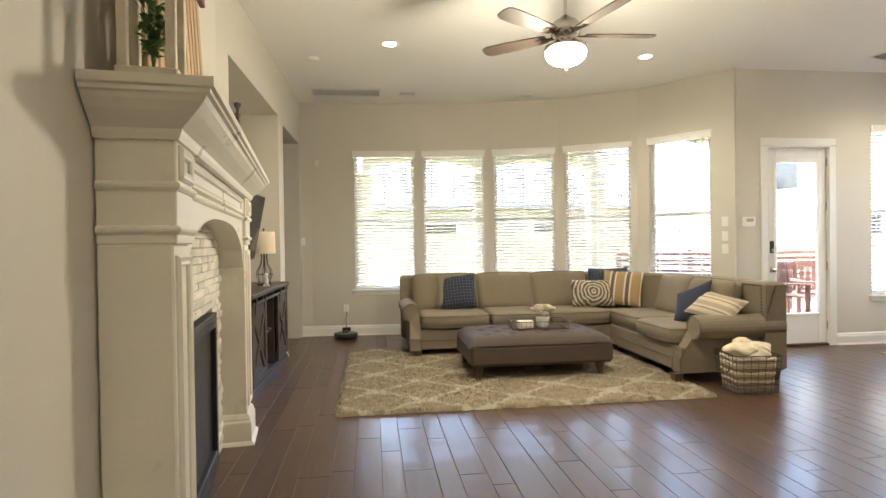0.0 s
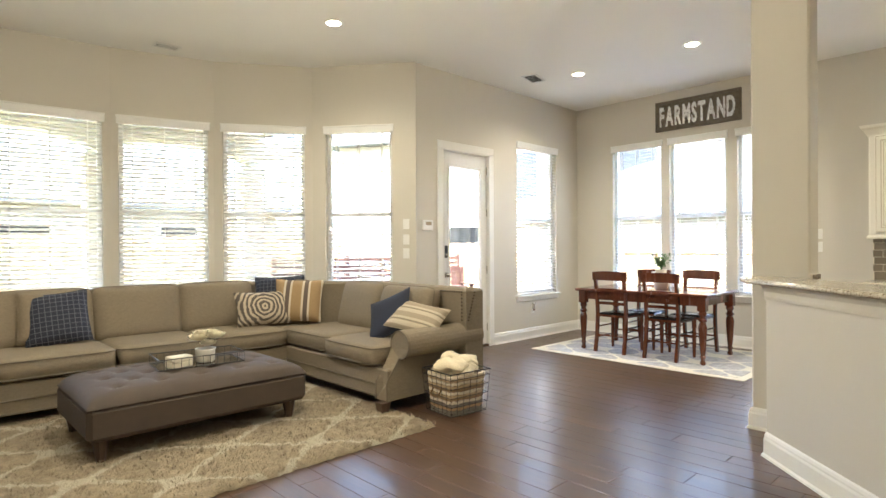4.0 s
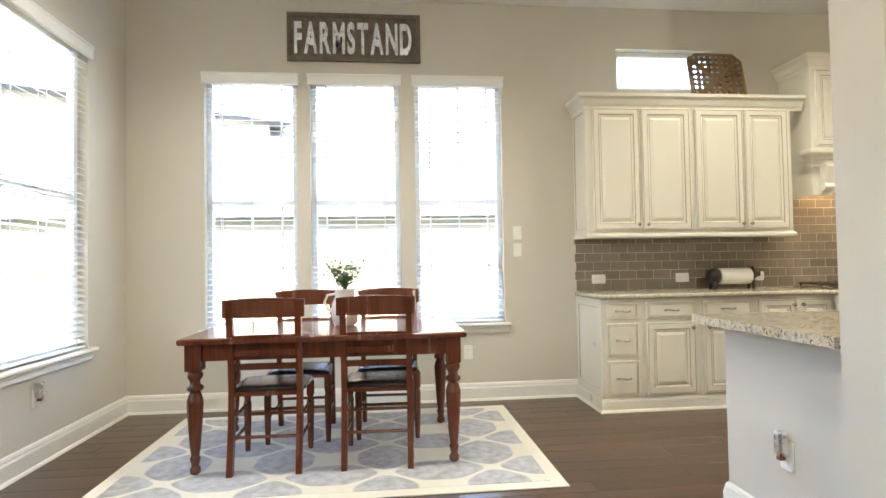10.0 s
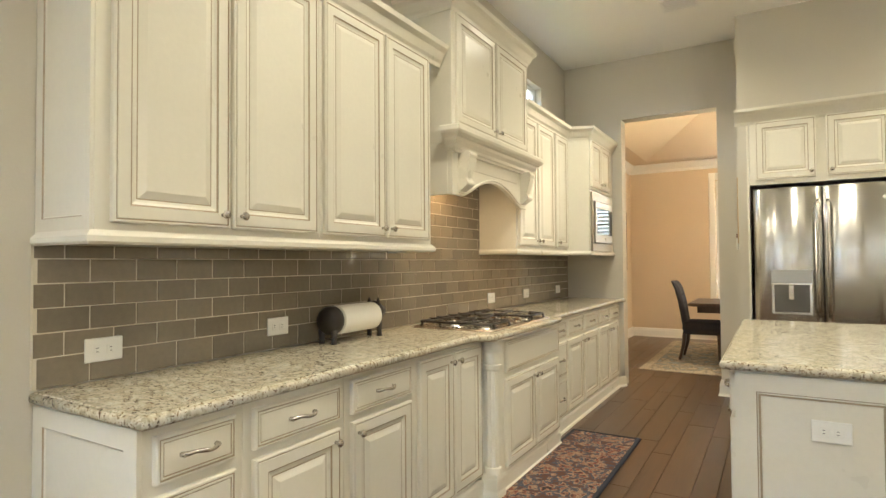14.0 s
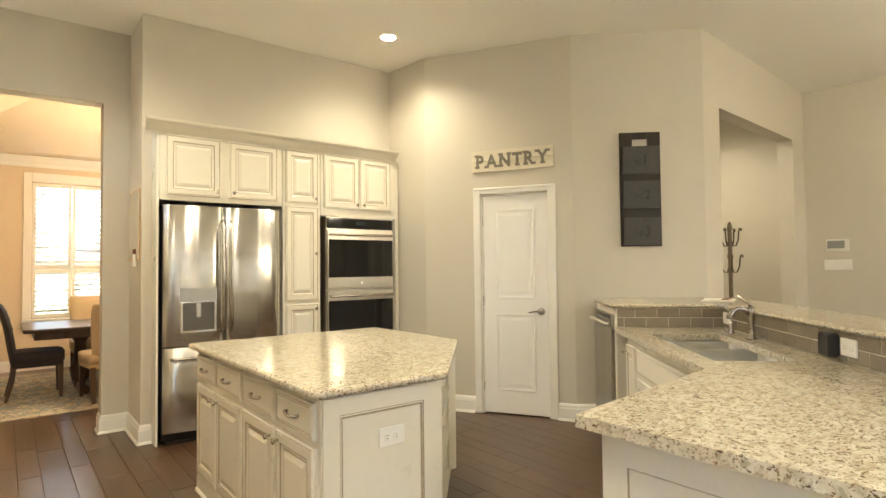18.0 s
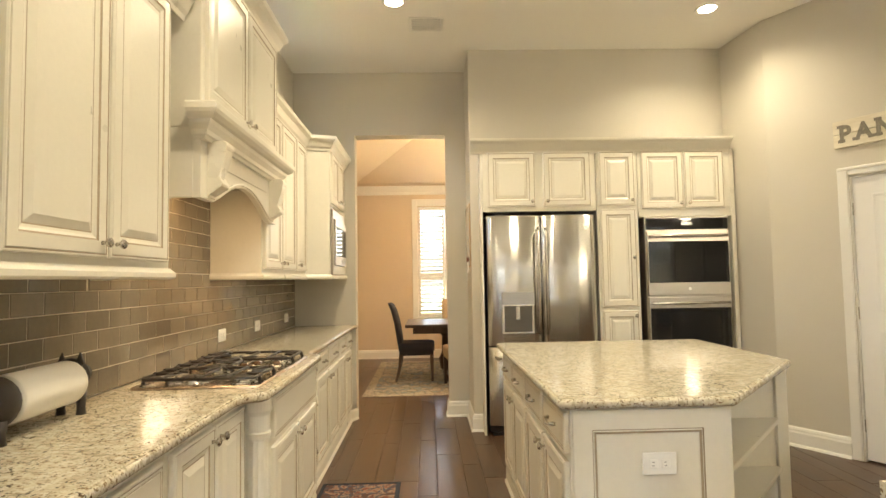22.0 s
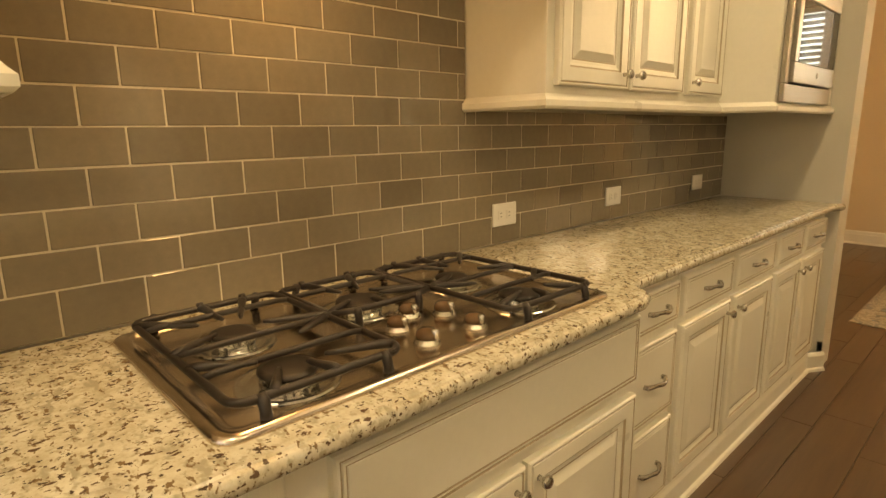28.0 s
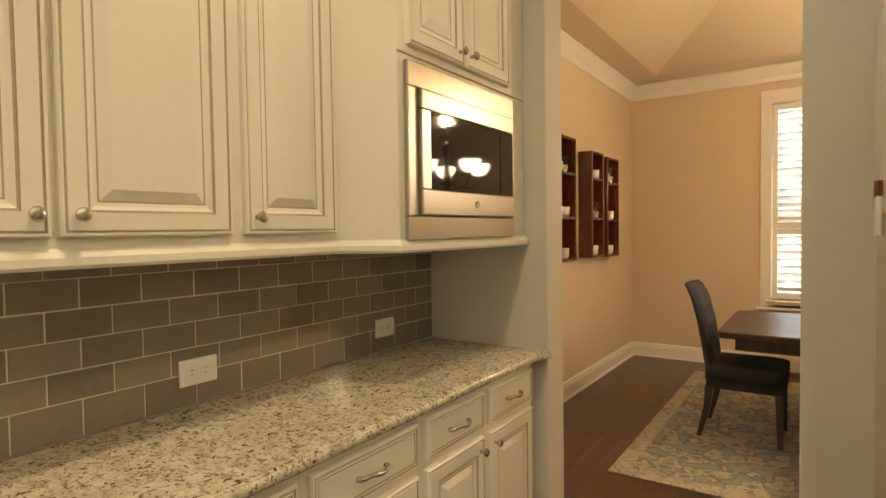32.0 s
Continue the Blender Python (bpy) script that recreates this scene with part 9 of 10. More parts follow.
for x in (-0.5, 0.45):
    bm = bmesh.new()
    lathe(bm, [(0.05, 0.08), (0.09, 0.12), (0.11, 0.25), (0.07, 0.34), (0.06, 0.55), (0.10, 0.60), (0.12, 0.64)], 20, pose(x, 0, 0))
    for e in (-1, 1):
        box(bm, (x - 0.05, e * 0.05, 0.0), (x + 0.05, e * 0.42, 0.09), 0.02)
    part("pedestal", bm, DARKWOOD, ob)


def side_chair(m, cloth, label, group=""):
    """A padded chair; it faces -y."""
    ob = thing("upholstered_chair", label, "chair", m, group)
    part("seat", cushion(0.50, 0.48, 0.13, 0.045, 12, m=pose(0, 0, 0.44), power=6), cloth, ob, smooth=True)
    bm = bmesh.new()
    box(bm, (-0.235, -0.225, 0.34), (0.235, 0.225, 0.40), 0.01)
    part("seat_rail", bm, cloth, ob)
    bm = bmesh.new()
    rings = []
    for z, y, w, th in ((0.40, 0.20, 0.215, 0.035), (0.52, 0.215, 0.22, 0.045), (0.75, 0.25, 0.24, 0.045), (0.93, 0.295, 0.25, 0.042), (1.00, 0.33, 0.245, 0.035), (1.025, 0.35, 0.235, 0.02)):
        r = []
        for i in range(11):
            u = 2 * i / 10 - 1
            r.append(Vector((u * w, y - th * (1 - u ** 6) - 0.02 * u * u + 0.02, z)))
        for i in range(11):
            u = 1 - 2 * i / 10
            r.append(Vector((u * w, y + th * 0.6 * (1 - u ** 6) - 0.02 * u * u + 0.022, z)))
        rings.append(r)
    loft(bm, rings)
    part("backrest", bm, cloth, ob, smooth=True)
    bm = bmesh.new()
    lathe(bm, [(0.012, 0), (0.011, 0.005), (0.004, 0.008)], 10)
    b0 = None
    for x, z in ((-0.12, 0.85), (0.0, 0.85), (0.12, 0.85), (-0.06, 0.74), (0.06, 0.74)):
        y = 0.25 + (z - 0.75) * 0.25 - 0.026
        mm = pose(x, y, z, 78, 0, 0)
        if b0 is None:
            b0 = part("tuft_button", bm, cloth, ob)
            b0.matrix_basis = mm
        else:
            again(b0, ob, mm)
    for x in (-0.21, 0.21):
        bm = bmesh.new()
        loft(bm, [[Vector((x + sx * r, y + sy * r, z)) for sx, sy in ((-1, -1), (1, -1), (1, 1), (-1, 1))] for r, y, z in ((0.016, -0.205, 0.0), (0.024, -0.20, 0.35))])
        part("front_leg", bm, DARKWOOD, ob)
        bm = bmesh.new()
        loft(bm, [[Vector((x + sx * r, y + sy * r, z)) for sx, sy in ((-1, -1), (1, -1), (1, 1), (-1, 1))] for r, y, z in ((0.015, 0.27, 0.0), (0.02, 0.22, 0.2), (0.024, 0.205, 0.36))])
        part("back_leg", bm, DARKWOOD, ob)
    return ob


FEW = plain("charcoal_cloth", (0.022, 0.020, 0.026), 0.75, vary=0.1, fine=200.0, bump=0.3)
side_chair(pose(6.56, -5.28, 0.01, 0, 0, -90), FEW, "dark charcoal tufted chair pulled up to the formal table")
c = side_chair(pose(5.95, -4.72, 0.01, 0, 0, 8), TANCLOTH, "tan upholstered chair at the formal table", "tan chairs at the formal table")
copy_thing(c, pose(5.25, -4.72, 0.01, 0, 0, -4))
copy_thing(c, pose(5.95, -6.12, 0.01, 0, 0, 178))
copy_thing(c, pose(5.25, -6.12, 0.01, 0, 0, 184))

# shutters on the formal window
SM = along((D2E, D2S), (D2W, D2S))[0] @ Matrix.Translation((D2E - 6.56, 0, 0))
ob = thing("plantation_shutter", "white plantation shutters with open louvres on the window", "shutter", SM)
W12 = 0.94
bm = bmesh.new()
for a, b in (((-0.10, -0.022, 0.62), (-0.003, -0.001, 2.75)), ((W12 + 0.003, -0.022, 0.62), (W12 + 0.10, -0.001, 2.75)), ((-0.003, -0.022, 2.625), (W12 + 0.003, -0.001, 2.75)), ((-0.003, -0.022, 0.62), (W12 + 0.003, -0.001, 0.695)), ((-0.13, -0.06, 0.60), (W12 + 0.13, -0.001, 0.625))):
    box(bm, a, b, 0.005)
part("casing", bm, TRIM, ob)
lm = None
for s0, s1 in ((0.006, W12 / 2 - 0.002), (W12 / 2 + 0.002, W12 - 0.006)):
    for z0, z1 in ((0.71, 1.40), (1.40, 2.61)):
        bm = bmesh.new()
        for a, b in (((s0, 0.005, z0 + 0.002), (s0 + 0.045, 0.033, z1 - 0.002)), ((s1 - 0.045, 0.005, z0 + 0.002), (s1, 0.033, z1 - 0.002)), ((s0 + 0.045, 0.005, z0 + 0.002), (s1 - 0.045, 0.033, z0 + 0.06)), ((s0 + 0.045, 0.005, z1 - 0.06), (s1 - 0.045, 0.033, z1 - 0.002))):
            box(bm, a, b, 0.003)
        p = part("shutter_panel", bm, TRIM, ob)
        n = int((z1 - z0 - 0.12) / 0.068)
        for k in range(n):
            mm = Matrix.Translation((s0 + 0.046, 0.02, z0 + 0.06 + (k + 0.5) * (z1 - z0 - 0.12) / n)) @ Matrix.Rotation(radians(-38), 4, "X")
            if lm is None:
                bm = bmesh.new()
                box(bm, (0, -0.034, -0.005), (s1 - s0 - 0.092, 0.034, 0.005), 0.003)
                lm = part("louvre", bm, TRIM, p)
                lm.matrix_basis = mm
            else:
                again(lm, p, mm)
window("window_12", SM, W12, 0.70, 2.62, sill=False)

# shelves on the formal wall
rnd = random.Random(12)


def box_shelf(y0, y1, zb, hh):
    m = east(D2E, y0, zb)
    w, dp = y0 - y1, 0.13
    ob = thing("wall_shelf", "red-brown wooden wall shelf holding cups and small plants", "shelf", m, "shelves on the formal dining wall")
    for a, b in (((0, -dp, 0), (0.025, -0.003, hh)), ((w - 0.025, -dp, 0), (w, -0.003, hh))):
        bm = bmesh.new()
        box(bm, a, b, 0.003)
        part("side", bm, CHERRY, ob)
    zs = (0.0, 0.33, 0.68, hh - 0.022)
    for z in zs:
        bm = bmesh.new()
        box(bm, (0.026, -dp, z), (w - 0.026, -0.003, z + 0.022), 0.002)
        part("board", bm, CHERRY, ob)
    bm = bmesh.new()
    box(bm, (0.026, -0.012, 0.023), (w - 0.026, -0.004, hh - 0.023))
    part("back", bm, CHERRY, ob)
    for z in zs[:3]:
        for s in (0.3, 0.7):
            x = w * s + rnd.uniform(-0.02, 0.02)
            mm = m @ Matrix.Translation((x, -0.068, z + 0.0225))
            if rnd.random() < 0.6:
                c = thing("cup", "small white cup on a wall shelf", "cup", mm, "cups on the wall shelves")
                bm = bmesh.new()
                lathe(bm, [(0.025, 0), (0.038, 0.012), (0.042, 0.08), (0.039, 0.08), (0.033, 0.015)], 16)
                part("body", bm, CERAMIC, c, smooth=True)
                bm = bmesh.new()
                tube(bm, [(0.04, 0, 0.06), (0.058, 0, 0.055), (0.058, 0, 0.03), (0.04, 0, 0.02)], 0.004, 6)
                part("handle", bm, CERAMIC, c, smooth=True)
            else:
                c = thing("succulent", "small green succulent in a grey pot", "plant", mm, "succulents on the wall shelves")
                bm = bmesh.new()
                lathe(bm, [(0.028, 0), (0.04, 0.06), (0.034, 0.06)], 14)
                part("pot", bm, ZINC, c)
                bm = bmesh.new()
                sprigs(bm, 10, 0.05, 0.09, 0.03, rnd.randint(0, 99), 0.05)
                part("leaves", bm, LEAF, c)


for y0, y1, zb, hh in ((-4.97, -5.34, 1.17, 0.98), (-5.71, -6.03, 1.17, 0.93), (-6.12, -6.47, 1.16, 0.93)):
    box_shelf(y0, y1, zb, hh)

# hanging light of the formal dining room
ob = thing("chandelier", "bronze chandelier with lit cream glass bowls above the formal table", "chandelier", pose(5.45, -5.12, -0.14))
bm = bmesh.new()
lathe(bm, [(0.07, 3.86), (0.07, 3.84), (0.02, 3.81)], 18)
part("canopy", bm, BRONZE, ob)
bm = bmesh.new()
rod(bm, (0, 0, 2.35), (0, 0, 3.82), 0.008)
part("stem", bm, BRONZE, ob)
bm = bmesh.new()
lathe(bm, [(0.005, 1.86), (0.03, 1.89), (0.02, 1.93), (0.045, 1.98), (0.03, 2.06), (0.02, 2.2), (0.04, 2.3), (0.015, 2.36)], 16)
part("column", bm, BRONZE, ob, smooth=True)
for k in range(5):
    a = 2 * math.pi * k / 5 + 0.3
    c, s = math.cos(a), math.sin(a)
    bm = bmesh.new()
    tube(bm, [(r * c, r * s, z) for r, z in ((0.03, 2.0), (0.14, 1.93), (0.26, 1.95), (0.31, 2.02), (0.31, 2.06))], 0.008, 8)
    arm_k = part("arm", bm, BRONZE, ob, smooth=True)
    bm = bmesh.new()
    lathe(bm, [(0.03, 2.06), (0.06, 2.075), (0.085, 2.11), (0.095, 2.16), (0.091, 2.16), (0.08, 2.115), (0.03, 2.07)], 18, pose(0.31 * c, 0.31 * s, 0))
    part("glass_shade", bm, BULB, arm_k, "lit cream glass bowl", True)
lamp = bpy.data.lights.new("chandelier_light", "POINT")
lamp.energy, lamp.shadow_soft_size, lamp.color = LAMP_POWER * 0.72, 0.05, (1.0, 0.72, 0.45)
new("chandelier_lamp", lamp).matrix_world = pose(5.45, -5.12, 2.40)

# whiteboard on the side of the fridge wall
ob = thing("whiteboard", "small white dry-erase calendar with red-capped markers on the wall", "whiteboard", Matrix(((0, -1, 0, 6.0), (1, 0, 0, -3.17), (0, 0, 1, 1.45), (0, 0, 0, 1))))
bm = bmesh.new()
box(bm, (0.02, -0.012, 0), (0.48, -0.001, 0.58), 0.003)
part("frame", bm, BARN, ob)
bm = bmesh.new()
box(bm, (0.035, -0.014, 0.015), (0.465, -0.0122, 0.565))
part("surface", bm, CERAMIC, ob)
for k in range(3):
    bm = bmesh.new()
    rod(bm, (0.30 + 0.03 * k, -0.02, -0.05), (0.30 + 0.03 * k, -0.02, 0.05), 0.007)
    part("marker", bm, WHITEP, ob)
    bm = bmesh.new()
    rod(bm, (0.30 + 0.03 * k, -0.02, 0.05), (0.30 + 0.03 * k, -0.02, 0.09), 0.008)
    part("cap", bm, REDWOOD, ob, "red cap")

# ---- hall ----
# unseen ceiling light, added for warm light from behind the start
downlight(0.30, -1.25)
ob = thing("coat_rack", "dark bronze coat hooks on a wooden pole in the hall", "coat rack", pose(0.75, -0.48, 0))
bm = bmesh.new()
lathe(bm, [(0.16, 0), (0.16, 0.02), (0.05, 0.05), (0.024, 0.08), (0.022, 1.72), (0.03, 1.74), (0.018, 1.80), (0.004, 1.82)], 16)
part("pole", bm, wood("walnut_pole", (0.085, 0.058, 0.036), (0.19, 0.14, 0.09), 0.5, "z", 12.0, 0.1), ob)
for k in range(8):
    a = math.pi / 2 * k + (0.6 if k > 3 else 0)
    zz = 0.0 if k < 4 else -0.28
    c, s = math.cos(a), math.sin(a)
    bm = bmesh.new()
    tube(bm, [(0.62 * r * c, 0.62 * r * s, z + zz) for r, z in ((0.02, 1.62), (0.05, 1.56), (0.10, 1.56), (0.14, 1.62), (0.15, 1.70), (0.165, 1.745), (0.19, 1.74), (0.195, 1.715))], 0.008, 8)
    part("hook", bm, BRONZE, ob, "curled bronze hook", True)
HW = along(FIRE_P, FIRE_Q)[0]
ob = thing("light_switch", "white five-gang light switch plate by the hall", "switch", HW @ Matrix.Translation((0.31, 0, 1.345)))
bm = bmesh.new()
box(bm, (-0.135, -0.008, -0.06), (0.135, -0.0005, 0.06), 0.004)
part("plate", bm, WHITEP, ob)
for k in range(5):
    bm = bmesh.new()
    box(bm, (-0.118 + 0.05 * k, -0.012, -0.034), (-0.084 + 0.05 * k, -0.0085, 0.034), 0.002)
    part("rocker", bm, WHITEP, ob)
ob = thing("control_screen", "white wall control panel with a grey screen by the hall", "control panel", HW @ Matrix.Translation((0.31, 0, 1.57)))
bm = bmesh.new()
box(bm, (-0.115, -0.028, -0.072), (0.115, -0.0005, 0.072), 0.01)
part("body", bm, WHITEP, ob)
bm = bmesh.new()
box(bm, (-0.095, -0.030, -0.035), (0.072, -0.0283, 0.054), 0.0005)
part("screen", bm, plain("grey_screen", (0.30, 0.32, 0.31), 0.2), ob, "grey screen")


# ---- outside ----
bm = bmesh.new()
box(bm, (-150, -150, -0.40), (150, 150, -0.30))
structure("ground", bm, GRASS, "mown lawn round the house")
bm = bmesh.new()
slab(bm, [(-1.6, 7.98), (2.8, 7.60), (4.5, 6.0), (9.8, 5.9), (9.8, 10.6), (-1.6, 10.6)], -0.299, -0.05, 0.01)
structure("pavement_patio", bm, CONCRETE, "pale concrete covered patio")


def board_fence(p, q, hh, mat, label, pitch=0.15):
    m, length = along(p, q, -0.30)
    ob = thing("fence", label, "fence", m)
    bm = bmesh.new()
    box(bm, (0, 0, 0.03), (pitch - 0.006, 0.018, hh), 0.002)
    first = part("board", bm, mat, ob)
    n = int(length / pitch)
    for k in range(1, n):
        again(first, ob, Matrix.Translation((k * pitch, 0, random.uniform(-0.012, 0.012))))
    for z in (0.3, hh - 0.25):
        bm = bmesh.new()
        box(bm, (0, -0.04, z), (length, -0.001, z + 0.09), 0.003)
        part("rail", bm, mat, ob)
    for k in range(int(length / 2.4) + 1):
        bm = bmesh.new()
        box(bm, (k * 2.4 - 0.05, -0.14, 0), (k * 2.4 + 0.05, -0.041, hh), 0.005)
        part("post", bm, mat, ob)


board_fence((11.2, 14.0), (11.2, -4.0), 1.72, FENCE, "tall new cedar board fence along the side yard")
board_fence((-14.0, 17.5), (11.2, 17.5), 1.95, FENCE, "tall weathered board fence at the end of the garden")


def far_house(m, w, d, hh, rise, wallmat, label, windows, ridge="x"):
    ob = thing("house", label, "house", m)
    bm = bmesh.new()
    box(bm, (-w / 2, -d / 2, 0), (w / 2, d / 2, hh))
    part("wall", bm, wallmat, ob)
    bm = bmesh.new()
    o = 0.45
    a, b = w / 2 + o, d / 2 + o
    rx = max(0.3, a - b)
    v = [bm.verts.new(p) for p in ((-a, -b, hh), (a, -b, hh), (a, b, hh), (-a, b, hh), (-rx, 0, hh + rise), (rx, 0, hh + rise), (-a, -b, hh + 0.18), (a, -b, hh + 0.18), (a, b, hh + 0.18), (-a, b, hh + 0.18))]
    for q in ((0, 3, 2, 1), (0, 1, 7, 6), (1, 2, 8, 7), (2, 3, 9, 8), (3, 0, 6, 9), (6, 7, 5, 4), (8, 9, 4, 5), (7, 8, 5), (9, 6, 4)):
        bm.faces.new([v[i] for i in q])
    part("roof", bm, ROOF, ob, "grey shingle roof")
    for s, z, ww, wh in windows:
        bm = bmesh.new()
        for a, b in (((s, -d / 2 - 0.04, z), (s + 0.07, -d / 2 - 0.002, z + wh)), ((s + ww - 0.07, -d / 2 - 0.04, z), (s + ww, -d / 2 - 0.002, z + wh)), ((s, -d / 2 - 0.04, z + wh), (s + ww, -d / 2 - 0.002, z + wh + 0.07)), ((s, -d / 2 - 0.04, z - 0.07), (s + ww, -d / 2 - 0.002, z))):
            box(bm, a, b)
        f = part("window", bm, VINYL, ob)
        bm = bmesh.new()
        box(bm, (s + 0.07, -d / 2 - 0.03, z), (s + ww - 0.07, -d / 2 - 0.005, z + wh))
        part("pane", bm, BLACKGLASS, f)
    return ob


far_house(pose(19.5, 3.0, -0.3, 0, 0, 90) @ Matrix.Rotation(radians(180), 4, "Z"), 17, 11, 2.4, 3.4, BRICKW, "neighbour's pale brick house with a grey shingle roof", [])
far_house(pose(3.5, 27.0, -0.3), 15, 10, 3.0, 3.4, BRICKW, "pale brick house beyond the garden fence", [(-5.0, 1.0, 1.4, 1.4), (-1.5, 1.0, 1.4, 1.4), (3.0, 1.0, 1.4, 1.4)])
far_house(pose(-12.0, 29.0, -0.3), 14, 10, 3.0, 3.6, BRICKW, "pale brick house further along beyond the fence", [(-3.0, 1.0, 1.4, 1.4), (2.0, 1.0, 1.4, 1.4)])

far_house(pose(18.5, 14.5, -0.3, 0, 0, -60), 13, 9, 5.2, 2.6, BRICKW, "two-storey pale brick house beyond the side fence", [(-4.5, 3.2, 1.3, 1.5), (-0.7, 3.2, 1.3, 1.5), (3.0, 3.2, 1.3, 1.5), (-2.6, 0.9, 1.5, 1.4), (2.2, 0.9, 1.5, 1.4)])

# posts, beam and roof of the covered patio
PATIO = plain("patio_paint", (0.48, 0.44, 0.36), 0.6, vary=0.05)
for x, y in ((-0.25, 10.1), (2.05, 10.1), (4.35, 10.1), (7.9, 10.1)):
    ob = thing("patio_post", "square beige brick post of the covered patio", "post", pose(x, y, -0.05), "patio posts")
    bm = bmesh.new()
    box(bm, (-0.16, -0.16, 0.22), (0.16, 0.16, 2.72), 0.01)
    part("shaft", bm, PATIO, ob)
    bm = bmesh.new()
    box(bm, (-0.21, -0.21, 0), (0.21, 0.21, 0.219), 0.015)
    part("base", bm, PATIO, ob)
    bm = bmesh.new()
    box(bm, (-0.20, -0.20, 2.55), (0.20, 0.20, 2.66), 0.02)
    part("capital", bm, PATIO, ob)
for a, b in ((-0.25, 2.05), (2.05, 4.35), (4.35, 7.9)):
    ob = thing("patio_arch", "beige arched beam between the patio posts", "beam", pose(0, 10.1, 0))
    bm = bmesh.new()
    rings = []
    for k in range(17):
        u = 2 * k / 16 - 1
        x = (a + b) / 2 + u * (b - a) / 2
        z = 2.66 + 0.28 * math.sqrt(max(0, 1 - u * u)) * (1 if b - a < 3 else 1.1)
        rings.append([Vector((x, -0.14, z)), Vector((x, 0.14, z)), Vector((x, 0.14, 3.15)), Vector((x, -0.14, 3.15))])
    loft(bm, rings)
    part("beam", bm, PATIO, ob)
bm = bmesh.new()
slab(bm, [(-1.7, 8.0), (2.8, 7.7), (4.2, 6.2), (4.45, 5.95), (4.45, 10.4), (-1.7, 10.4)], 3.16, 3.30)
structure("ceiling_patio", bm, PATIO, "beige painted patio ceiling")


# red stained railing and chairs beyond the patio door
ob = thing("deck_railing", "red-brown stained slatted railing of the patio", "railing", pose(4.9, 10.35, -0.05))
for x in (0.0, 1.6, 3.2, 4.8):
    bm = bmesh.new()
    box(bm, (x, 0, 0), (x + 0.09, 0.09, 1.2), 0.005)
    part("post", bm, REDFENCE, ob)
bm = bmesh.new()
box(bm, (0, -0.005, 0.14), (4.8, 0.018, 0.22))
first = part("rail_board", bm, REDFENCE, ob)
for k in range(1, 9):
    again(first, ob, Matrix.Translation((0, 0, 0.115 * k)))
def patio_chair(m):
    ob = thing("patio_chair", "red-brown wooden slatted patio armchair", "chair", m, "patio chairs")
    for x in (-0.3, 0.3):
        bm = bmesh.new()
        box(bm, (x - 0.035, -0.30, 0), (x + 0.035, -0.23, 0.60), 0.004)
        box(bm, (x - 0.035, 0.25, 0), (x + 0.035, 0.32, 0.95), 0.004)
        part("leg", bm, REDFENCE, ob)
        bm = bmesh.new()
        box(bm, (x - 0.06, -0.34, 0.601), (x + 0.06, 0.249, 0.63), 0.004)
        part("armrest", bm, REDFENCE, ob)
    for k in range(6):
        bm = bmesh.new()
        box(bm, (-0.262, -0.28 + 0.09 * k, 0.38), (0.262, -0.205 + 0.09 * k, 0.405), 0.003)
        part("seat_slat", bm, REDFENCE, ob)
    for k in range(5):
        bm = bmesh.new()
        box(bm, (-0.25 + 0.105 * k, 0.27, 0.42), (-0.17 + 0.105 * k, 0.295, 0.98), 0.003)
        part("back_slat", bm, REDFENCE, ob)
    bm = bmesh.new()
    box(bm, (-0.262, 0.265, 0.40), (0.262, 0.30, 0.419), 0.003)
    box(bm, (-0.262, 0.262, 0.86), (0.262, 0.269, 0.93), 0.003)
    part("cross_rail", bm, REDFENCE, ob)
    return ob
pc = patio_chair(pose(7.3, 8.3, -0.05, 0, 0, 30))
copy_thing(pc, pose(8.1, 8.9, -0.05, 0, 0, -25))


def tree(x, y, hh, seed, r=1.9):
    rnd = random.Random(seed)
    ob = thing("tree", "leafy green tree beyond the fence", "tree", pose(x, y, -0.3), "trees beyond the fence")
    bm = bmesh.new()
    tube(bm, [(0, 0, 0), (0.05, 0.02, hh * 0.3), (-0.04, 0.05, hh * 0.6), (0.0, 0.0, hh * 0.9)], 0.1, 8, radii=[0.16, 0.12, 0.08, 0.03])
    clumps = []
    for k in range(11):
        a, z = rnd.uniform(0, 6.28), hh * rnd.uniform(0.4, 0.95)
        q = r * rnd.uniform(0.45, 1.0) * (1.2 - abs(z / hh - 0.6))
        p = Vector((math.cos(a) * q, math.sin(a) * q, z))
        tube(bm, [(0, 0, z * 0.75), tuple(p * 0.6 + Vector((0, 0, z * 0.37))), tuple(p)], 0.03, 5, radii=[0.05, 0.03, 0.012])
        clumps.append(p)
    part("trunk", bm, FENCE, ob)
    me = bpy.data.meshes.new("crown")
    vs, fs = [], []
    for p in clumps + [Vector((0, 0, hh * 0.95))]:
        for k in range(260):
            d = Vector((rnd.gauss(0, 1), rnd.gauss(0, 1), rnd.gauss(0, 0.8))) * 0.36
            c = p + d
            u = Vector((rnd.uniform(-1, 1), rnd.uniform(-1, 1), rnd.uniform(-1, 1))).normalized() * rnd.uniform(0.06, 0.13)
            w = u.orthogonal().normalized() * rnd.uniform(0.03, 0.06)
            i0 = len(vs)
            vs += [tuple(c - u), tuple(c + w), tuple(c + u), tuple(c - w)]
            fs.append((i0, i0 + 1, i0 + 2, i0 + 3))
    me.from_pydata(vs, [], fs)
    me.materials.append(LEAF)
    o = bpy.data.objects.new("crown", me)
    scene.collection.objects.link(o)
    o.parent = ob


tree(-8.0, 14.0, 5.5, 3)


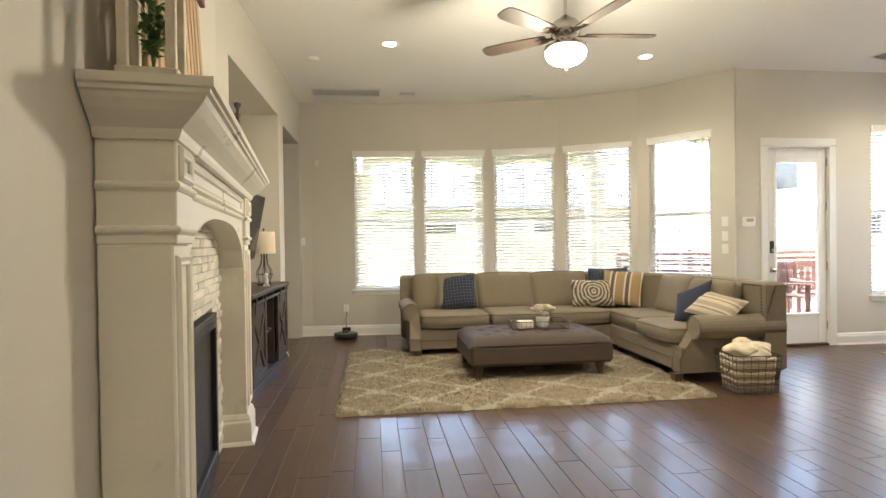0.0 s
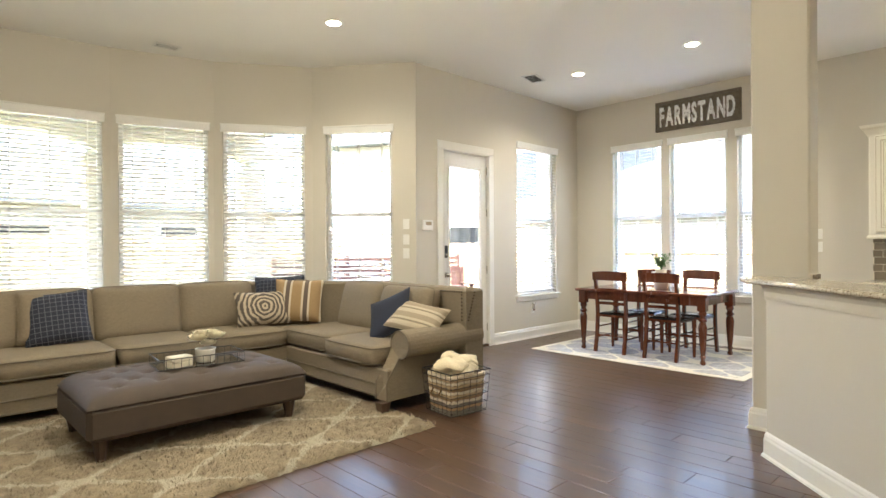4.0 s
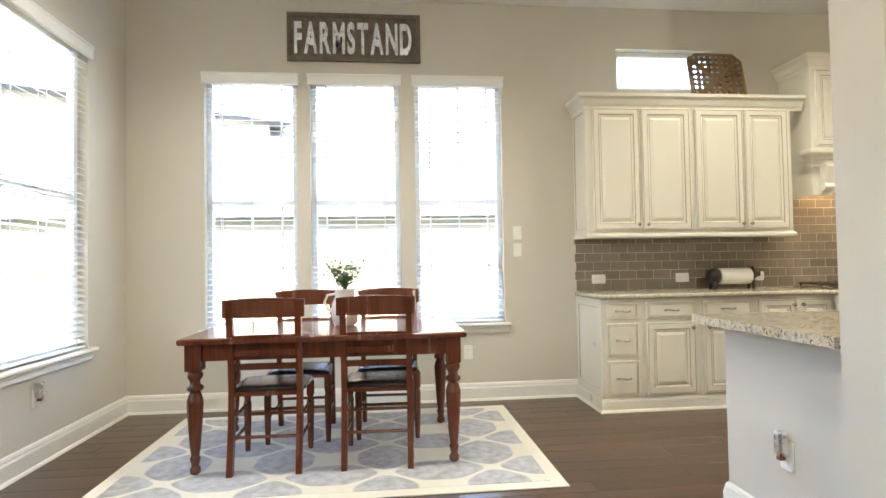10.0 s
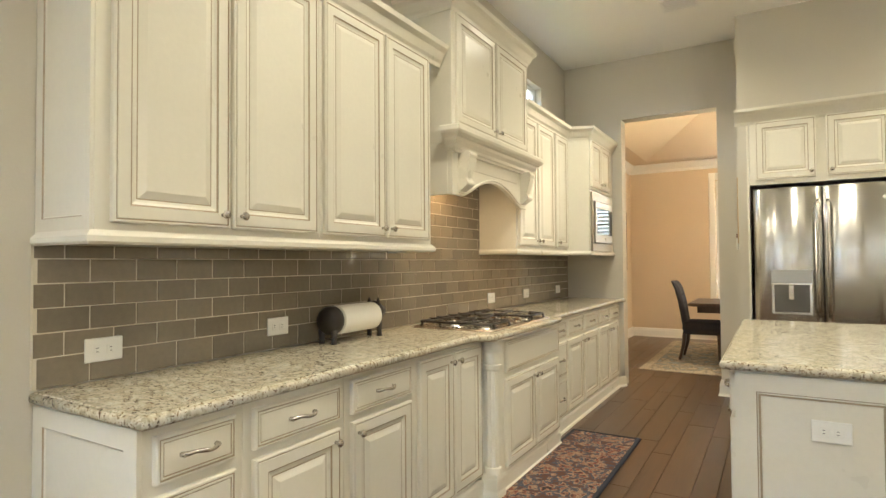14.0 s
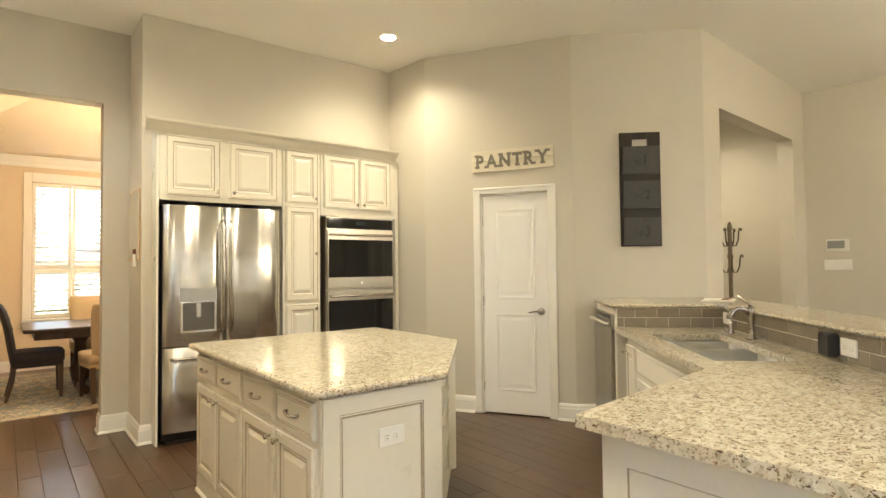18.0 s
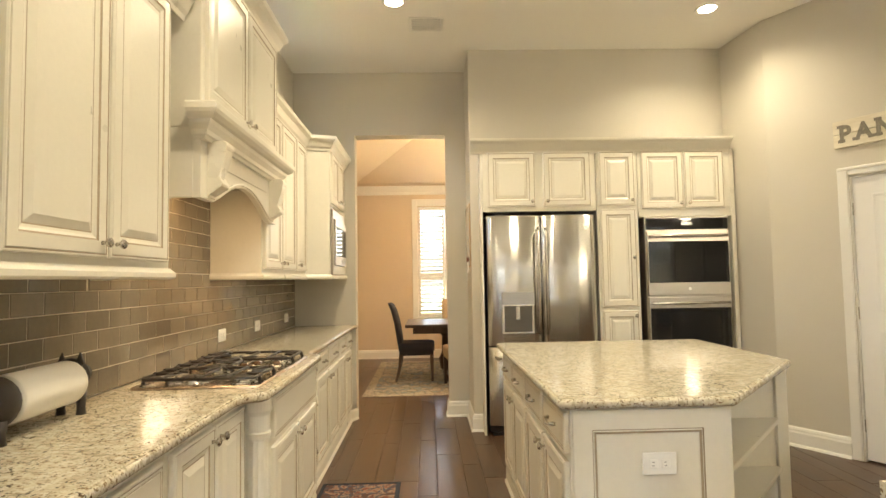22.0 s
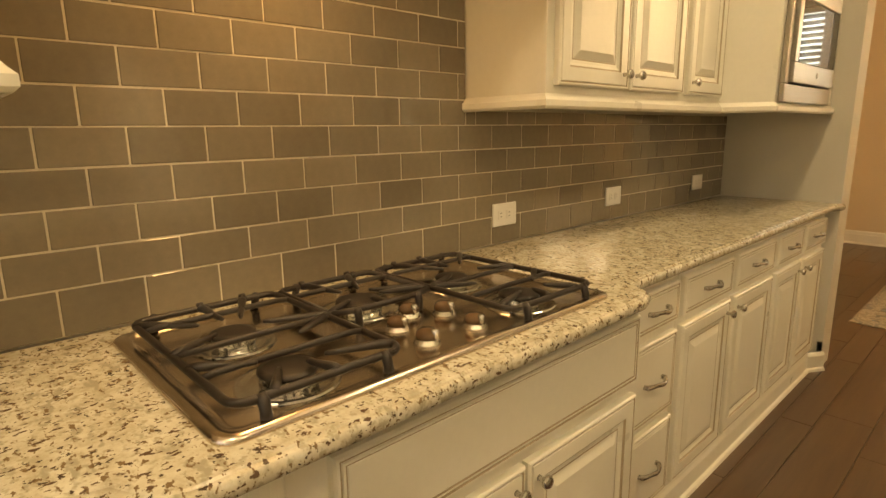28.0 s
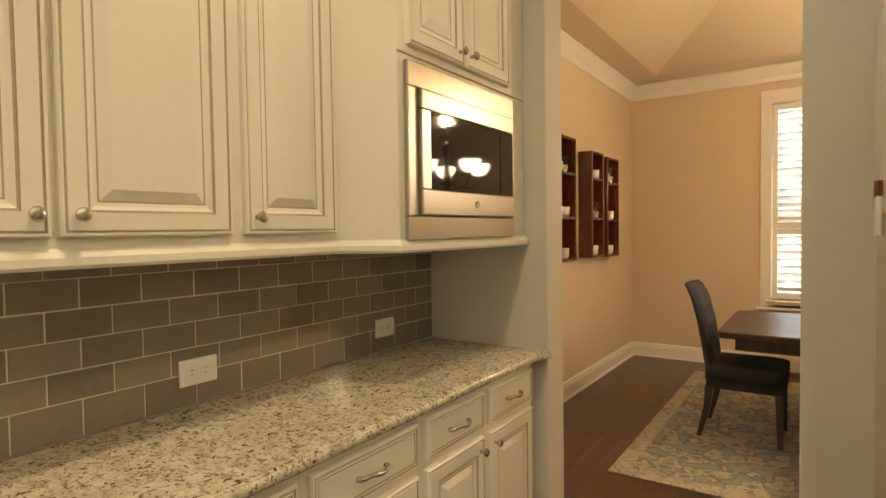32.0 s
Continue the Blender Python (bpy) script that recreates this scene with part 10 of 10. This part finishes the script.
# ---- tiles of the backsplash ----
def tiled(name, m, regions, lip, limit, label, offset=0.105, first=1.010, pitch=0.155):
    """Running-bond tiles on a grout bed; regions are (s0, s1, z0, z1) on a face in the xz plane, looking to -y."""
    bm = bmesh.new()
    for s0, s1, z0, z1 in regions:
        box(bm, (s0, -lip - 0.0012, z0), (s1, -0.001, z1))
    bm.transform(m)
    bed = structure(name, bm, GROUT, label)
    PW, PH = pitch, 0.0775
    shapes = {}
    rest = bmesh.new()
    used = 0
    for s0, s1, z0, z1 in regions:
        k = 0
        z = z0
        while z < z1 - 0.012:
            row = math.floor((z - first) / PH + 0.02) + 1
            top = min(first + row * PH, z1)
            if row < 0:
                row, top = 0, min(first, z1)
            s = s0 - ((offset + (row % 2) * PW / 2 + s0) % PW)
            while s < s1 - 0.004:
                a, b = max(s, s0), min(s + PW, s1)
                s += PW
                if b - a < 0.012:
                    continue
                key = (round(b - a, 3), round(top - z, 3))
                if used < limit and lip > 0:
                    if key not in shapes:
                        tb = bmesh.new()
                        box(tb, (0.002, -lip - 0.003, 0.002), (key[0] - 0.002, -lip + 0.005, key[1] - 0.002), 0.0012)
                        o = part("tile", tb, TILE, bed)
                        o.matrix_basis = m @ Matrix.Translation((a, 0, z))
                        shapes[key] = o
                    else:
                        again(shapes[key], bed, m @ Matrix.Translation((a, random.uniform(-0.0006, 0.0006), z)) @ Matrix.Rotation(radians(random.uniform(-0.25, 0.25)), 4, "Z"))
                    used += 1
                else:
                    box(rest, (a + 0.002, -lip - 0.003, z + 0.002), (b - 0.002, -lip + 0.005, top - 0.002), 0.0012, m=m)
            z = top
    if len(rest.verts):
        o = part("tile_field", rest, TILE, bed)
        tagged(o, kind="stuff")
    else:
        rest.free()


random.seed(31)
TM = east(EAST, 1.985)
tiled("wall_backsplash", TM, [(0.0, 5.17, 0.914, 1.320), (1.828, 3.03, 1.320, 1.95), (0.0, 1.828, 1.320, 1.366), (3.03, 5.17, 1.320, 1.366)], 0.014, 300, "grey-brown glossy subway tile backsplash", offset=0.1468, pitch=0.1572)
BT, BTL = along((2.70, 0.32), (4.33, 1.945))
tiled("wall_bar_tiles", BT, [(0.0, BTL, 0.914, 1.051)], 0.010, 100, "grey-brown tile strip under the bar top", first=0.983)
BT2, BTL2 = along((3.30, -0.145), (2.775, 0.40))
tiled("wall_bar_tiles_end", BT2, [(0.0, BTL2, 0.914, 1.051)], 0.010, 100, "grey-brown tile strip under the bar top", first=0.983)
for k, (p, q) in enumerate((((4.40, 1.83), (4.62, 1.83)),)):
    m, w = along(p, q)
    tiled("wall_column_tiles", m, [(0.0, w, 0.914, 1.10)], 0.010, 40, "grey-brown tiles round the foot of the column", first=0.983)

# ---- floor planks ----
random.seed(77)
floor_ob = bpy.data.objects["floor"]
WIDTHS = (0.127, 0.165, 0.127, 0.19)
LENGTHS = (0.75, 0.95, 1.2, 1.5)
NEAR = ((-0.6, -0.7, 2.4, 3.6), (2.4, 2.3, 7.2, 3.2), (5.94, -3.2, 7.1, 2.3))
plank_shape = {}
rest_v, rest_f = [], []
near_count = 0
x = -4.0
row = 0
while x < 8.0:
    w = WIDTHS[row % 4]
    row += 1
    y = -7.5 - random.uniform(0, 1.2)
    while y < 8.0:
        ln = random.choice(LENGTHS)
        cx, cy = x + w / 2, y + ln / 2
        if near_count < 300 and any(a < cx < c and b < cy < d for a, b, c, d in NEAR):
            near_count += 1
            key = (w, ln)
            m = Matrix.Translation((x, y, random.uniform(-0.0004, 0.0)))
            if key not in plank_shape:
                bm = bmesh.new()
                box(bm, (0.0006, 0.0006, -0.011), (w - 0.0006, ln - 0.0006, 0.0), 0.0022)
                o = part("plank", bm, FLOOR, floor_ob)
                o.matrix_basis = m
                plank_shape[key] = o
            else:
                again(plank_shape[key], floor_ob, m)
        else:
            i = len(rest_v)
            c, g = 0.0022, 0.0006
            dz = random.uniform(-0.0004, 0.0)
            for ins, z in ((g, -0.011), (g, dz - c), (g + c, dz)):
                rest_v += [(x + ins, y + ins, z), (x + w - ins, y + ins, z), (x + w - ins, y + ln - ins, z), (x + ins, y + ln - ins, z)]
            for q in (0, 4):
                for k in range(4):
                    rest_f.append((i + q + k, i + q + (k + 1) % 4, i + q + 4 + (k + 1) % 4, i + q + 4 + k))
            rest_f.append((i + 8, i + 9, i + 10, i + 11))
        y += ln
    x += w
me = bpy.data.meshes.new("plank_field")
me.from_pydata(rest_v, [], rest_f)
me.materials.append(FLOOR_REST)
o = bpy.data.objects.new("plank_field", me)
scene.collection.objects.link(o)
o.parent = floor_ob
tagged(o, kind="stuff")
